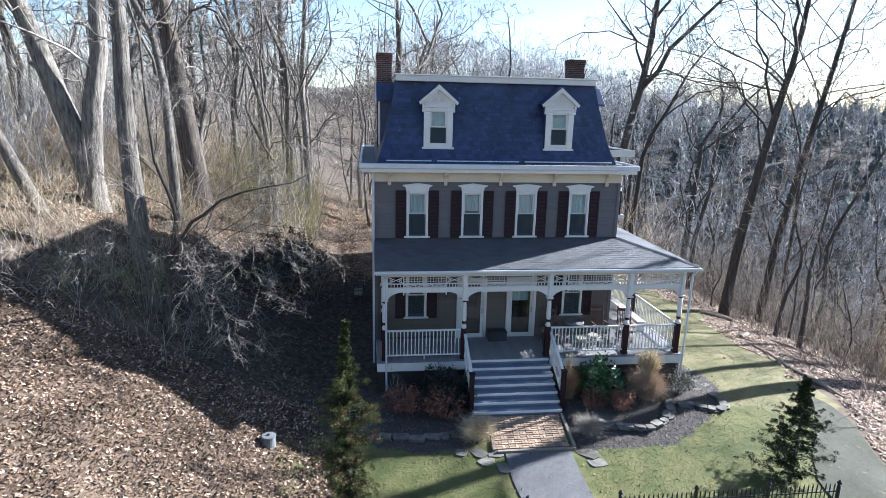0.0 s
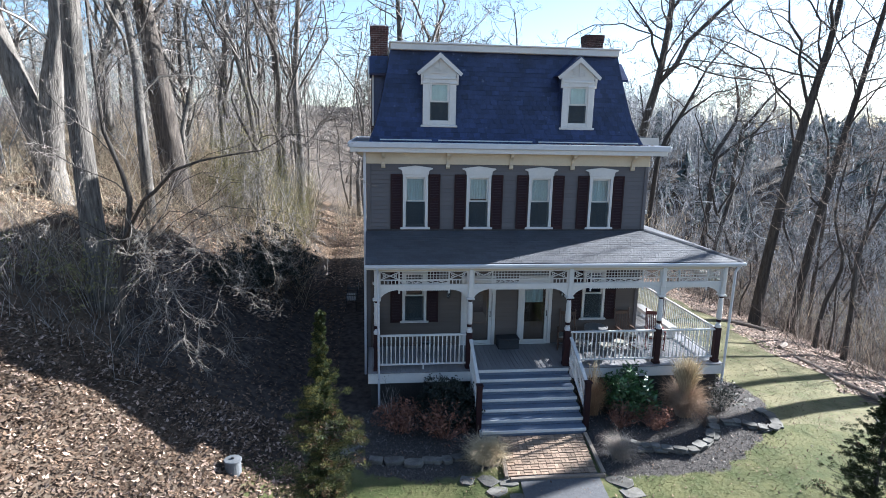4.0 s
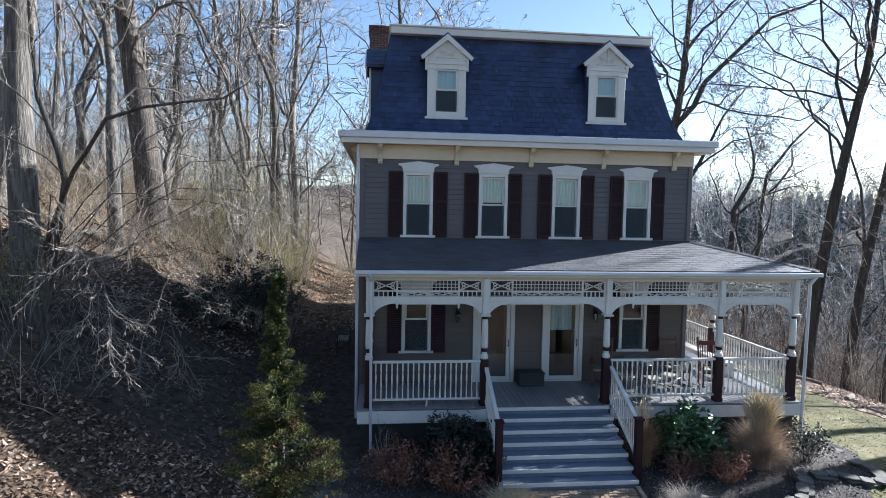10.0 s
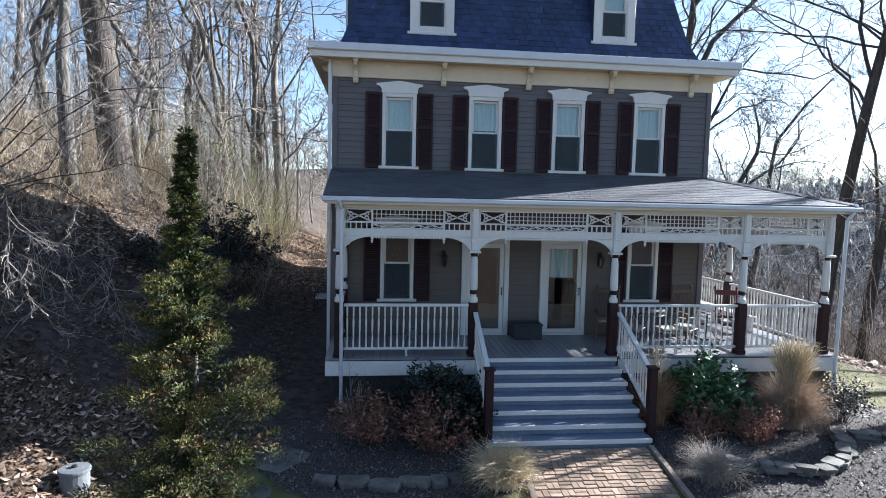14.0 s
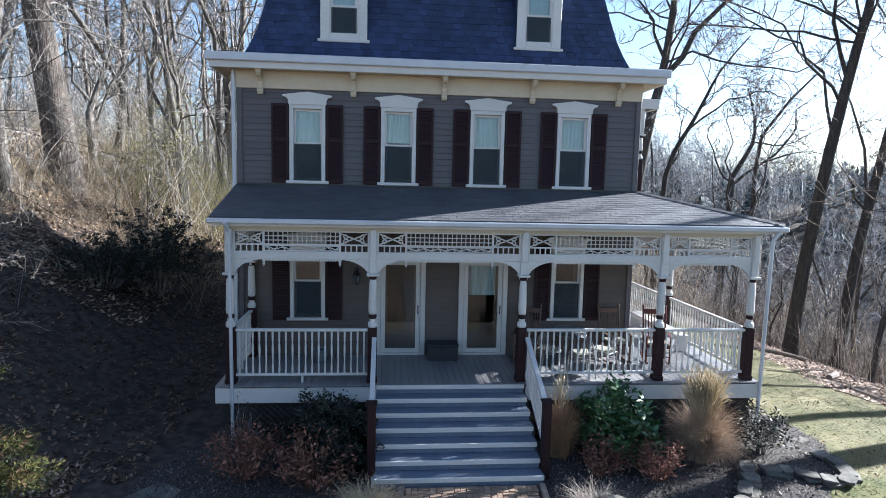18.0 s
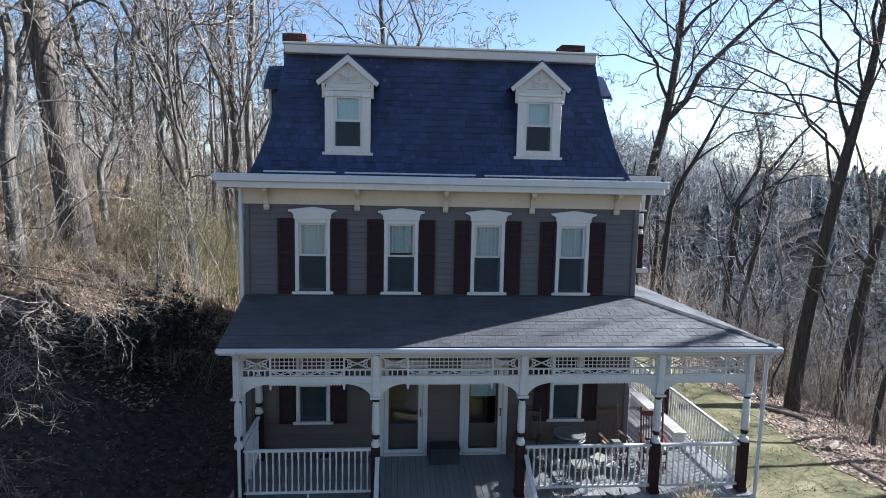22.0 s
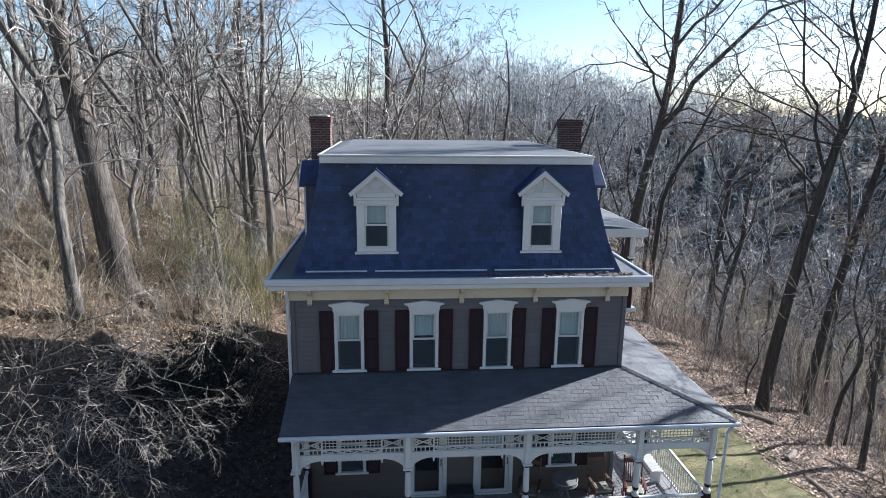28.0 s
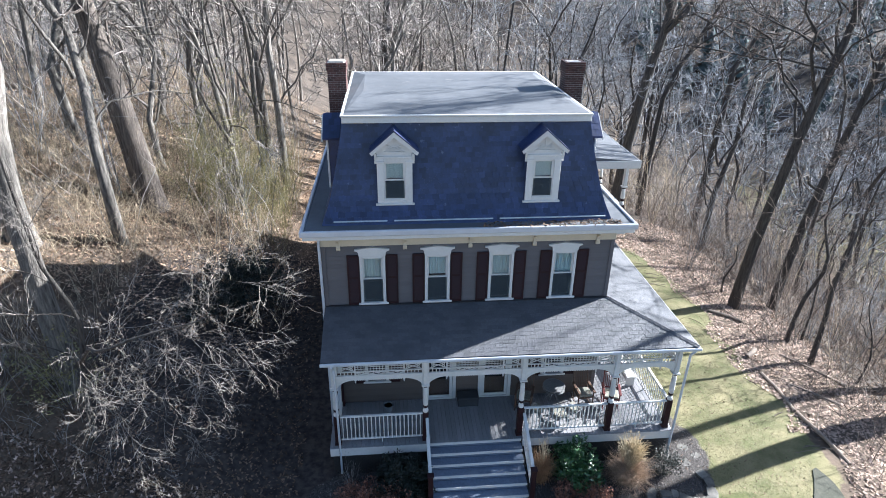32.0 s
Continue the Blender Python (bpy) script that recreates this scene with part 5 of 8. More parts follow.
for i in range(7):
    y = -2.13 - RUN * i
    z = FLOOR - RISE * i
    part("riser", Geo().box(SX0, SX1, y - 0.02, y, z - RISE, z - 0.085, 0.003), TREAD, stairs)
    part("nosing", Geo().box(SX0 - 0.02, SX1 + 0.02, y - 0.045, y, z - 0.084, z - 0.002, 0.008), WHITE, stairs, "white-painted step edge")
    if i < 6:
        part("tread", Geo().box(SX0 - 0.02, SX1 + 0.02, y - RUN, y - 0.021, z - RISE - 0.03, z - RISE, 0.004), TREAD, stairs)
for x in (SX0 - 0.06, SX1 + 0.015):
    prof = [(-2.1, FLOOR - 0.03)]
    for i in range(7):
        prof += [(-2.13 - RUN * i, FLOOR - RISE * i - 0.04), (-2.13 - RUN * i, FLOOR - RISE * (i + 1) - 0.037)]
    prof += [(-2.13 - RUN * 6, -0.02), (-2.1, -0.02)]
    part("stringer", Geo().prism(prof, "x", x, x + 0.045), WHITE if x < 3 else DARK, stairs)

for x in (SX0 - 0.07, SX1 + 0.09):
    p = part("newel", Geo().box(x - 0.075, x + 0.075, -3.72, -3.57, -0.02, 1.4, 0.01).box(x - 0.1, x + 0.1, -3.745, -3.545, 1.4, 1.44, 0.012), MAROON, stairs, "square maroon newel post with a flat cap")
    r = new("stair_rail")
    r.parent = porch
    y0, z0, y1, z1 = -2.02, 2.15, -3.57, 1.36
    part("top_rail", Geo().prism([(y0, z0 - 0.06), (y0, z0), (y1, z1), (y1, z1 - 0.06)], "x", x - 0.045, x + 0.045), WHITE, r)
    part("bottom_rail", Geo().prism([(y0, z0 - 0.84), (y0, z0 - 0.79), (y1, z1 - 0.79), (y1, z1 - 0.84)], "x", x - 0.025, x + 0.025), WHITE, r)
    for i in range(13):
        t = (i + 0.5) / 13
        piece("baluster", BALUSTER, r, pose(x, y0 + (y1 - y0) * t, z0 + (z1 - z0) * t - 0.82))

# ---- bare trees ----


def slips(P, R, rng):
    """The finest twigs, each one a tapered sliver from its first point to its last."""
    d = P[:, -1] - P[:, 0]
    w = np.cross(d, rng.normal(size=d.shape))
    w *= (R[:, :1] * 1.3) / (np.linalg.norm(w, axis=1, keepdims=True) + 1e-9)
    V = np.stack([P[:, 0] - w, P[:, 0] + w, P[:, -1] + 0.4 * w, P[:, -1] - 0.4 * w], 1).reshape(-1, 3)
    return V, np.arange(len(V)).reshape(-1, 4)


def bare_tree(name, rng, trunk, r0, limbs=10, depth=3, limb_len=(0.35, 0.6), up=0.25, t0=0.35, bark=None, twig=None, K0=12, extra=(), label="", droop=0.0, m2=10, m3=5, m4=2, spread=(25, 70), flare=1.25, wig=0.34, light=False, fine_r=1.0, limb_r=0.29, lone=None):
    """A leafless tree: trunk through the given points, limbs of its own or given ones, branches and fine twigs."""
    t = thing(name, label or "tall leafless deciduous tree with grey furrowed bark", "tree", "leafless woodland trees")
    P = smooth_line(trunk, K0)[None]
    R = (r0 * np.linspace(1, 0.1, K0) ** 0.72)[None]
    R[:, 0] *= flare
    R[:, 1] *= 1 + 0.3 * (flare - 1)
    wood = [tubes(P, R, 10)]
    L1, R1 = sprout(P, R, rng, limbs, 9, limb_len, spread, up, t0, wig, limb_r)
    if extra:
        E = np.stack([smooth_line(e[0], 9, rng, 0.12) for e in extra])
        ER = np.stack([e[1] * np.linspace(1, 0.18, 9) for e in extra])
        L1, R1 = np.concatenate([L1, E]), np.concatenate([R1, ER])
    wood.append(tubes(L1, R1, 6))
    if lone:
        wood.append(tubes(smooth_line(lone[0], 9, rng, 0.1)[None], (lone[1] * np.linspace(1, 0.18, 9))[None], 6))
    part("trunk", quick_mesh("trunk", *merge(wood), bark or BARK, True), None, t)
    fine = []
    L2, R2 = sprout(L1, np.minimum(R1, 0.075), rng, m2, 5 if light else 8, (0.3, 0.6), (25, 65), up * 0.6 - droop, 0.2, wig * 1.1, 0.6, 0.021 if light else 0.011 * fine_r)
    fine.append(tubes(L2, R2, 3 if light else 4))
    L3, R3 = sprout(L2, R2, rng, m3, 3 if light else 4, (0.3, 0.65), (25, 65), up * 0.5 - droop, 0.15, wig, 0.5, 0.016 if light else 0.0095 * fine_r)
    if light:
        flat = np.random.default_rng(3)
        fine += [slips(L3[:, :2], R3, flat), slips(L3[:, 1:], 0.7 * R3, flat)]
    else:
        fine.append(tubes(L3, R3, 3))
    if depth > 3:
        L4, R4 = sprout(L3, R3, rng, m4 + 1, 3, (0.35, 0.8), (20, 60), up * 0.4 - droop, 0.1, 0.22, 0.6, 0.0075 * fine_r)
        fine.append(slips(L4[:, :2], R4, rng))
        fine.append(slips(L4[:, 1:], 0.6 * R4, rng))
    elif light:
        L4, R4 = sprout(L3, R3, rng, 2, 2, (0.5, 1.0), (20, 60), up * 0.4, 0.1, 0.22, 0.6, 0.012)
        fine.append(slips(L4, R4, rng))
    part("crown", quick_mesh("crown", *merge(fine), twig or TWIG), None, t, "fine bare twigs")
    return t


def on_ground(x, y, sink=0.5):
    return np.array([x, y, gz(x, y) - sink])


rng = np.random.default_rng(7)
# single trees that can be told apart
b = on_ground(19.4, 9.9)
bare_tree("tree", rng, [b, (19.5, 9.7, 1.5), (19.75, 9.2, 6), (20.0, 8.6, 10.0), (20.4, 8.4, 12.6), (20.9, 8.6, 16), (21.3, 9.0, 21)], 0.29, 15, 4, (0.4, 0.7), up=0.2, t0=0.3, wig=0.36,
          extra=[(((19.95, 8.7, 9.6), (19.0, 8.3, 11.6), (18.2, 8.0, 13.4), (17.4, 7.6, 16), (16.9, 7.4, 18.5)), 0.09), (((19.85, 8.9, 8.8), (18.5, 9.2, 10.8), (16.6, 9.6, 11.9), (14.6, 9.6, 12.6)), 0.065),
                 (((20.3, 8.4, 12.2), (19.9, 8.0, 14.5), (19.2, 7.7, 17.5), (18.8, 7.5, 21)), 0.1)], fine_r=1.4, bark=BARK_BACKLIT, twig=BRAMBLE, label="leaning leafless tree forked high, at the lawn's edge")
b = on_ground(22.6, 11.2)
bare_tree("tree", rng, [b, (22.9, 11.0, 2), (23.6, 10.6, 8), (24.4, 10.2, 14), (25.2, 10, 20)], 0.26, 15, 4, (0.4, 0.7), up=0.18, t0=0.25, wig=0.36, fine_r=1.4, bark=BARK_BACKLIT, twig=BRAMBLE, label="leaning leafless tree with backlit dark bark behind the lawn")
b = on_ground(16.2, 20.5)
bare_tree("tree", rng, [b, (16.5, 20.3, 4), (17.1, 20, 9), (17.5, 19.6, 11.6), (17.9, 19.6, 15), (18.3, 19.8, 20), (18.8, 20, 26)], 0.36, 15, 4, (0.4, 0.65), up=0.22, t0=0.35, wig=0.36,
          extra=[(((17.4, 19.6, 11.2), (19.2, 19.4, 13.8), (21.8, 19.0, 16.6), (24.6, 18.6, 18.6), (28.5, 18, 20.3)), 0.19), (((17.6, 19.6, 12.4), (16.6, 19.2, 14.2), (15.2, 18.8, 15.6), (13.2, 18.6, 18)), 0.1),
                 (((18.0, 19.7, 15.8), (19.4, 19.2, 17.6), (21.5, 18.8, 19.6), (23.5, 18.4, 21)), 0.12)], fine_r=1.4, bark=BARK_BACKLIT, twig=BRAMBLE, label="great forked leafless tree behind the house")
b = on_ground(-9.8, 10.3)
bare_tree("tree", rng, [b, (-9.9, 10.2, 6.5), (-10.2, 9.9, 10), (-10.6, 9.6, 14), (-11.0, 9.5, 19), (-11.4, 9.5, 26)], 0.64, 16, 4, (0.15, 0.34), t0=0.3, up=0.3, limb_r=0.22, bark=BARK_RED, label="old leafless tree with shaggy reddish bark")
b = on_ground(-5.2, 19)
bare_tree("tree", rng, [b, (-5.2, 19, 7), (-5.4, 19, 11), (-5.1, 19, 15), (-5.0, 19, 20), (-4.8, 19, 25)], 0.24, 14, 4, t0=0.25, bark=BARK_PALE, up=0.25)
b = on_ground(-8.6, -0.9)
bare_tree("tree", np.random.default_rng(31), [b, (-8.7, -0.9, 5), (-8.9, -0.7, 9), (-8.8, -0.7, 13), (-9.1, -0.6, 18), (-9.2, -0.6, 24)], 0.37, 13, 4, (0.1, 0.17), limb_r=0.15, t0=0.4, spread=(20, 50), up=0.2, bark=BARK_PALE, label="leafless tree with pale bark and ivy-tangled foot")
b = on_ground(-12.5, 4.9)
bare_tree("tree", rng, [b, (-12.6, 4.9, 7), (-13.6, 4.6, 11), (-14.9, 4.4, 16), (-15.7, 4.4, 23)], 0.56, 15, 4, (0.18, 0.4), t0=0.3, up=0.2, limb_r=0.25, extra=[(((-12.5, 4.9, 6.4), (-12.0, 4.7, 9.5), (-11.6, 4.6, 14), (-11.4, 4.6, 19), (-11.3, 4.6, 25)), 0.46)],
          bark=BARK_PALE, label="twin-stemmed leafless tree with pale ridged bark")
b = on_ground(-13.2, 2.5)
bare_tree("tree", rng, [b, (-14.2, 2.6, 7.5), (-15.6, 2.8, 10.5), (-17, 3, 14), (-18, 3, 19)], 0.27, 11, 4, t0=0.25, up=0.1, label="leafless tree leaning out from the bank")
b = on_ground(-6.6, 22)
bare_tree("tree", rng, [b, (-6.7, 22, 8), (-7.0, 22, 14), (-6.8, 22, 20), (-6.6, 22, 27)], 0.28, 14, 4, t0=0.25, up=0.25)
b = on_ground(0.9, 34)
bare_tree("tree", rng, [b, (1.1, 34, 9), (1.5, 34, 14), (1.3, 34, 18), (0.8, 34, 25)], 0.42, 12, 4, t0=0.4, limb_len=(0.4, 0.65), spread=(30, 65), label="wide-crowned leafless tree behind the roof")

b = on_ground(20.3, 4.7)
bare_tree("tree", rng, [b, (20.5, 4.9, 0.5), (20.2, 4.7, 2.2), (20.9, 5.2, 4.4), (21.0, 5.0, 7.2)], 0.13, 9, 3, t0=0.25, up=0.1, wig=0.42, bark=BARK_BACKLIT, twig=BRAMBLE, label="crooked dark young tree below the lawn")
b = on_ground(20.4, 6.7)
bare_tree("tree", rng, [b, (20.9, 7.0, 0.2), (21.3, 6.7, 2.4), (21.0, 7.3, 4.6), (21.6, 7.6, 7.8)], 0.12, 9, 3, t0=0.25, up=0.1, wig=0.42, bark=BARK_BACKLIT, twig=BRAMBLE, label="crooked dark young tree below the lawn")

rng_slope = np.random.default_rng(23)
b = on_ground(20.6, 26.0)
bare_tree("tree", rng_slope, [b, *((21.0, 26.0, 5.6), (21.9, 26.0, 8.3), (22.6, 26.0, 9.5), (23.6, 26.0, 11.5), (24.5, 26.0, 13.3), (26.4, 26.0, 15.6))], 0.2, 12, 4, (0.35, 0.6), up=0.16, t0=0.4, wig=0.36, fine_r=1.6, bark=BARK_BACKLIT, extra=[(((22.5, 26.0, 9.3), (24.3, 25.6, 10.8), (25.8, 25.2, 11.6), (27.2, 24.8, 11.8), (28.2, 24.4, 11.5)), 0.08), (((21.5, 26.0, 6.9), (22.1, 26.3, 9.5), (22.1, 26.6, 10.8), (21.8, 26.9, 12.0)), 0.07)], twig=BRAMBLE, label="leafless tree with a limb sweeping out over the slope")
b = on_ground(31.6, 37.0)
bare_tree("tree", rng_slope, [b, *((32.4, 37.0, 5.0), (32.3, 37.0, 6.2), (33.3, 37.0, 8.0), (34.1, 37.0, 9.7), (34.0, 37.0, 11.8), (33.2, 37.0, 14.1))], 0.3, 12, 4, (0.3, 0.55), up=0.12, t0=0.5, wig=0.4, fine_r=2.0, bark=BARK_BACKLIT, extra=[(((32.6, 37.0, 5.9), (34.5, 36.5, 7.4), (36.5, 36.0, 9.5), (37.0, 35.5, 12.1), (37.8, 35.0, 12.9)), 0.14), (((34.3, 37.0, 7.2), (37.2, 37.6, 8.3), (39.8, 38.2, 8.7), (42.5, 38.8, 8.7)), 0.1), (((34.1, 37.0, 9.5), (37.0, 37.5, 9.3), (39.5, 38.0, 10.2), (42.1, 38.5, 11.4)), 0.09), (((32.3, 37.0, 6.0), (30.9, 37.4, 7.6), (30.4, 37.8, 10.2), (31.4, 38.2, 11.9)), 0.1)], twig=BRAMBLE, label="crooked wide-crowned leafless tree down the slope")

# ---- the woods all round ----
KINDS = []
for k in range(8):
    h = 12 + 2.0 * (k % 4)
    lean = rng.normal(0, 1.5, 2)
    crook = rng.normal(0, 0.6, (3, 2))
    fork = []
    for q in range(1 + k % 3):
        a, z = rng.uniform(0, 6.28), h * rng.uniform(0.2, 0.45)
        c = np.array([math.cos(a), math.sin(a)])
        o = 0.1 * lean * z / h
        fork.append(([(*o, z), (*(o + c * 1.0 + rng.normal(0, 0.3, 2)), z + 0.14 * h), (*(o + c * 1.7 + rng.normal(0, 0.4, 2)), z + 0.3 * h), (*(o + c * 3.0 + rng.normal(0, 0.5, 2)), z + 0.48 * h)], 0.075))
    KINDS.append(bare_tree("tree", rng, [(0, 0, -0.4), (*(0.15 * lean + crook[0]), 0.25 * h), (*(0.4 * lean + crook[1]), 0.5 * h), (*(0.9 * lean + 1.6 * crook[2]), 0.78 * h), (*(1.6 * lean), h)], 0.11 + 0.018 * k, 10, 3, (0.3, 0.55), up=0.2, t0=0.14, K0=9,
                           bark=(BARK_PALE, BARK_BACKLIT)[k % 2], twig=(TWIG, TWIG_FAR)[k % 2], m2=7, m3=4, spread=(35, 80), wig=0.38, light=True, extra=fork, label="crooked leafless woodland tree"))


def clear_of_plan(x, y):
    if -4.2 < x < 19 and -30 < y < 16:
        return False
    if -4.4 < x + 0.05 * y < -1.2 and y < 40:
        return False
    if y < -2 and x > -16:
        return False
    if -9.5 < x < 0 and y < 8:
        return False
    return True


spots = []
tries = 0
while len(spots) < 124 and tries < 9000:
    tries += 1
    if len(spots) >= 96:
        x, y = rng.uniform(-22, 5), rng.uniform(11, 44)
    elif tries % 3:
        x, y = rng.uniform(-46, 66), rng.uniform(-4, 95)
    else:
        x, y = rng.uniform(-34, 46), rng.uniform(2, 45)
    if not clear_of_plan(x, y) or math.hypot(x - 3, y + 15) > 115:
        continue
    if min(((x - a) ** 2 + (y - c) ** 2 for a, c in spots), default=99) < 5:
        continue
    spots.append((x, y))
placed = set()
for i, (x, y) in enumerate(spots):
    s = rng.uniform(0.75, 1.2)
    if x > 17 and y < 6 + 0.42 * x:
        s = min(s, max(0.3, (0.40 * (x - 12) - gz(x, y)) / 17))
    m = pose(x, y, gz(x, y), rng.normal(0, 2), rng.normal(0, 3), rng.uniform(0, 360))
    # left of x 8 the sun-paled kinds, right of it the backlit dark ones
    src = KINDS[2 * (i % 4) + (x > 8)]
    if src in placed:
        made = copy_thing(src, m)
    else:
        made = src
        placed.add(src)
    made.matrix_basis = m @ Matrix.Diagonal((s, s, s, 1))

# tall slender trees with clear stems on the hillside
SLIM = []
for k in range(4):
    h = 17 + 1.6 * k
    c = rng.normal(0, 0.22, (3, 2))
    SLIM.append(bare_tree("tree", rng, [(0, 0, -0.4), (*c[0], 0.3 * h), (*(1.4 * c[1]), 0.6 * h), (*(2.4 * c[2]), h)], 0.12 + 0.02 * k, 11, 3, (0.14, 0.3), up=0.35, t0=0.42, K0=8, bark=(BARK_PALE, BARK)[k % 2], m2=6, m3=4, spread=(25, 60), wig=0.3, light=True, label="tall slender leafless tree with a clear stem"))
tall = []
while len(tall) < 30:
    x, y = rng.uniform(-24, 6), rng.uniform(12, 48)
    if x > -4.6 - 0.05 * y and y < 17 or -4.6 < x + 0.05 * y < -1.0 or min(((x - a) ** 2 + (y - c) ** 2 for a, c in tall + spots), default=99) < 2.2:
        continue
    tall.append((x, y))
for i, (x, y) in enumerate(tall):
    m = pose(x, y, gz(x, y), rng.normal(0, 1.5), rng.normal(0, 1.5), rng.uniform(0, 360))
    made = SLIM[i] if i < 4 else copy_thing(SLIM[i % 4], m)
    s = rng.uniform(0.8, 1.1)
    made.matrix_basis = m @ Matrix.Diagonal((s, s, s, 1))


def far_woods(name, n, xr, yr, hr, label, twigs=7, dmin=70, dmax=400, material=None, sway=0.17):
    """Woods too far off to count: stems with a spray of twigs each."""
    x, y = rng.uniform(*xr, n * 4), rng.uniform(*yr, n * 4)
    d = np.hypot(x - 3, y + 15)
    keep = (d > dmin) & (d < dmax)
    x, y, d = x[keep][:n], y[keep][:n], d[keep][:n]
    n = len(x)
    z = ground_z(x, y)
    h = rng.uniform(*hr, n)
    K = 4
    P = np.empty((n, K, 3))
    lean = rng.normal(0, sway, (n, 2)) * h[:, None]
    for k in range(K):
        t = k / (K - 1)
        P[:, k] = np.stack([x + lean[:, 0] * t + rng.normal(0, 4.7 * sway * min(t, 0.7), n), y + lean[:, 1] * t + rng.normal(0, 4.7 * sway * min(t, 0.7), n), z - 0.5 + h * t], 1)
    R = (0.032 + 0.0002 * d)[:, None] * rng.uniform(0.6, 1.7, (n, 1)) * np.array([1.3, 1.0, 0.7, 0.3])[None]
    ps = [tubes(P, R, 3)]
    L, LR = sprout(P, R, rng, twigs, 3, (0.25, 0.55), (30, 80), 0.2, 0.12, 0.42, 0.55, 0.05)
    ps.append(tubes(L, LR, 3))
    T, TR = sprout(L, LR, rng, 6, 2, (0.4, 0.9), (30, 85), 0.08, 0.1, 0.2, 0.6, 0.03)
    ps.append(slips(T, TR, rng))
    return solo(name, quick_mesh(name, *merge(ps), material or TWIG_FAR), None, label, "woods", kind="stuff")


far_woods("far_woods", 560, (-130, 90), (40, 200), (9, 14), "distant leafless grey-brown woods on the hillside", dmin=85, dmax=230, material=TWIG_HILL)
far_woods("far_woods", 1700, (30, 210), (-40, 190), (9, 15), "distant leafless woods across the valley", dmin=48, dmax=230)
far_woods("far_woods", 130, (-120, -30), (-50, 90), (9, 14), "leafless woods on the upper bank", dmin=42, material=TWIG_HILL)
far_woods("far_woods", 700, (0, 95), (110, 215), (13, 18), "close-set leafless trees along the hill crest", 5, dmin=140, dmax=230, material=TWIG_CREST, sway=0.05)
# unseen woods added behind the camera to shape what the panes reflect
far_woods("far_woods", 260, (-130, 160), (-170, -62), (6, 9), "added leafless woods behind the viewpoint, for the pane reflections", dmin=50, dmax=170)


def far_pines(n, spread, near, tall, label):
    """Rough conifers too far off to count, each of ragged drooping layers."""
    vs, fs, c = [], [], 0
    while n:
        a, q = rng.uniform(*spread[:2]), rng.uniform(*spread[2:])
        if not near[0] < math.hypot(a - 3, q + 15) < near[1]:
            continue
        n -= 1
        z, h = gz(a, q), rng.uniform(*tall)
        wide = rng.uniform(0.2, 0.34)
        for k in range(8):
            zz, r = z + h * (0.12 + 0.105 * k), h * wide * (1 - k / 9.5) * rng.uniform(0.7, 1.2)
            m = 10
            an = np.arange(m) * 2 * np.pi / m + rng.uniform(0, 6)
            rr = r * rng.uniform(0.4, 1.3, m)
            v = np.concatenate([np.stack([a + rr * np.cos(an), q + rr * np.sin(an), np.full(m, zz) + rng.normal(0, 0.05 * h, m)], 1), [[a + rng.normal(0, 0.03 * h), q, zz + h * 0.17]]])
            vs.append(v)
            fs.append(np.array([(c + i, c + (i + 1) % m, c + m) for i in range(m)]))
            c += m + 1
    return solo("far_conifers", quick_mesh("far_conifers", np.concatenate(vs), np.concatenate(fs), PINE_FAR), None, label, "woods", kind="stuff")


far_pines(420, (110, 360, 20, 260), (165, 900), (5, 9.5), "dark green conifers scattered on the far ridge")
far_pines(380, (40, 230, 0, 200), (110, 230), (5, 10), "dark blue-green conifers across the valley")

# two sparse trees at the lawn's foot, whose shadows lie across the lawn and the porch roof
rng = np.random.default_rng(17)
b = on_ground(23.5, 1.68)
bare_tree("tree", rng, [b, (23.5, 1.68, 3), (23.55, 1.62, 8), (23.5, 1.7, 13), (23.6, 1.75, 17)], 0.52, 7, 3, t0=0.45, m2=4, m3=3, label="leafless tree standing below the lawn")
b = on_ground(27, 5.2)
bare_tree("tree", rng, [b, (27, 5.2, 2), (27.2, 5.1, 8), (27.5, 5.2, 13), (27.8, 5.3, 18)], 0.3, 9, 3, t0=0.45, m2=5, m3=3, label="leafless tree standing below the lawn")

# ---- undergrowth ----


def sapling(name, stems, h, rng, label, material=None, m1=7, m2=3, r0=0.02, lean=0.4):
    """A many-stemmed leafless bush or young tree."""
    t = thing(name, label, "shrub", "leafless undergrowth")
    K = 5
    P = np.zeros((stems, K, 3))
    an = rng.uniform(0, 6.28, stems)
    hh = h * rng.uniform(0.6, 1.0, stems)
    for k in range(K):
        f = k / (K - 1)
        o = lean * hh * f ** 1.3 * rng.uniform(0.5, 1.2, stems)
        P[:, k] = np.stack([np.cos(an) * (0.12 + o), np.sin(an) * (0.12 + o), hh * f - 0.15 * (k == 0)], 1) + rng.normal(0, 0.1 * f * h / 3, (stems, 3))
    R = r0 * np.linspace(1, 0.25, K)[None] * rng.uniform(0.7, 1.3, (stems, 1))
    A, AR = sprout(P, R, rng, m1, 4, (0.25, 0.55), (25, 75), 0.1, 0.15, 0.36, 0.55, 0.0062)
    C, CR = sprout(A, AR, rng, m2, 3, (0.35, 0.8), (25, 75), 0.05, 0.1, 0.3, 0.6, 0.0046)
    part("stem_clump", quick_mesh("stem_clump", *tubes(P, R, 4), material or TWIG), None, t)
    part("twig_spray", quick_mesh("twig_spray", *merge([tubes(A, AR, 3), tubes(C, CR, 3)]), material or TWIG), None, t, "fine bare twigs")["kind"] = "stuff"
    return t


rng = np.random.default_rng(21)
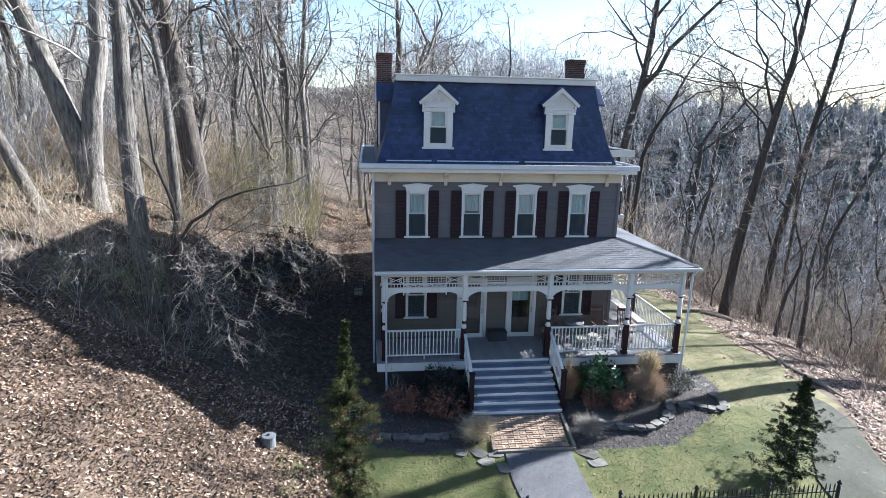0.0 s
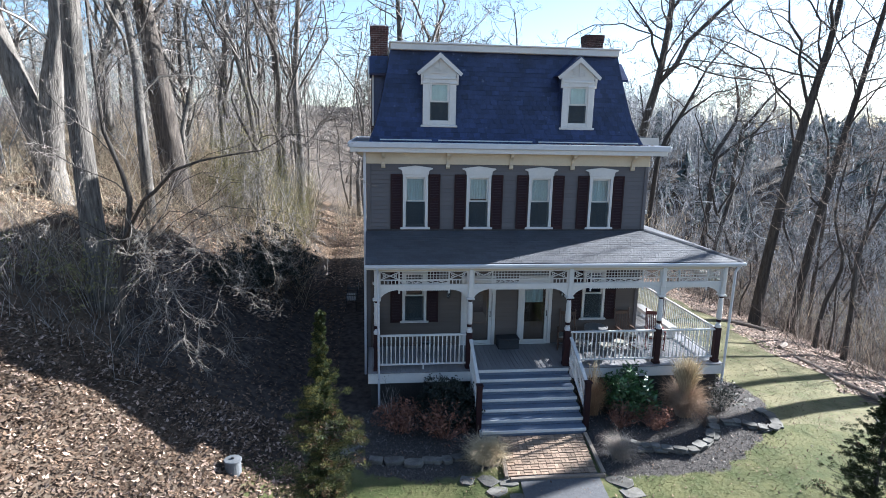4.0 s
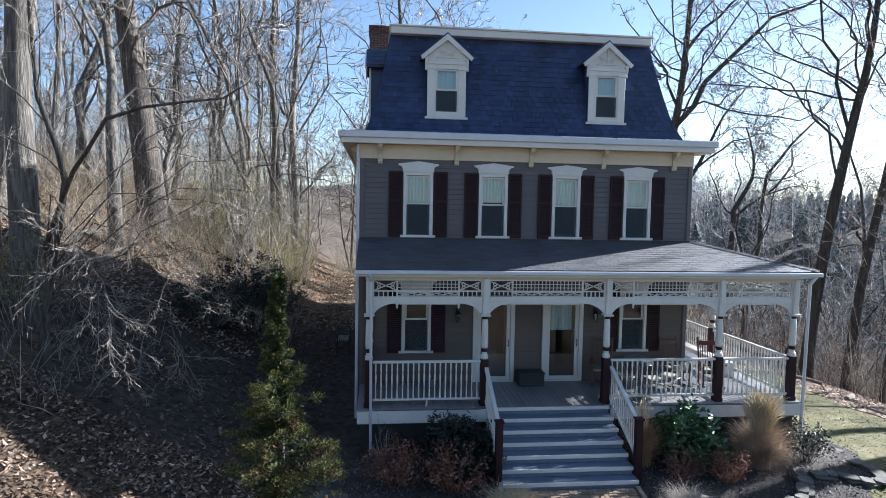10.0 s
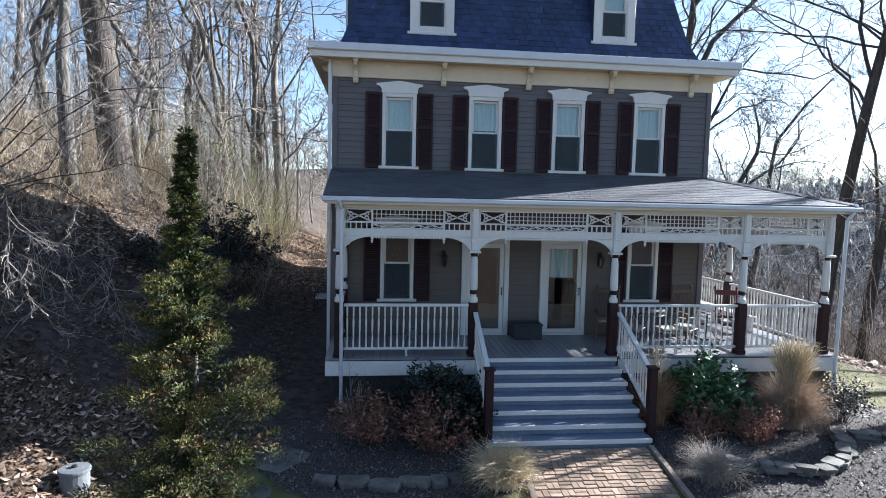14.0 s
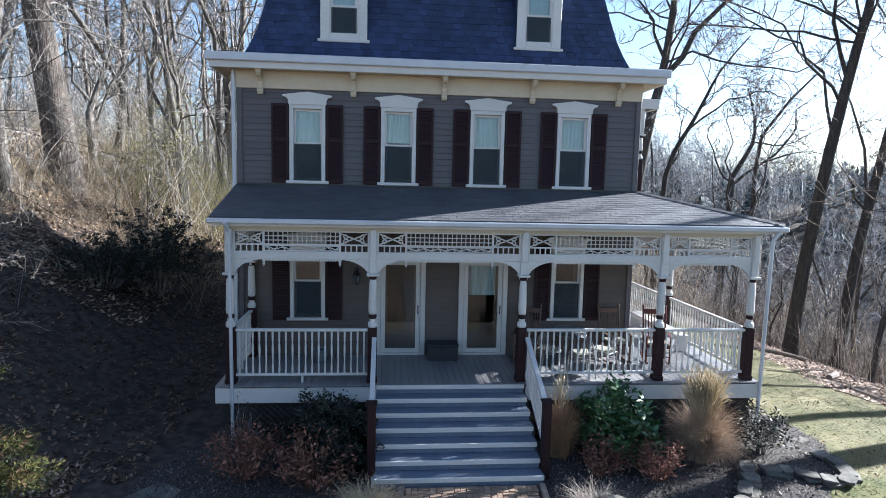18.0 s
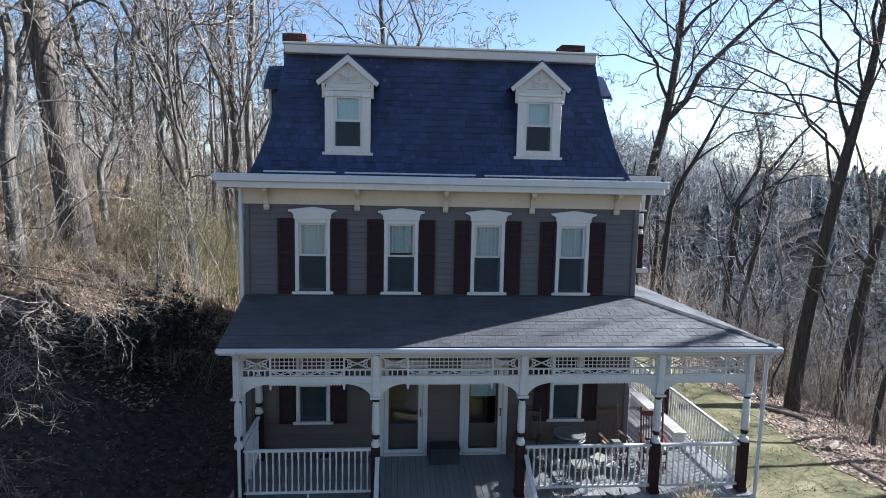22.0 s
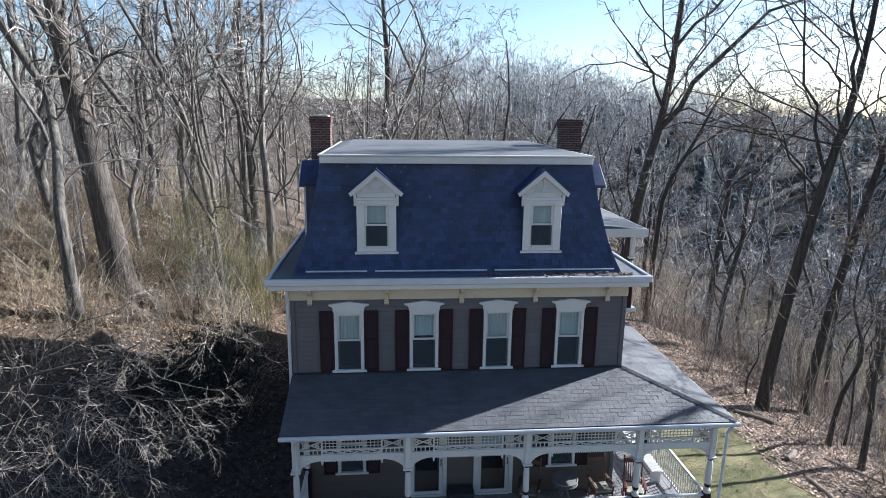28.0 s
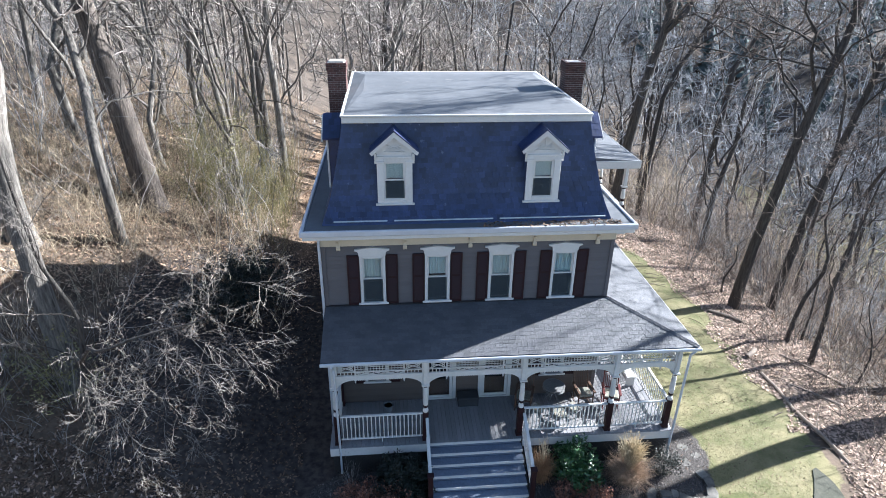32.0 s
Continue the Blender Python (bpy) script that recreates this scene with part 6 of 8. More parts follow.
SAPS = [sapling("shrub", 5 + k % 3, 3.2 + 0.9 * k, rng, "leafless tangled undergrowth shrub", (TWIG, TWIG_FAR, BRUSH)[k % 3]) for k in range(6)]


def shrub_ok(x, y):
    if -3.6 < x < 18.4 and y < 13:
        return False
    if x > 0 and y < -1 + 0.4 * (x - 16):
        return False
    if -4.4 < x + 0.05 * y < -1.2 and y < 36:
        return False
    if x < 0 and y < 4.5 - 0.15 * (x + 12) and x > -9.5:
        return False
    if x < 0 and y < -2:
        return False
    return True


spots = []
tries = 0
while len(spots) < 115 and tries < 9000:
    tries += 1
    if tries % 5 < 2:
        x, y = rng.uniform(-22, -3), rng.uniform(-2, 30)
    elif tries % 5 < 4:
        x, y = rng.uniform(18, 42), rng.uniform(-4, 42)
    else:
        x, y = rng.uniform(-34, 40), rng.uniform(12, 50)
    if not shrub_ok(x, y) or min(((x - a) ** 2 + (y - c) ** 2 for a, c in spots), default=99) < 2.2:
        continue
    spots.append((x, y))
for i, (x, y) in enumerate(spots):
    s = min(1.1, 0.6 + 0.05 * max(0, x - 19)) if x > 17 and y < 14 else 1.0
    m = pose(x, y, gz(x, y), rng.normal(0, 5), rng.normal(0, 5), rng.uniform(0, 360))
    made = SAPS[i] if i < 6 else copy_thing(SAPS[i % 6], m)
    made.matrix_basis = m @ Matrix.Diagonal((s, s, s, 1))


def scatter(n, rects, keep=None):
    """n points spread over some rectangles x0, x1, y0, y1, by their area."""
    a = np.array([(r[1] - r[0]) * (r[3] - r[2]) for r in rects], float)
    k = rng.choice(len(rects), n, p=a / a.sum())
    r = np.array(rects)[k]
    x = r[:, 0] + (r[:, 1] - r[:, 0]) * rng.random(n)
    y = r[:, 2] + (r[:, 3] - r[:, 2]) * rng.random(n)
    if keep is not None:
        ok = keep(x, y)
        x, y = x[ok], y[ok]
    return x, y


def brush(name, n, rects, h, label, material, keep=None, twigs=3, lean=0.25, r=0.006):
    x, y = scatter(n, rects, keep)
    n = len(x)
    clump = 0.55 + 0.45 * np.sin(0.9 * x + 1.3) * np.sin(0.8 * y)
    z, hh = ground_z(x, y), rng.uniform(h[0], h[1], n) * (0.45 + 0.75 * clump)
    P = np.empty((n, 3, 3))
    dx, dy = rng.normal(0, lean, n) * hh, rng.normal(0, lean, n) * hh
    for k, f in enumerate((0, 0.55, 1.0)):
        P[:, k] = np.stack([x + dx * f ** 1.4, y + dy * f ** 1.4, z - 0.05 + hh * f], 1)
    R = np.full((n, 1), r) * np.array([1.2, 0.9, 0.5])[None]
    ps = [tubes(P, R, 3)]
    if twigs:
        A, AR = sprout(P, R, rng, twigs, 2, (0.25, 0.6), (25, 65), 0.1, 0.2, 0.2, 0.7, r * 0.6)
        ps.append(tubes(A, AR, 3))
    return solo(name, quick_mesh(name, *merge(ps), material), None, label, "brush", kind="stuff")


def off_path(x, y):
    return np.abs(x + 2.6 + 0.06 * y) > 0.65


brush("brush", 6800, [(-18, -3.0, 5.5, 26), (-24, -9, -1, 14)], (0.5, 2.0), "tan dry brush and brambles on the bank", BRUSH, off_path, 3, 0.5)
brush("brush", 2600, [(17.5, 34, -3, 34)], (0.7, 2.2), "grey-brown brambles on the wooded slope", BRAMBLE, lambda x, y: x - 18 > -0.02 * (y - 8) ** 2 * 0.2, 4, 0.6, 0.009)
brush("brush", 1500, [(-9, 16, 16, 38)], (0.8, 2.4), "tan brush behind the house", BRUSH, off_path)
brush("brush", 700, [(-9.2, -4.2, 11, 18)], (1.4, 4.6), "tall olive-tan cane thicket above the bank", OLIVE_LEAF, off_path, 4, 0.3, 0.006)
brush("saplings", 1700, [(20, 60, -12, 48)], (2.5, 7.0), "grey-brown leafless saplings crowding the slope", BRAMBLE, lambda x, y: x > 19.5 - 0.01 * (y - 8) ** 2 + np.where(y < 0, -0.4 * y, 0), 6, 0.4, 0.013)
brush("saplings", 520, [(-30, -4, 7, 42)], (2.0, 6.0), "grey-brown leafless saplings on the hillside", TWIG_HILL, off_path, 6, 0.4, 0.014)
brush("brush", 300, [(-13, -6.5, -4.0, 1.5)], (0.6, 1.5), "brambles in the shade of the bank", TWIG, None, 5, 0.6)


def leaves(name, n, rects, size, material, label, keep=None, lift=0.02):
    x, y = scatter(n, rects, keep)
    n = len(x)
    z = ground_z(x, y) + lift
    a = rng.uniform(0, 6.28, n)
    s = rng.uniform(size[0], size[1], n)
    u = np.stack([np.cos(a), np.sin(a), rng.normal(0, 0.35, n)], 1) * s[:, None]
    w = np.stack([-np.sin(a), np.cos(a), rng.normal(0, 0.35, n)], 1) * (s * rng.uniform(0.4, 0.7, n))[:, None]
    c = np.stack([x, y, z], 1)
    V = np.stack([c - u, c + w, c + u, c - w], 1)
    V[:, 0, 2] += rng.uniform(0, 0.04, n)
    V[:, 2, 2] += rng.uniform(0, 0.04, n)
    F = np.arange(n * 4).reshape(n, 4)
    return solo(name, quick_mesh(name, V.reshape(-1, 3), F, material), None, label, "leaves", kind="stuff")


leaves("fallen_leaves", 52000, [(-15, -2.2, -12, -3.0)], (0.025, 0.065), LEAF_LITTER, "dry brown fallen leaves on the front bank", lambda x, y: x < -3.0 + 0.25 * (y + 7) * -1 + 1.0)
leaves("fallen_leaves", 9000, [(-15, -2.2, -12, -3.0)], (0.03, 0.07), PALE_LITTER, "pale fallen leaves among the brown ones on the front bank", lambda x, y: x < -3.0 + 0.25 * (y + 7) * -1 + 1.0, 0.035)
leaves("fallen_leaves", 5000, [(-4.6, -1.1, 8.5, 30)], (0.03, 0.07), PATH_LEAF, "tan leaves trodden into the uphill path")
# leaves are thinned out over the bank's painted shade
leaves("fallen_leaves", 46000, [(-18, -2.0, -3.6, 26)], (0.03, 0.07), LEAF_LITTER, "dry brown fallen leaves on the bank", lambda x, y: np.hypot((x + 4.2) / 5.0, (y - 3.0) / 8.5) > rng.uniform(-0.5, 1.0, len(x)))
leaves("fallen_leaves", 38000, [(14.2, 22.5, -9, 24), (10.5, 16, 16, 26)], (0.04, 0.09), PALE_LITTER, "pale fallen leaves along the lawn's edge", lambda x, y: x > np.where(y < -0.6, np.interp(y, [-10, -6.4, -4.2, -1.3], [14.4, 14.7, 15.6, 17.0]), lawn_edge(y) - 0.3 + 0.3 * np.sin(y)))
leaves("fallen_leaves", 24000, [(-20, -4.5, 3, 30)], (0.05, 0.1), PATH_LEAF, "tan fallen leaves among the brush on the hillside", off_path)
leaves("fallen_leaves", 16000, [(21.5, 36, -4, 32)], (0.045, 0.1), LEAF_LITTER, "brown fallen leaves down the wooded slope")
leaves("fallen_leaves", 3200, [(-2.5, 16, -9, -4), (10.2, 15, -4, 16)], (0.018, 0.04), LEAF_LITTER, "a few dry leaves strewn on the lawn")
leaves("fallen_leaves", 600, [(-1.6, 2.0, -5.2, -2.3), (5.2, 11, -5.3, -2.2)], (0.012, 0.028), LEAF_LITTER, "dry leaves caught in the mulch beds")

leaves("mulch_chips", 15000, [(-1.9, 2.5, -5.4, -2.2), (5.0, 12.2, -6.0, 1.5)], (0.01, 0.032), MULCH, "shredded grey-brown bark mulch in the beds", lambda x, y: np.where(x < 4, np.hypot((x - 0.6) / 2.6, (y + 3.7) / 1.9) < 1.0, (x < bed_edge(y)) & ((y < -2.1) | (x > 10.2))))


def lawn_blades(n, rects, material, label):
    def on_lawn(x, y):
        front = (x + 0.25 * (y + 7) > -3.2) & (x < lawn_edge(y)) & (y < -4.2)
        bed = ((x > bed_edge(y)) | (x < 4.95) | (y < -5.95)) & (np.hypot((x - 0.6) / 2.7, (y + 3.7) / 2.0) > 1.02)
        side = (x > 10.3) & (x < lawn_edge(y))
        walk_free = ~((x > 2.5) & (x < 4.95))
        return (front | side) & bed & (walk_free | (y > 0)) & (x < np.interp(y, [-12, -10.5, -6.9, -4.8, -1.5, -0.6, -0.4], [11.1, 11.2, 11.8, 13.5, 15.9, 16.5, 30]))
    x, y = scatter(n, rects, on_lawn)
    n = len(x)
    z = ground_z(x, y)
    a = rng.uniform(0, 6.28, n)
    h = rng.uniform(0.008, 0.02, n)
    w = 0.013
    lean = rng.normal(0, 0.05, (n, 2))
    V = np.stack([np.stack([x - w * np.cos(a), y - w * np.sin(a), z], 1), np.stack([x + w * np.cos(a), y + w * np.sin(a), z], 1), np.stack([x + lean[:, 0], y + lean[:, 1], z + h], 1)], 1)
    return solo("grass", quick_mesh("grass", V.reshape(-1, 3), np.arange(3 * n).reshape(n, 3), material), None, label, "grass", kind="stuff")


lawn_blades(90000, [(-3.6, 17.5, -12, -3.6)], GRASS_LUSH, "short green lawn grass before the house")
lawn_blades(80000, [(10.2, 18.2, -3.6, 18)], GRASS, "short patchy straw-green winter lawn grass")

# ---- the drooping tree on the bank ----
rng = np.random.default_rng(5)
b = on_ground(-7.5, -2.4)
DROOP = []
for k, e in enumerate(((-4.5, -3.0, 2.7), (-5.3, -3.8, 2.3), (-3.6, -3.2, 3.3), (-2.8, -2.7, 4.1), (-2.0, -2.7, 5.3), (-2.4, -3.4, 6.0), (-1.7, -2.7, 7.3), (-2.8, -2.6, 8.3), (-4.2, -4.4, 4.4), (-5.0, -5.2, 3.4), (-3.4, -3.6, 5.2), (-4.0, -2.9, 6.6), (-6.0, -4.8, 5.2), (-9.6, -4.0, 5.0), (-10.4, -3.3, 4.2))):
    r0 = np.array([-7.5, -2.4, 3.3 + 0.14 * k % 2.2])
    d = np.array(e) - r0
    DROOP.append(((tuple(r0), tuple(r0 + 0.35 * d + (0, 0, 0.9)), tuple(r0 + 0.7 * d + (0, 0, 0.85)), e), 0.016))
ARCH = (((-7.5, -2.4, 4.9), (-6.2, -3.9, 6.3), (-4.97, -4.9, 7.2), (-3.9, -5.0, 7.6), (-2.9, -5.0, 7.95)), 0.06)
bare_tree("tree", rng, [b, (-7.55, -2.4, 3.4), (-7.3, -2.4, 5.0), (-7.05, -2.45, 6.2), (-7.2, -2.5, 7.1), (-7.6, -2.6, 8.6), (-7.5, -2.7, 11), (-7.9, -2.8, 13)], 0.095, 7, 4, (0.3, 0.5), up=0.1, t0=0.35, bark=BARK, twig=TWIG_PALE, extra=DROOP, lone=ARCH, droop=0.1, wig=0.17, fine_r=0.5, m2=11, m3=6, m4=3, K0=10,
          label="slender leafless tree with pale drooping branches on the shaded bank")


def vine_thicket(x, y, r, h, n, material, label, cat="shrub", name="thicket", leaf=(0.03, 0.06), stems=60):
    """Stems in a mound with many small leaves."""
    t = thing(name, label, cat, at=(x, y, gz(x, y)))
    P = np.zeros((stems, 5, 3))
    a = rng.uniform(0, 6.28, stems)
    reach = r * np.sqrt(rng.random(stems))
    top = h * (1.05 - 0.6 * (reach / r) ** 2) * rng.uniform(0.6, 1.05, stems)
    for k in range(5):
        f = k / 4
        P[:, k] = np.stack([np.cos(a) * reach * (0.25 + 0.75 * f), np.sin(a) * reach * (0.25 + 0.75 * f), top * f ** 0.9 - 0.06 * (k == 0)], 1) + rng.normal(0, 0.03, (stems, 3)) * f
    R = 0.008 * np.linspace(1.2, 0.4, 5)[None] * np.ones((stems, 1))
    A, AR = sprout(P, R, rng, 4, 3, (0.25, 0.5), (25, 70), 0.1, 0.2, 0.2, 0.6, 0.003)
    part("stem_clump", quick_mesh("stem_clump", *merge([tubes(P, R, 3), tubes(A, AR, 3)]), DRY_FLOWER if material is DRY_FLOWER else TWIG), None, t)
    i = rng.integers(0, len(A), n)
    c = A[i, rng.integers(1, 3, n)] + rng.normal(0, 0.05, (n, 3))
    c[:, 2] = np.maximum(c[:, 2], 0.02)
    d = rng.normal(size=(n, 3))
    d[:, 2] = np.abs(d[:, 2]) * 0.6
    d /= np.linalg.norm(d, axis=1, keepdims=True)
    q = np.cross(d, rng.normal(size=(n, 3)))
    q /= np.linalg.norm(q, axis=1, keepdims=True)
    nrm = np.cross(d, q)
    s = rng.uniform(leaf[0], leaf[1], n)[:, None]
    V = np.stack([c, c + d * s + q * s * 0.42 + nrm * s * 0.12, c + 2 * d * s, c + d * s - q * s * 0.42 + nrm * s * 0.12], 1).reshape(-1, 3)
    F = np.arange(4 * n).reshape(n, 4)
    F = np.concatenate([F[:, [0, 1, 2]], F[:, [0, 2, 3]]])
    part("foliage", quick_mesh("foliage", V, F, material), None, t)
    return t


vine_thicket(-8.5, -1.5, 1.2, 2.6, 1100, OLIVE_LEAF, "olive-green vine thicket at a tree's foot", stems=36)
vine_thicket(-10.2, -2.2, 1.3, 1.6, 700, OLIVE_LEAF, "olive-green vine thicket on the shaded bank", stems=32)
vine_thicket(-7.1, 13.0, 1.5, 7.2, 4200, OLIVE_LEAF, "tall olive-green vine tangle climbing a dead tree", stems=110)
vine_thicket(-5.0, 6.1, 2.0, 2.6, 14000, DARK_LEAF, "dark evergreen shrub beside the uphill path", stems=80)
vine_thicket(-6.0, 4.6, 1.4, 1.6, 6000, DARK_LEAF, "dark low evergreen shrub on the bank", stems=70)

# ---- conifers in the yard ----


def conifer(x, y, top, spread, rng, label, tip, dead=0.1, boughs=150, prof=(0.8, 0.95, 1.0, 0.96, 0.82, 0.54, 0.28, 0.06), puff=1.0):
    """An irregular young evergreen: trunk, rising boughs, each hung with clumps of small scaly leaves."""
    z0 = gz(x, y)
    H = top - z0
    t = thing("spruce", label, "conifer", at=(x, y, z0))
    P = smooth_line([(0, 0, -0.1), (0.05, 0.02, 0.5 * H), (0, 0, H)], 8)[None]
    part("trunk", quick_mesh("trunk", *tubes(P, (0.075 * np.linspace(1, 0.08, 8))[None], 7), BARK, True), None, t)
    m = boughs
    f = 0.05 + 0.94 * ((np.arange(m) + rng.random(m)) / m) ** 0.95
    az = (np.arange(m) * 2.4 + rng.normal(0, 0.5, m)) % 6.283
    lump = 0.8 + 0.46 * np.sin(2 * az + 8 * f) * np.sin(9 * f + 1) + rng.normal(0, 0.13, m)
    L = spread * np.interp(f, [0, 0.1, 0.32, 0.48, 0.6, 0.7, 0.8, 1.0], prof) * np.clip(lump, 0.35, 1.35)
    K = 5
    B = np.zeros((m, K, 3))
    for k in range(K):
        g = k / (K - 1)
        B[:, k] = np.stack([np.cos(az) * L * g, np.sin(az) * L * g, f * H + L * (0.04 * g + 0.2 * g * g - 0.08) + 0.04 * rng.normal(size=m) * g], 1)
    part("bough_frame", quick_mesh("bough_frame", *tubes(B, 0.013 * np.linspace(1, 0.3, K)[None] * np.ones((m, 1)), 3), BARK), None, t)

    def clumps(per, lo, hi, rad):
        g = rng.uniform(lo, hi, (m, per))
        i = np.minimum((g * (K - 1)).astype(int), K - 2)
        w = (g * (K - 1) - i)[..., None]
        b = np.arange(m)[:, None]
        c = B[b, i] * (1 - w) + B[b, i + 1] * w
        side = np.stack([-np.sin(az), np.cos(az), 0 * az], 1)[:, None] * (rng.normal(0, 0.16, (m, per)) * (0.25 + g) * L[:, None])[..., None]
        c = c + side + rng.normal(0, 0.02, c.shape)
        return c.reshape(-1, 3), (rad * (0.24 + 0.76 * np.repeat(np.clip(L / spread, 0, 1), per)) * rng.uniform(0.7, 1.3, m * per))

    def fronds(name, material, c, r, n, size, rise, low, wide):
        q = rng.normal(size=(len(c), n, 3))
        q /= np.linalg.norm(q, axis=2, keepdims=True)
        q[..., 2] = np.where(q[..., 2] < low, -q[..., 2], q[..., 2])
        base = c[:, None] + q * (r[:, None] * rng.uniform(0.3, 1.0, (len(c), n)))[..., None] * np.array([1, 1, 0.7])
        out = c[:, None] * np.array([1, 1, 0]) / (np.linalg.norm(c[:, None, :2], axis=2, keepdims=True) + 0.05)
        v = q + 0.7 * out + np.array([0, 0, rise])
        v /= np.linalg.norm(v, axis=2, keepdims=True)
        s = rng.uniform(size * 0.6, size * 1.3, (len(c), n, 1))
        w = np.cross(v, rng.normal(size=v.shape))
        w /= np.linalg.norm(w, axis=2, keepdims=True) + 1e-6
        V = np.stack([base - w * s * wide, base + w * s * wide, base + v * s], 2).reshape(-1, 3)
        part(name, quick_mesh(name, V, np.arange(len(V)).reshape(-1, 3), material), None, t)

    c, r = clumps(4 if puff == 1.0 else 8, 0.5 * puff if puff == 1.0 else 0.22, 1.02, 0.125 * puff)
    fronds("inner_foliage", FIR_OLD, c, r, 80, 0.03, 0.2, -2, 0.2)
    fronds("tip_foliage", tip, c, r * 1.12, 74, 0.025, 0.4, -0.15, 0.22)
    c, r = clumps(4, 0.05, 0.6, 0.14 * puff)
    fronds("core_foliage", FIR_OLD, c, r, 36, 0.055, 0.1, -2, 0.25)
    c, r = clumps(3, 0.1, 0.85, 0.14)
    pick = (rng.random(len(c)) < dead) & (c[:, 2] < 0.66 * H)
    fronds("dead_foliage", FIR_DEAD, c[pick], r[pick], 40, 0.05, -0.2, -2, 0.25)
    return t


rng = np.random.default_rng(11)
conifer(-1.78, -8.15, 5.0, 0.8, rng, "young spruce with yellow-green tips and browned inner boughs on the lawn", FIR_NEW, 0.55, 150, (0.6, 0.72, 0.85, 1.0, 0.85, 0.52, 0.24, 0.03))
conifer(10.7, -7.4, 2.75, 1.45, rng, "dark young spruce standing on the lawn", FIR_OLD, 0.05, 76, (0.82, 0.92, 0.95, 0.8, 0.58, 0.42, 0.26, 0.05), 0.8)

# ---- garden beds ----


def grass_clump(x, y, h, r, n, material, label, plume=0.0, droop=1.0):
    """A tussock of thin arching blades, with seed plumes where it bears them."""
    t = thing("ornamental_grass", label, "ornamental grass", "ornamental grasses by the porch", at=(x, y, gz(x, y)))
    K = 5
    P = np.zeros((n, K, 3))
    a = rng.uniform(0, 6.28, n)
    reach = r * rng.uniform(0.1, 1.0, n) ** 0.8
    hh = h * rng.uniform(0.5, 1.0, n)
    sag = droop * rng.uniform(0.3, 1.25, n) * (0.35 + 0.65 * reach / r)
    b0 = rng.normal(0, 0.08, (n, 2))
    curl = rng.normal(0, 0.5, n)
    for k in range(K):
        f = k / (K - 1)
        an = a + curl * f * f
        P[:, k] = np.stack([b0[:, 0] + np.cos(an) * reach * f ** 1.5, b0[:, 1] + np.sin(an) * reach * f ** 1.5, hh * (1.45 * f - 0.95 * sag * f ** 2.2) - 0.03 * (k == 0)], 1) + rng.normal(0, 0.022 * f, (n, 3))
    P[:, 1:, 2] = np.maximum(P[:, 1:, 2], 0.03)
    part("blade_tuft", quick_mesh("blade_tuft", *tubes(P, 0.0032 * np.array([1.0, 1.0, 0.9, 0.7, 0.25])[None] * rng.uniform(0.7, 1.2, (n, 1)), 3), material), None, t)
    if plume:
        m = int(plume)
        P = np.zeros((m, 5, 3))
        a = rng.uniform(0, 6.28, m)
        spr, hgt = rng.uniform(0.1, 0.9, m), rng.uniform(0.8, 1.12, m)
        for k, f in enumerate((0.45, 0.75, 0.95, 1.1, 1.2)):
            P[:, k] = np.stack([np.cos(a) * r * 0.52 * f ** 2 * spr, np.sin(a) * r * 0.52 * f ** 2 * spr, 1.35 * h * min(f, 1.05 + 0.3 * (f - 1.05)) * hgt], 1) + rng.normal(0, 0.025, (m, 3))
        part("plume_tuft", quick_mesh("plume_tuft", *tubes(P, np.array([0.002, 0.004, 0.008, 0.006, 0.002])[None] * np.ones((m, 1)), 4), STRAW), None, t, "pale feathery seed plumes")
    return t


grass_clump(2.05, -4.95, 0.7, 0.72, 1900, STRAW, "mounded straw-coloured ornamental grass beside the brick walk", 0, 1.35)
grass_clump(5.57, -5.05, 0.66, 0.66, 800, GREY_STRAW, "greyed straw ornamental grass beside the brick walk", 0, 1.35)
grass_clump(8.35, -3.05, 1.12, 0.84, 3000, RUST_GRASS, "tall tan ornamental grass with pale plumes by the porch", 380, 1.25)
grass_clump(5.62, -2.75, 1.05, 0.5, 1300, ORANGE_GRASS, "drooping russet ornamental grass beside the newel post", 30, 0.9)
vine_thicket(6.7, -2.8, 0.85, 1.35, 2600, GREEN_LEAF, "glossy broad-leaved evergreen shrub under the porch rail", "shrub", "laurel", (0.06, 0.1), 60)
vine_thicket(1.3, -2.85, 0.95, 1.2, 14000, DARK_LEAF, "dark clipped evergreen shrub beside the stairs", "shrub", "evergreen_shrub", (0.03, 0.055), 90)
vine_thicket(-0.15, -3.35, 0.78, 0.95, 900, DRY_FLOWER, "withered russet hydrangea bush in the bed", "shrub", "dry_bush", (0.025, 0.06), 50)
vine_thicket(1.1, -3.75, 0.8, 1.0, 950, DRY_FLOWER, "withered russet hydrangea bush in the bed", "shrub", "dry_bush", (0.025, 0.06), 50)
vine_thicket(7.15, -3.75, 0.62, 0.8, 480, DRY_FLOWER, "withered russet bush behind the stone edging", "shrub", "dry_bush", (0.025, 0.05), 50)
vine_thicket(6.2, -3.6, 0.5, 0.7, 380, DRY_FLOWER, "withered russet bush behind the stone edging", "shrub", "dry_bush", (0.025, 0.05), 40)
vine_thicket(9.75, -2.75, 0.55, 0.95, 1500, DARK_LEAF, "sparse dark-leaved shrub at the porch corner", "shrub", "evergreen_shrub", (0.025, 0.045), 45)
vine_thicket(-0.35, -2.55, 0.45, 1.25, 120, DARK_LEAF, "thin upright bare shrub before the porch skirt", "shrub", "bare_shrub", (0.02, 0.03), 22)

# ---- stones, bricks and yard things ----
STONES = []
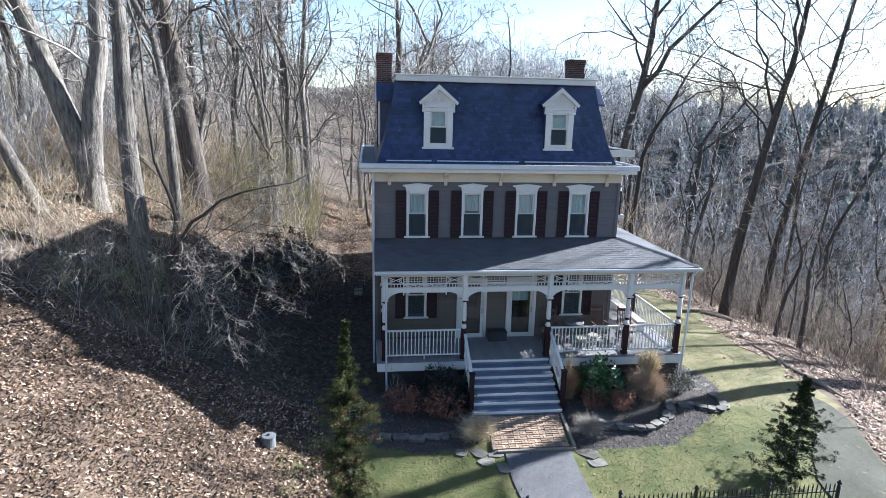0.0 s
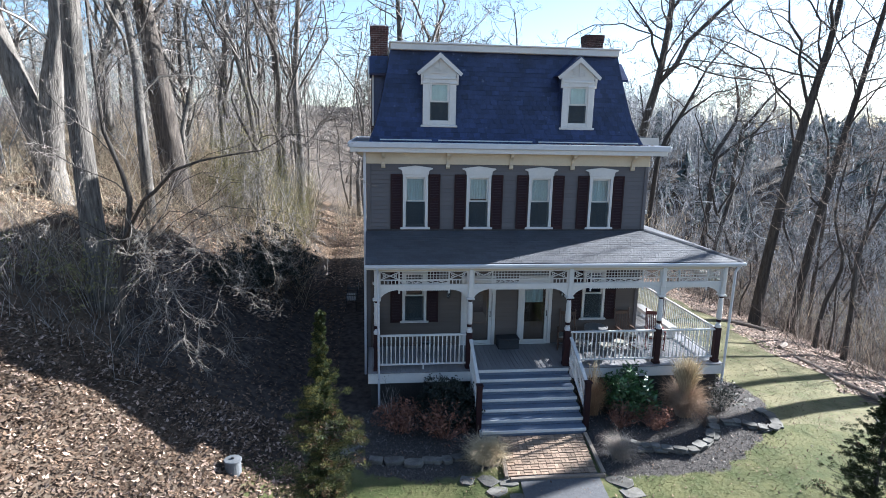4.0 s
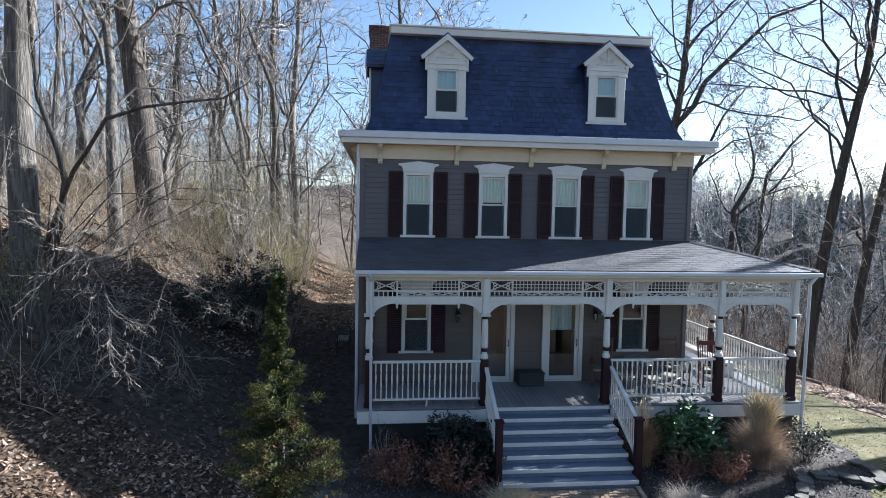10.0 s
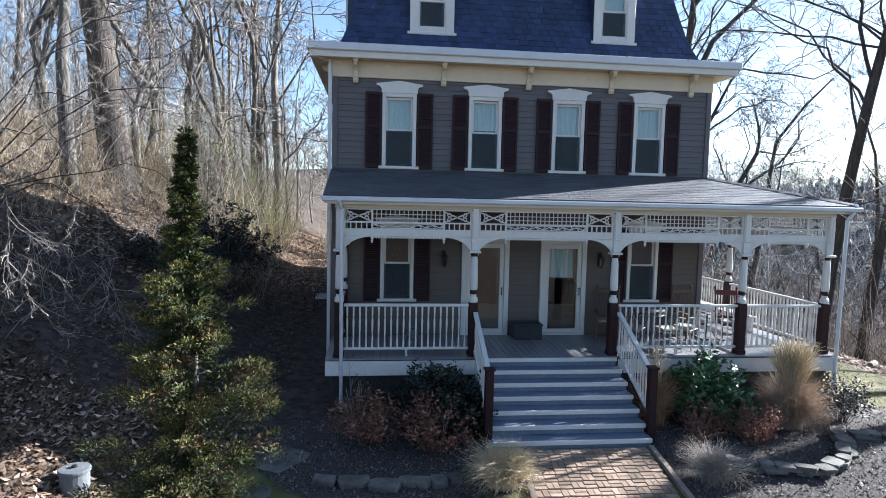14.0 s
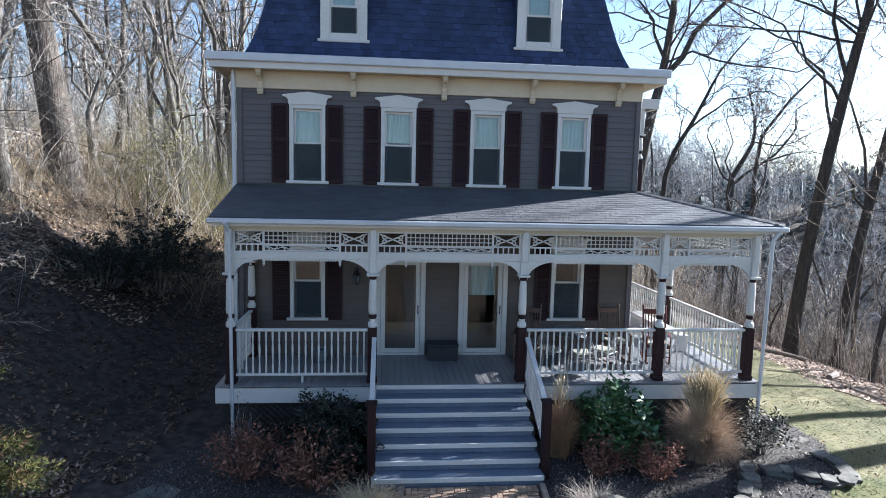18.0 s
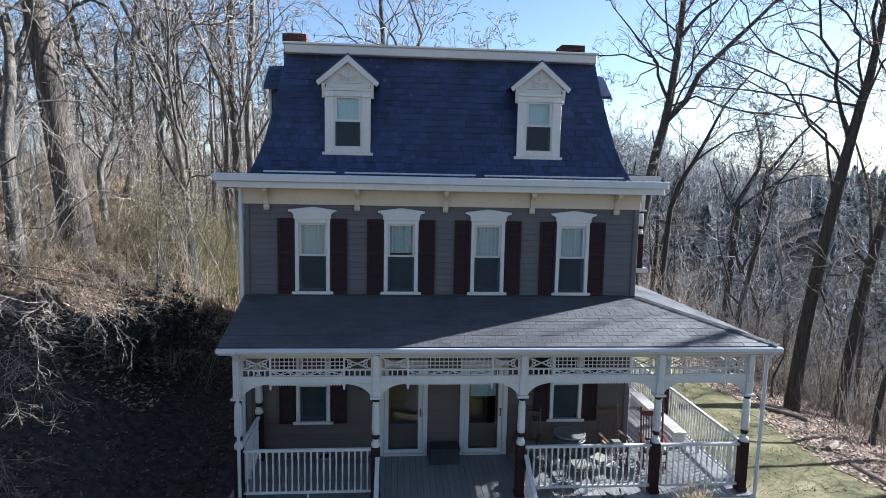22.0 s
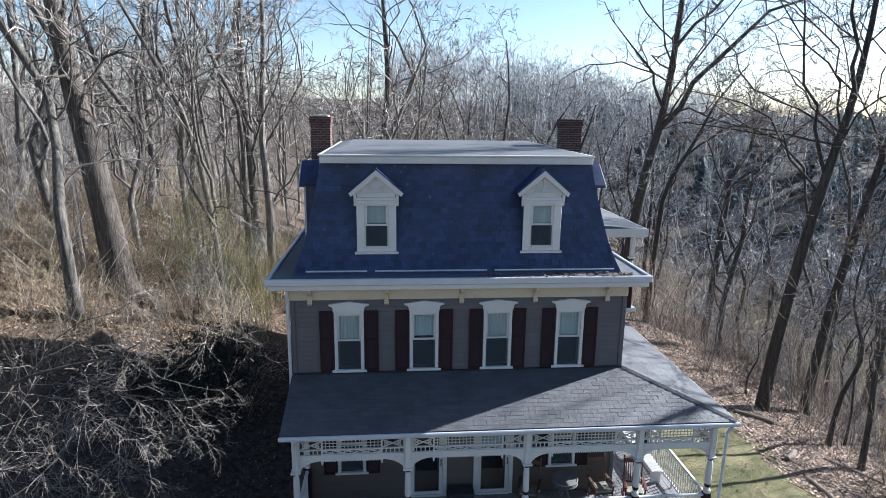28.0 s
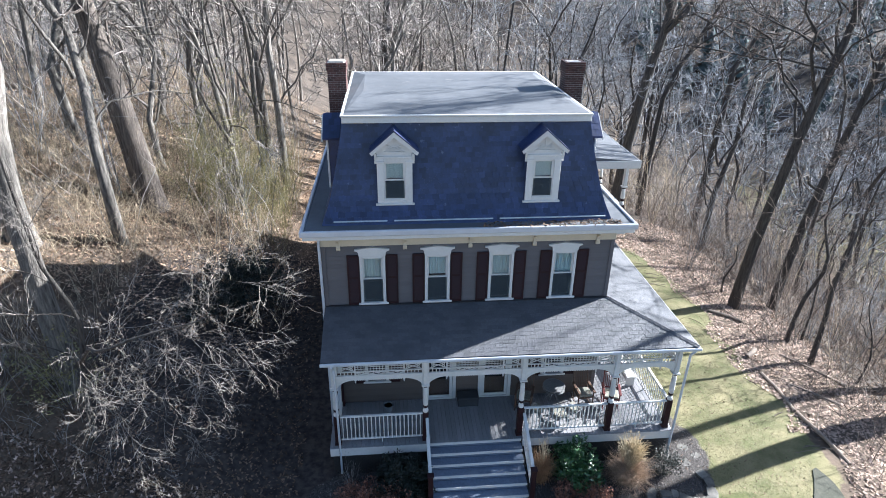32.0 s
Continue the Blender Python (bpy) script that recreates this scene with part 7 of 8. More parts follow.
for k in range(6):
    rs = random.Random(40 + k)
    n = 8
    top = [(x * rs.uniform(0.86, 1.06), y * rs.uniform(0.82, 1.06)) for x, y in ((0.5, -0.3), (0.48, 0.28), (0.34, 0.47), (-0.1, 0.5), (-0.44, 0.42), (-0.5, 0.02), (-0.4, -0.44), (0.24, -0.5))]
    v = [(x * 0.97, y * 0.97, -0.5) for x, y in top] + [(x * 1.02, y * 1.02, rs.uniform(0.2, 0.4)) for x, y in top] + [(x * 0.965, y * 0.965, 0.48 + rs.uniform(-0.1, 0.1)) for x, y in top] + [(0, 0, 0.5)]
    f = [tuple(range(n))[::-1]] + [(j * n + i, j * n + (i + 1) % n, (j + 1) * n + (i + 1) % n, (j + 1) * n + i) for j in (0, 1) for i in range(n)] + [(2 * n + i, 2 * n + (i + 1) % n, 3 * n) for i in range(n)]
    STONES.append(Geo().add(v, f).mesh("stone", STONE))


def stone_wall(name, line, courses, label, seed, size=(0.34, 0.28, 0.056)):
    rs = random.Random(seed)
    w = thing(name, label, "stone edging", "stone edgings of the beds")
    pts = smooth_line(line, 60)
    seg = np.concatenate([[0], np.cumsum(np.linalg.norm(np.diff(pts[:, :2], axis=0), axis=1))])
    z0 = 0.0
    for c in range(courses):
        s = rs.uniform(0, 0.2)
        while s < seg[-1] - 0.1:
            L = size[0] * rs.uniform(0.55, 1.5)
            m = min(s + L / 2, seg[-1])
            x, y = np.interp(m, seg, pts[:, 0]), np.interp(m, seg, pts[:, 1])
            x2, y2 = np.interp(min(m + 0.1, seg[-1]), seg, pts[:, 0]), np.interp(min(m + 0.1, seg[-1]), seg, pts[:, 1])
            x1, y1 = np.interp(m - 0.1, seg, pts[:, 0]), np.interp(m - 0.1, seg, pts[:, 1])
            h = size[2] * rs.uniform(0.8, 1.15)
            o = rs.uniform(-0.06, 0.06)
            a = math.degrees(math.atan2(y2 - y1, x2 - x1))
            if c < courses - 1 or rs.random() < 0.85:
                piece("stone", STONES[rs.randrange(6)], w, pose(x - o * math.sin(radians(a)), y + o * math.cos(radians(a)), gz(x, y) + size[2] * (c + 0.42), rs.uniform(-2.5, 2.5), rs.uniform(-2.5, 2.5), a + rs.choice((0, 180)) + rs.uniform(-16, 16)) @ Matrix.Diagonal((L * 1.08, size[1] * rs.uniform(0.85, 1.3), h * 1.1, 1)))
            s += L
    return w


stone_wall("stone_edging", [(5.75, -4.35, 0), (6.2, -4.68, 0), (7.05, -4.88, 0), (7.6, -4.95, 0), (8.2, -4.65, 0), (8.64, -4.2, 0), (8.9, -3.6, 0)], 3, "low dry-laid fieldstone edging round the planted bed", 1)
stone_wall("stone_edging", [(9.05, -3.55, 0), (9.84, -3.8, 0), (10.4, -4.0, 0), (10.85, -3.75, 0), (11.0, -3.2, 0), (11.0, -2.9, 0)], 2, "low dry-laid fieldstone edging beside the lawn", 2)
stone_wall("stone_edging", [(-1.0, -4.7, 0), (-0.2, -4.85, 0), (0.7, -4.9, 0), (1.45, -4.8, 0)], 1, "single row of pale fieldstones edging the bed", 3, (0.36, 0.3, 0.1))
rs = random.Random(12)
flags = [(10.6, -2.3, 0.5), (-1.5, -4.0, 0.9), (-1.8, -4.9, 0.7), (10.9, -1.6, 0.4), (11.2, -2.0, 0.35)]
flags += [(1.45, -5.6, 0.5), (1.95, -5.65, 0.55), (2.45, -5.75, 0.5), (2.1, -6.05, 0.55), (2.6, -6.35, 0.6), (5.2, -5.9, 0.7), (5.35, -6.35, 0.6)]
for k, (x, y, s) in enumerate(flags):
    ob = new("flagstone", STONES[k % 6])
    ob.matrix_basis = pose(x, y, gz(x, y) - 0.008, 1.5 * math.sin(k), 1.5 * math.cos(3 * k), 50 * k) @ Matrix.Diagonal((s, s * 0.8, 0.05, 1))
    tagged(ob, "flat grey-tan flagstone sunk into the ground", "flagstone", "flagstones beside the walk")


def iron_bench(x, y, turn):
    t = thing("garden_bench", "dark wrought-iron garden bench beside the shaded wall", "bench", at=(x, y, gz(x, y)), turn=turn)
    for i in range(6):
        part("seat_slat", Geo().box(-0.6, 0.6, -0.2 + 0.075 * i, -0.15 + 0.075 * i, 0.43, 0.445, 0.004), IRON, t)
    for sx in (-0.58, 0.58):
        part("front_leg", Geo().bar((sx, -0.18, 0.43), (sx, -0.22, 0.0), 0.018), IRON, t)
        part("back_leg", Geo().bar((sx, 0.22, 0.0), (sx, 0.2, 0.43), 0.018).bar((sx, 0.2, 0.43), (sx, 0.3, 0.9), 0.018), IRON, t)
        part("arm", Geo().bar((sx, 0.24, 0.66), (sx, -0.2, 0.66), 0.018).bar((sx, -0.2, 0.66), (sx, -0.18, 0.43), 0.014), IRON, t)
    part("top_rail", Geo().bar((-0.58, 0.3, 0.9), (0.58, 0.3, 0.9), 0.018), IRON, t)
    for i in range(11):
        part("back_bar", Geo().bar((-0.5 + 0.1 * i, 0.21, 0.46), (-0.5 + 0.1 * i, 0.3, 0.9), 0.009), IRON, t)


iron_bench(-1.75, 6.3, -90)

# brick apron at the foot of the stairs, laid in basket weave between timber edges
apron = solo("brick_apron", Geo().add([(2.68, -3.92, gz(3, -3.9) + 0.012), (4.82, -3.92, gz(4, -3.9) + 0.012), (4.68, -5.6, gz(4, -5.6) + 0.012), (2.5, -5.6, gz(3, -5.6) + 0.012)], [(3, 2, 1, 0)]), DARK, "red and tan brick apron in basket weave", "brick paving", kind="structure")
BRICK_ME = Geo().box(-0.099, 0.099, -0.0485, 0.0485, -0.03, 0.0, 0.005).mesh("brick", PAVER)
rs = random.Random(8)
for i in range(11):
    for j in range(8):
        cy = -4.05 - 0.206 * j
        cx = 2.74 - 0.07 * j * 0.3 + 0.206 * i
        for k in (-1, 1):
            t = (i + j) % 2
            x, y = (cx, cy + 0.0515 * k) if t else (cx + 0.0515 * k, cy)
            piece("brick", BRICK_ME, apron, pose(x, y, gz(x, y) + 0.042 + rs.uniform(-0.003, 0.004), rs.uniform(-1, 1), rs.uniform(-1, 1), (0 if t else 90) + rs.uniform(-1.2, 1.2)))
for a, c in (((2.5, -5.72), (4.9, -5.72)), ((2.58, -3.95), (2.42, -5.65)), ((5.0, -3.95), (4.9, -5.65))):
    d = Vector((c[0] - a[0], c[1] - a[1], gz(*c) - gz(*a)))
    ob = solo("edging_timber", Geo().box(0, d.length, -0.05, 0.05, -0.06, 0.06, 0.01), DEADWOOD, "weathered timber edging beside the brick apron", "edging", "timber edgings of the apron")
    ob.matrix_basis = Matrix.Translation((*a, gz(*a) + 0.02)) @ d.to_track_quat("X", "Z").to_matrix().to_4x4()


def well_cap(x, y):
    t = thing("well_cap", "grey concrete well casing with a flat lid in the leaves", "well", at=(x, y, gz(x, y)))
    part("casing", Geo().lathe([(0.185, -0.15), (0.185, 0.23), (0.18, 0.25)], 0, 0, 20), CONCRETE, t, smooth=False)
    part("lid", Geo().lathe([(0.195, 0.25), (0.205, 0.258), (0.205, 0.29), (0.192, 0.305), (0.03, 0.315)], 0, 0, 20), CONCRETE, t, "flat concrete lid")
    part("lid_knob", Geo().lathe([(0.04, 0.312), (0.04, 0.335), (0.02, 0.35)], 0, 0, 10), IRON, t)


well_cap(-4.08, -5.55)

# ---- iron fence across the front ----
PICKET = Geo().box(-0.009, 0.009, -0.009, 0.009, 0.02, 0.74).lathe([(0.012, 0.74), (0.026, 0.79), (0.002, 0.89)], 0, 0, 4).lathe([(0.02, 0.715), (0.024, 0.73), (0.02, 0.745)], 0, 0, 6).mesh("picket", IRON)


def fence_run(x0, x1, y):
    t = thing("iron_fence", "black iron picket fence with spear points", "fence", "fence panels", at=(x0, y, gz(0.5 * (x0 + x1), y)))
    L = x1 - x0
    for z in (0.12, 0.62):
        part("rail", Geo().box(0.03, L - 0.03, -0.012, 0.012, z, z + 0.03), IRON, t)
    n = int(L / 0.125)
    for i in range(1, n):
        piece("picket", PICKET, t, pose(L * i / n, 0, 0))


def fence_post(x, y):
    t = thing("fence_post", "black iron fence post with an acorn finial", "post", "fence posts", at=(x, y, gz(x, y)))
    part("shaft", Geo().box(-0.035, 0.035, -0.035, 0.035, -0.1, 0.85, 0.006), IRON, t)
    part("finial", Geo().lathe([(0.045, 0.85), (0.05, 0.87), (0.025, 0.9), (0.06, 0.94), (0.055, 0.98), (0.03, 1.01), (0.008, 1.05)], 0, 0, 10), IRON, t)


FY = -8.75
for x in (-3.6, -1.5, 0.55, 2.6, 4.98, 7.0, 9.0, 11.0):
    fence_post(x, FY)
for a, c in ((-3.6, -1.5), (-1.5, 0.55), (0.55, 2.6), (4.98, 7.0), (7.0, 9.0), (9.0, 11.0)):
    fence_run(a, c, FY)

# ---- parked car before the fence ----


def parked_car(x, y, turn):
    t = thing("car", "dark navy blue parked car before the iron fence", "car", at=(x, y, gz(x, y)), turn=turn)
    side = [(-2.15, 0.35), (-2.2, 0.6), (-2.1, 0.86), (-1.75, 0.93), (-0.9, 0.99), (1.55, 0.99), (2.05, 0.93), (2.2, 0.8), (2.2, 0.42), (2.1, 0.3), (-2.05, 0.28)]
    g = Geo()
    v = [(a, b, c) for b, k in ((-0.86, 0.97), (-0.8, 1.0), (0.8, 1.0), (0.86, 0.97)) for a, c in [(p * k, 0.62 + (q - 0.62) * k) for p, q in side]]
    n = len(side)
    f = [tuple(range(n)), tuple(range(3 * n, 4 * n))[::-1]] + [(r * n + i, (r + 1) * n + i, (r + 1) * n + (i + 1) % n, r * n + (i + 1) % n) for r in range(3) for i in range(n)]
    part("body", g.add(v, f), NAVY_PAINT, t, "glossy navy bodywork")
    low, top = [(-1.0, -0.74), (1.75, -0.74), (1.75, 0.74), (-1.0, 0.74)], [(-0.3, -0.6), (1.15, -0.6), (1.15, 0.6), (-0.3, 0.6)]
    v = [(a, b, 0.985) for a, b in low] + [(a, b, 1.38) for a, b in top]
    part("greenhouse", Geo().add(v, [(0, 1, 5, 4), (1, 2, 6, 5), (2, 3, 7, 6), (3, 0, 4, 7), (4, 5, 6, 7)]), DARK_GLASS, t, "dark tinted windows")
    v = [(a * 1.02, b * s, z) for z, s, k in ((1.375, 1.03, 1), (1.42, 1.0, 1), (1.455, 0.7, 1)) for a, b in top]
    part("roof", Geo().add(v, [(4 * r + i, 4 * r + (i + 1) % 4, 4 * r + 4 + (i + 1) % 4, 4 * r + 4 + i) for r in range(2) for i in range(4)] + [(8, 9, 10, 11)]), NAVY_PAINT, t)
    for sx in (-1.35, 1.35):
        for sy in (-0.8, 0.8):
            w = part("wheel", Geo().prism([(sx + 0.32 * math.cos(k * math.pi / 9), 0.32 + 0.32 * math.sin(k * math.pi / 9)) for k in range(18)], "y", sy - 0.1, sy + 0.1), TYRE, t, "black rubber tyre")
            part("rim", Geo().prism([(sx + 0.2 * math.cos(k * math.pi / 6), 0.32 + 0.2 * math.sin(k * math.pi / 6)) for k in range(12)], "y", sy - 0.106, sy + 0.106), GREY_METAL, w, "silver wheel rim")
    for sy in (-0.62, 0.62):
        part("headlight", Geo().box(-2.19, -2.02, sy - 0.16, sy + 0.16, 0.64, 0.78, 0.03), GREY_METAL, t, "clear headlight")
        part("tail_light", Geo().box(2.04, 2.205, sy - 0.14, sy + 0.14, 0.66, 0.82, 0.03), RED_WOOD, t, "red tail light")
        part("wing_mirror", Geo().box(-0.95, -0.8, *sorted((sy * 1.33, sy * 1.6)), 0.98, 1.1, 0.03), NAVY_PAINT, t)


parked_car(11.0, -10.95, 13)

# ---- logs and sticks along the lawn's edge ----


def log_at(p, q, r, label, mat_=None):
    z0, z1 = gz(*p) + 0.6 * r, gz(*q) + 0.6 * r
    P = smooth_line([(*p, z0), (0.5 * (p[0] + q[0]) + 0.06, 0.5 * (p[1] + q[1]), 0.5 * (z0 + z1) + 0.02), (*q, z1)], 7)[None]
    v, f = tubes(P, (r * np.linspace(1, 0.75, 7))[None], 8)
    n = len(v)
    g = Geo().arrays(v, f)
    g.f += [tuple(range(8))[::-1], tuple(range(n - 8, n))]
    solo("log", g, mat_ or DEADWOOD, label, "log", "logs at the lawn's edge")


log_at((16.75, 3.1), (16.62, 0.6), 0.09, "pale peeled log lying along the lawn's edge")
log_at((16.66, 0.5), (16.85, -2.2), 0.08, "pale peeled log lying along the lawn's edge")
log_at((17.5, 4.9), (16.8, 4.3), 0.13, "short weathered log in the dry leaves")
log_at((18.6, 7.8), (17.2, 8.6), 0.12, "fallen dead limb by the leaning tree")
log_at((19.5, 1.6), (17.6, 2.6), 0.06, "thin fallen branch in the dry leaves")
log_at((21.0, 3.2), (18.9, 5.0), 0.07, "thin fallen branch in the dry leaves")
rs = np.random.default_rng(31)
n = 260
x, y = rs.uniform(15.8, 24, n), rs.uniform(-4, 22, n)
a, L = rs.uniform(0, 6.28, n), rs.uniform(0.3, 1.4, n)
P = np.stack([np.stack([x + np.cos(a) * L * k / 2, y + np.sin(a) * L * k / 2, ground_z(x + np.cos(a) * L * k / 2, y + np.sin(a) * L * k / 2) + 0.03 + 0.03 * (k == 1)], 1) for k in range(3)], 1)
solo("fallen_sticks", quick_mesh("fallen_sticks", *tubes(P, np.full((n, 3), 0.014), 4), DEADWOOD), None, "fallen sticks strewn through the leaves", "sticks", kind="stuff")

# ---- on the porch ----


def rocking_chair(x, y, turn, material, label, cushion=None):
    t = thing("rocking_chair", label, "rocking chair", "rocking chairs on the porch", at=(x, y, FLOOR), turn=turn)
    for s in (-1, 1):
        pts = [(s * 0.25, -0.42 + 0.86 * k / 8, 0.03 + 0.1 * (abs(k - 3.6) / 4.4) ** 2) for k in range(9)]
        g = Geo()
        for p, q in zip(pts[:-1], pts[1:]):
            g.bar(p, q, 0.022, 5)
        part("rocker", g, material, t)
        part("front_leg", Geo().bar((s * 0.25, -0.26, 0.06), (s * 0.26, -0.27, 0.66), 0.022, 7), material, t)
        part("back_post", Geo().bar((s * 0.24, 0.2, 0.05), (s * 0.24, 0.24, 0.45), 0.024, 7).bar((s * 0.24, 0.24, 0.45), (s * 0.25, 0.42, 1.2), 0.022, 7).lathe([(0.022, 1.19), (0.03, 1.23), (0.01, 1.27)], s * 0.25, 0.42, 7), material, t)
        part("arm", Geo().box(s * 0.27 - 0.045, s * 0.27 + 0.045, -0.34, 0.3, 0.655, 0.685, 0.01), material, t)
    part("seat", Geo().box(-0.27, 0.27, -0.3, 0.25, 0.41, 0.45, 0.015), material, t)
    part("stretcher", Geo().bar((-0.25, -0.26, 0.22), (0.25, -0.26, 0.22), 0.014, 6), material, t)
    part("head_rail", Geo().box(-0.24, 0.24, 0.39, 0.425, 1.05, 1.17, 0.012), material, t)
    part("lower_rail", Geo().box(-0.24, 0.24, 0.25, 0.285, 0.5, 0.55, 0.01), material, t)
    for i in range(7):
        u = -0.19 + 0.38 * i / 6
        part("back_slat", Geo().bar((u, 0.27, 0.54), (u, 0.405, 1.06), 0.012, 5), material, t)
    if cushion:
        part("cushion", Geo().box(-0.25, 0.25, -0.28, 0.2, 0.452, 0.52, 0.03), cushion, t, "patterned seat cushion")


rocking_chair(7.5, -0.6, 4, BROWN_WOOD, "brown wooden rocking chair with a cushion", CLOTH)
rocking_chair(8.42, -0.75, -14, RED_WOOD, "red painted rocking chair on the sunny deck", CLOTH)
rocking_chair(5.45, -0.6, -20, BROWN_WOOD, "dark wooden rocking chair in the porch's shade", CLOTH)


def cafe_table(x, y):
    t = thing("cafe_table", "round grey metal cafe table with a scrolled rim", "table", at=(x, y, FLOOR))
    part("tabletop", Geo().lathe([(0.001, 0.715), (0.35, 0.715), (0.35, 0.722), (0.001, 0.722)], 0, 0, 24), GREY_METAL, t, "grey metal tabletop")
    part("rim", Geo().lathe([(0.35, 0.70), (0.38, 0.705), (0.38, 0.73), (0.352, 0.735), (0.35, 0.70)], 0, 0, 24), GREY_METAL, t)
    g = Geo()
    for k in range(24):
        a = 2 * math.pi * k / 24
        p = (0.37 * math.cos(a), 0.37 * math.sin(a), 0.70)
        q = (0.37 * math.cos(a + 0.2), 0.37 * math.sin(a + 0.2), 0.62)
        g.bar(p, q, 0.007, 4)
    part("apron_scroll", g, GREY_METAL, t)
    part("apron_ring", Geo().lathe([(0.372, 0.605), (0.38, 0.612), (0.372, 0.62)], 0, 0, 24), GREY_METAL, t)
    for k in range(4):
        a = 0.78 + k * math.pi / 2
        part("leg", Geo().bar((0.16 * math.cos(a), 0.16 * math.sin(a), 0.69), (0.1 * math.cos(a), 0.1 * math.sin(a), 0.35), 0.014, 6).bar((0.1 * math.cos(a), 0.1 * math.sin(a), 0.35), (0.3 * math.cos(a), 0.3 * math.sin(a), 0.012), 0.014, 6), GREY_METAL, t)


cafe_table(6.48, -0.5)


def metal_chair(x, y, turn):
    t = thing("metal_chair", "pale wrought-metal chair with a floral cushion", "chair", "metal chairs round the cafe table", at=(x, y, FLOOR), turn=turn)
    for sx in (-1, 1):
        part("front_leg", Geo().bar((sx * 0.2, -0.2, 0.44), (sx * 0.22, -0.23, 0.0), 0.012, 6), GREY_METAL, t)
        part("back_leg", Geo().bar((sx * 0.2, 0.2, 0.44), (sx * 0.22, 0.26, 0.0), 0.012, 6), GREY_METAL, t)
    part("seat_frame", Geo().box(-0.22, 0.22, -0.22, 0.22, 0.43, 0.45, 0.006), GREY_METAL, t)
    pts = [(-0.2 + 0.4 * k / 10, 0.21 + 0.08 * math.sin(math.pi * k / 10), 0.45 + 0.45 * math.sin(math.pi * k / 10)) for k in range(11)]
    g = Geo()
    for p, q in zip(pts[:-1], pts[1:]):
        g.bar(p, q, 0.012, 6)
    part("back_hoop", g, GREY_METAL, t)
    for k in (3, 4, 5, 6, 7):
        part("back_rod", Geo().bar((pts[k][0], 0.21, 0.45), pts[k], 0.006, 5), GREY_METAL, t)
    part("cushion", Geo().box(-0.21, 0.21, -0.21, 0.19, 0.452, 0.52, 0.03), CLOTH, t, "floral seat cushion")


metal_chair(5.75, -1.3, 140)
metal_chair(6.95, -1.35, 220)
metal_chair(6.4, -1.6, 185)


def chest(x, y):
    t = thing("porch_chest", "dark low storage chest between the doors", "chest", at=(x, y, FLOOR))
    part("body", Geo().box(-0.34, 0.34, -0.22, 0.2, 0.0, 0.31, 0.015), INSIDE, t)
    part("lid", Geo().box(-0.36, 0.36, -0.24, 0.21, 0.311, 0.37, 0.02), INSIDE, t)
    part("hasp", Geo().box(-0.03, 0.03, -0.25, -0.22, 0.24, 0.33, 0.004), IRON, t)


chest(3.56, -0.3)


def bench_box(x, y0, y1):
    t = thing("bench", "long white painted bench along the side rail", "bench", at=(x, y0, FLOOR))
    L = y1 - y0
    part("seat", Geo().box(-0.17, 0.17, 0, L, 0.38, 0.42, 0.01), WHITE, t)
    for k in (0.08, L / 2, L - 0.12):
        part("support", Geo().box(-0.15, 0.15, k, k + 0.04, 0.0, 0.379), WHITE, t)
    part("apron", Geo().box(-0.155, -0.13, 0.12, L - 0.13, 0.28, 0.379), WHITE, t)


bench_box(9.5, 0.1, 3.0)


def planter(x, y, h, label):
    t = thing("planter", label, "planter", at=(x, y, FLOOR))
    part("pot", Geo().lathe([(0.1, 0.0), (0.13, 0.04), (0.16, h - 0.06), (0.18, h - 0.04), (0.18, h), (0.15, h), (0.14, h - 0.05)], 0, 0, 14), CONCRETE, t)
    part("soil", Geo().lathe([(0.145, h - 0.07), (0.145, h - 0.05)], 0, 0, 14), DARK, t)


planter(0.85, -0.55, 0.3, "small grey stoneware pot on the shaded porch")

# ---- clapboards, slates and shingles ----
BOARD = Geo().prism([(0.0, 0.0), (-0.024, 0.0), (-0.026, 0.006), (-0.008, 0.142), (0.0, 0.142)], "x", 0, 1).mesh("clapboard", SIDING)
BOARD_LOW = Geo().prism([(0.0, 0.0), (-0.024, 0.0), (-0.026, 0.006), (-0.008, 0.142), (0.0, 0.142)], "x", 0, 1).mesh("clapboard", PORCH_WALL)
EXPO = 0.135


def clapboards(parent, z0, z1, holes, board):
    z = z0
    while z < z1 - 0.02:
        for a, c in spans(HX0 + 0.1, HX1 - 0.1, z, z + EXPO, holes):
            if c - a > 0.03:
                piece("clapboard", board, parent, pose(a, 0.03, z) @ Matrix.Diagonal((c - a, 1, 1, 1)))
        z += EXPO


wide = [(a - 0.06, c + 0.06, d - 0.05, e + 0.02) for a, c, d, e in FRONT_HOLES]
clapboards(wall_front, 5.06, 7.17, wide, BOARD)
# courses below the porch roof take the shade-darkened colour
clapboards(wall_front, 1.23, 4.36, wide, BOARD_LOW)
z = -0.2
while z < 7.15:
    ob = piece("clapboard", BOARD, wall_right, pose(HX1 - 0.03, 0.12, z, 0, 0, 90) @ Matrix.Diagonal((HY1 - 0.15, 1, 1, 1)))
    z += EXPO

SLATE_ME = [Geo().box(-0.5, 0.5, -0.009, 0.0, 0, 1.0).mesh("slate", SLATE), Geo().prism([(-0.5, 0.12), (-0.36, 0.0), (0.36, 0.0), (0.5, 0.12), (0.5, 1.0), (-0.5, 1.0)], "y", -0.009, 0.0).mesh("slate", SLATE)]
SLATE_JOIN = Geo()
rs = random.Random(77)
rows = np.linspace(7.84, 10.5, 19)
count = 0
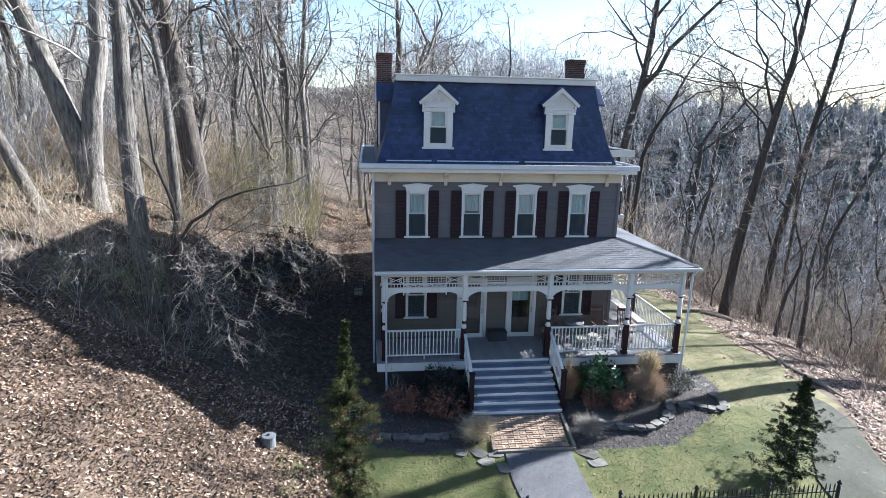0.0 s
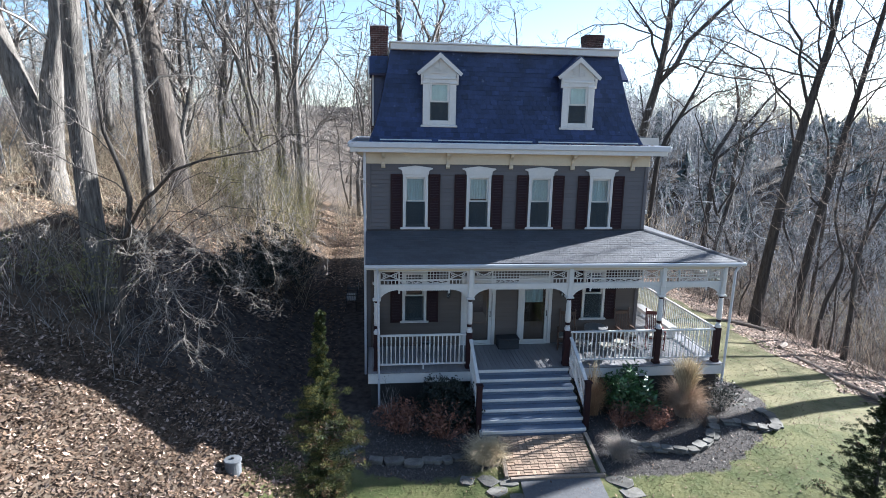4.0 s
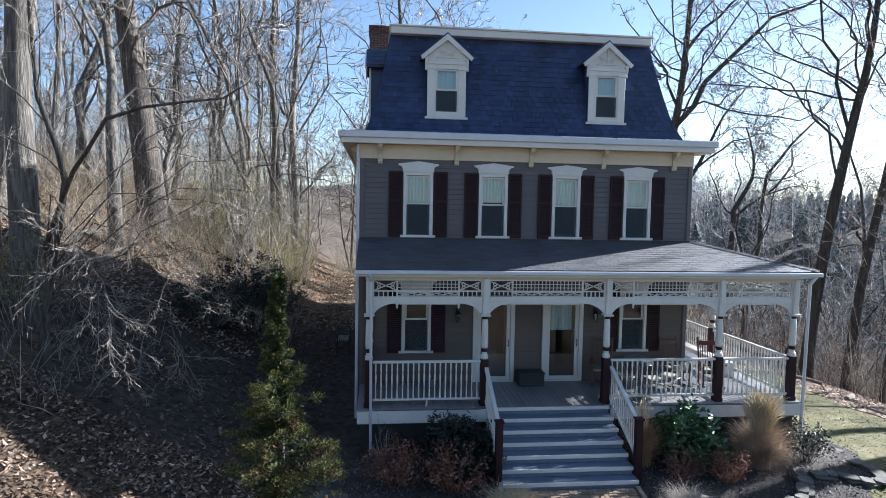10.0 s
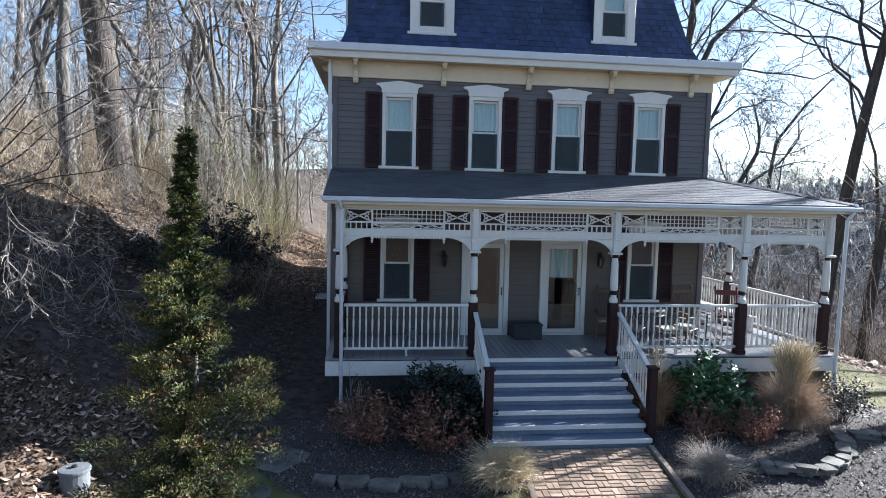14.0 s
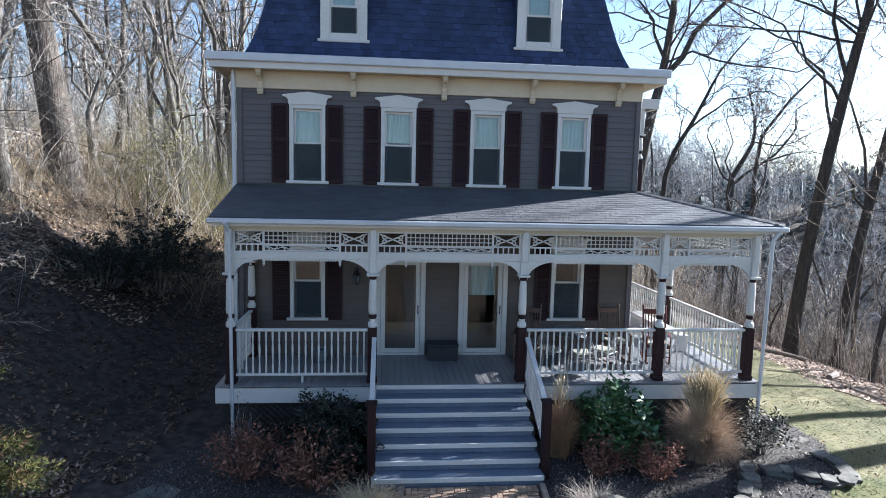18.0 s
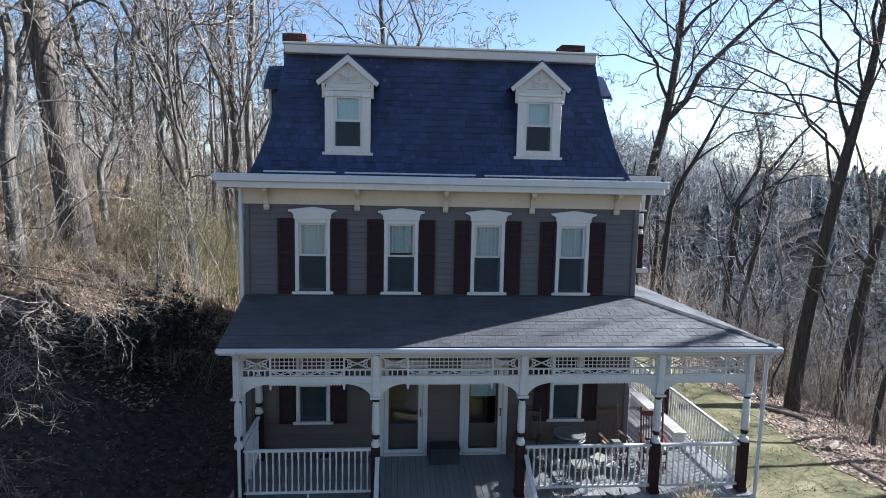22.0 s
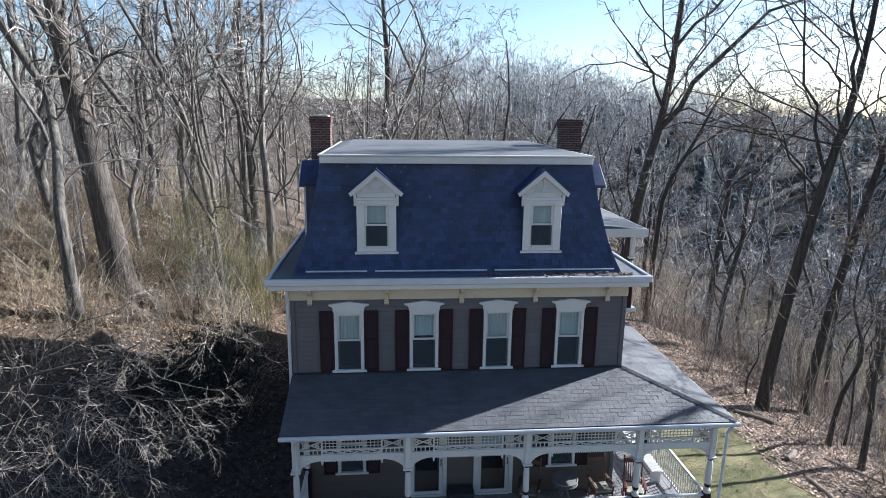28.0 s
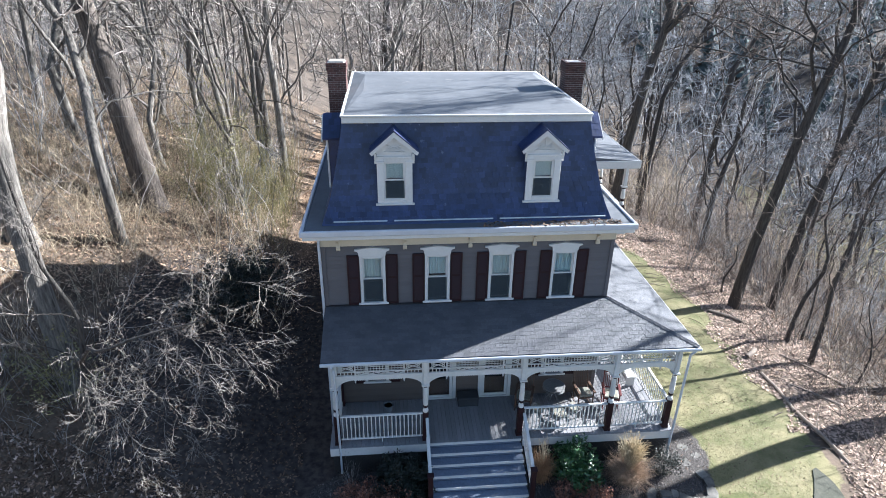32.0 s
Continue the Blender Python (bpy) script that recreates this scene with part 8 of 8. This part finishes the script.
for r, z in enumerate(rows):
    za, zb = z, z + 0.19
    ya, yb = inset(za) - 0.012, inset(zb) - 0.004
    h = math.hypot(zb - za, yb - ya)
    tilt = math.degrees(math.atan2(yb - ya, zb - za))
    x0, x1 = MX0 + side_in(zb) + 0.005, MX1 - side_in(zb) - 0.005
    w = 0.215
    x = x0 - (r % 2) * 0.5 * w
    while x < x1:
        a, c = max(x, x0), min(x + w, x1)
        x += w
        if c - a < 0.05:
            continue
        m = 0.5 * (a + c)
        if any(abs(m - d) < 0.42 for d in (1.25, 5.70)) and z > 8.15:
            continue
        mt = pose(m, ya - rs.uniform(0, 0.006), za, -tilt, rs.uniform(-0.6, 0.6), rs.uniform(-1.0, 1.0)) @ Matrix.Diagonal((c - a - 0.008, 1, h, 1))
        if count < 300:
            piece("slate", SLATE_ME[1 if 4 <= r <= 8 else 0], roof, mt)
            count += 1
        else:
            v = [tuple(mt @ Vector(p)) for p in ((-0.5, -0.009, 0), (0.5, -0.009, 0), (0.5, -0.009, 1), (-0.5, -0.009, 1), (-0.5, 0, 0), (0.5, 0, 0))]
            SLATE_JOIN.add(v, [(0, 1, 2, 3), (0, 4, 5, 1)])
tagged(part("joined_slate_field", SLATE_JOIN, SLATE_FAR, roof), "upper courses of blue-grey slates", kind="stuff")

# side dormers and side slopes carry slates too
g = Geo()
for r, z in enumerate(rows):
    for side in (0, 1):
        za, zb = z, z + 0.19
        xa, xb = side_in(za) - 0.012, side_in(zb) - 0.004
        y = inset(zb) + 0.16 - (r % 2) * 0.13
        while y < MY1 - inset(z) - 0.2:
            j = rs.uniform(0, 0.006)
            if side:
                g.add([(MX1 - xa + j, y + 0.005, za), (MX1 - xa + j, y + 0.255, za), (MX1 - xb + j, y + 0.255, zb), (MX1 - xb + j, y + 0.005, zb)], [(0, 1, 2, 3)])
            else:
                g.add([(MX0 + xa - j, y + 0.005, za), (MX0 + xa - j, y + 0.255, za), (MX0 + xb - j, y + 0.255, zb), (MX0 + xb - j, y + 0.005, zb)], [(3, 2, 1, 0)])
            y += 0.26
tagged(part("side_slates", g, SLATE_FAR, roof), "blue-grey slates of the side slopes", kind="stuff")
for side, cy in ((-1, 2.5), (1, 2.4)):
    x = -0.78 if side < 0 else 7.72
    g = Geo()
    for k in range(4):
        t0, t1 = k / 4, (k + 1.15) / 4
        for i in range(5):
            xa = x + side * 0.14 - side * 0.9 * (i + 0.5 * (k % 2)) / 5
            xb = xa - side * 0.17
            y0, y1 = cy - 0.735 * (1 - t0), cy - 0.735 * (1 - min(t1, 1))
            z0, z1 = 9.985 + 0.62 * t0 + 0.016, 9.985 + 0.62 * min(t1, 1) + 0.008
            q = [(xa, y0, z0), (xb, y0, z0), (xb, y1, z1), (xa, y1, z1)]
            g.add(q, [(0, 1, 2, 3) if side < 0 else (3, 2, 1, 0)])
    tagged(part("dormer_slate_field", g, SLATE_FAR, roof), kind="stuff")

TAB = Geo().box(0, 1, 0, 1, -0.006, 0.006).mesh("shingle", SHINGLE)
TABS = Geo()
slope = math.atan2(TOPZ - EAVE - 0.02, 2.11)
span = math.hypot(TOPZ - EAVE - 0.02, 2.11)
n = 15
count = 0
order = []
for r in range(n):
    s = span * r / n
    y, z = RY0 + s * math.cos(slope) - 0.015, EAVE + 0.02 + s * math.sin(slope) + 0.008
    end = RX1 - (RX1 - HX1 - 0.03) * (s / span) - 0.01
    x = RX0 + 0.005 - (r % 2) * 0.16
    while x < end:
        a, c = max(x, RX0 + 0.005), min(x + 0.32, end)
        x += 0.322
        if c - a > 0.04:
            order.append((a, c, y, z))
for a, c, y, z in order:
    mt = pose(a, y, z + rs.uniform(0, 0.003), math.degrees(slope) - 1.2) @ Matrix.Diagonal((c - a - 0.006, span / n + 0.02, 1, 1))
    if count < 300 and 1.5 < a:
        piece("shingle", TAB, porch_roof, mt)
        count += 1
    else:
        v = [tuple(mt @ Vector(p)) for p in ((0, 0, 0.006), (1, 0, 0.006), (1, 1, 0.006), (0, 1, 0.006), (0, 0, -0.006), (1, 0, -0.006))]
        TABS.add(v, [(0, 1, 2, 3), (4, 5, 1, 0)])
# the slope along the house's side
slope2 = math.atan2(TOPZ - EAVE - 0.02, RX1 - HX1 - 0.03)
span2 = math.hypot(TOPZ - EAVE - 0.02, RX1 - HX1 - 0.03)
for r in range(n):
    s = span2 * r / n
    x, z = RX1 - s * math.cos(slope2) + 0.015, EAVE + 0.02 + s * math.sin(slope2) + 0.008
    y = RY0 + 2.11 * (s / span2) + 0.01 - (r % 2) * 0.16
    first = RY0 + 2.11 * (s / span2) + 0.01
    while y < RY1:
        a, c = max(y, first), min(y + 0.316, RY1)
        y += 0.322
        if c - a < 0.04:
            continue
        x2, z2 = x - (span2 / n + 0.02) * math.cos(slope2), z + (span2 / n + 0.02) * math.sin(slope2) - 0.006
        TABS.add([(x, a, z + 0.006), (x, c, z + 0.006), (x2, c, z2 + 0.006), (x2, a, z2 + 0.006)], [(0, 1, 2, 3)])
tagged(part("joined_shingles", TABS, SHINGLE_FAR, porch_roof), "grey asphalt shingles", kind="stuff")

# dead leaves caught in the eaves
rs2 = np.random.default_rng(3)
m = 420
x = 8.1 - 4.4 * rs2.random(m) ** 1.5
y, z = rs2.uniform(-0.42, 0.06, m), 7.79 + rs2.random(m) * 0.05
a, s = rs2.uniform(0, 6.28, m), rs2.uniform(0.03, 0.06, m)
u = np.stack([np.cos(a), np.sin(a), rs2.normal(0, 0.3, m)], 1) * s[:, None]
w = np.stack([-np.sin(a), np.cos(a), rs2.normal(0, 0.3, m)], 1) * (0.6 * s)[:, None]
c = np.stack([x, y, z], 1)
solo("gutter_leaves", quick_mesh("gutter_leaves", np.stack([c - u, c + w, c + u, c - w], 1).reshape(-1, 3), np.arange(4 * m).reshape(m, 4), LEAF_LITTER), None, "dry leaves caught in the gutter", "leaves", kind="stuff")
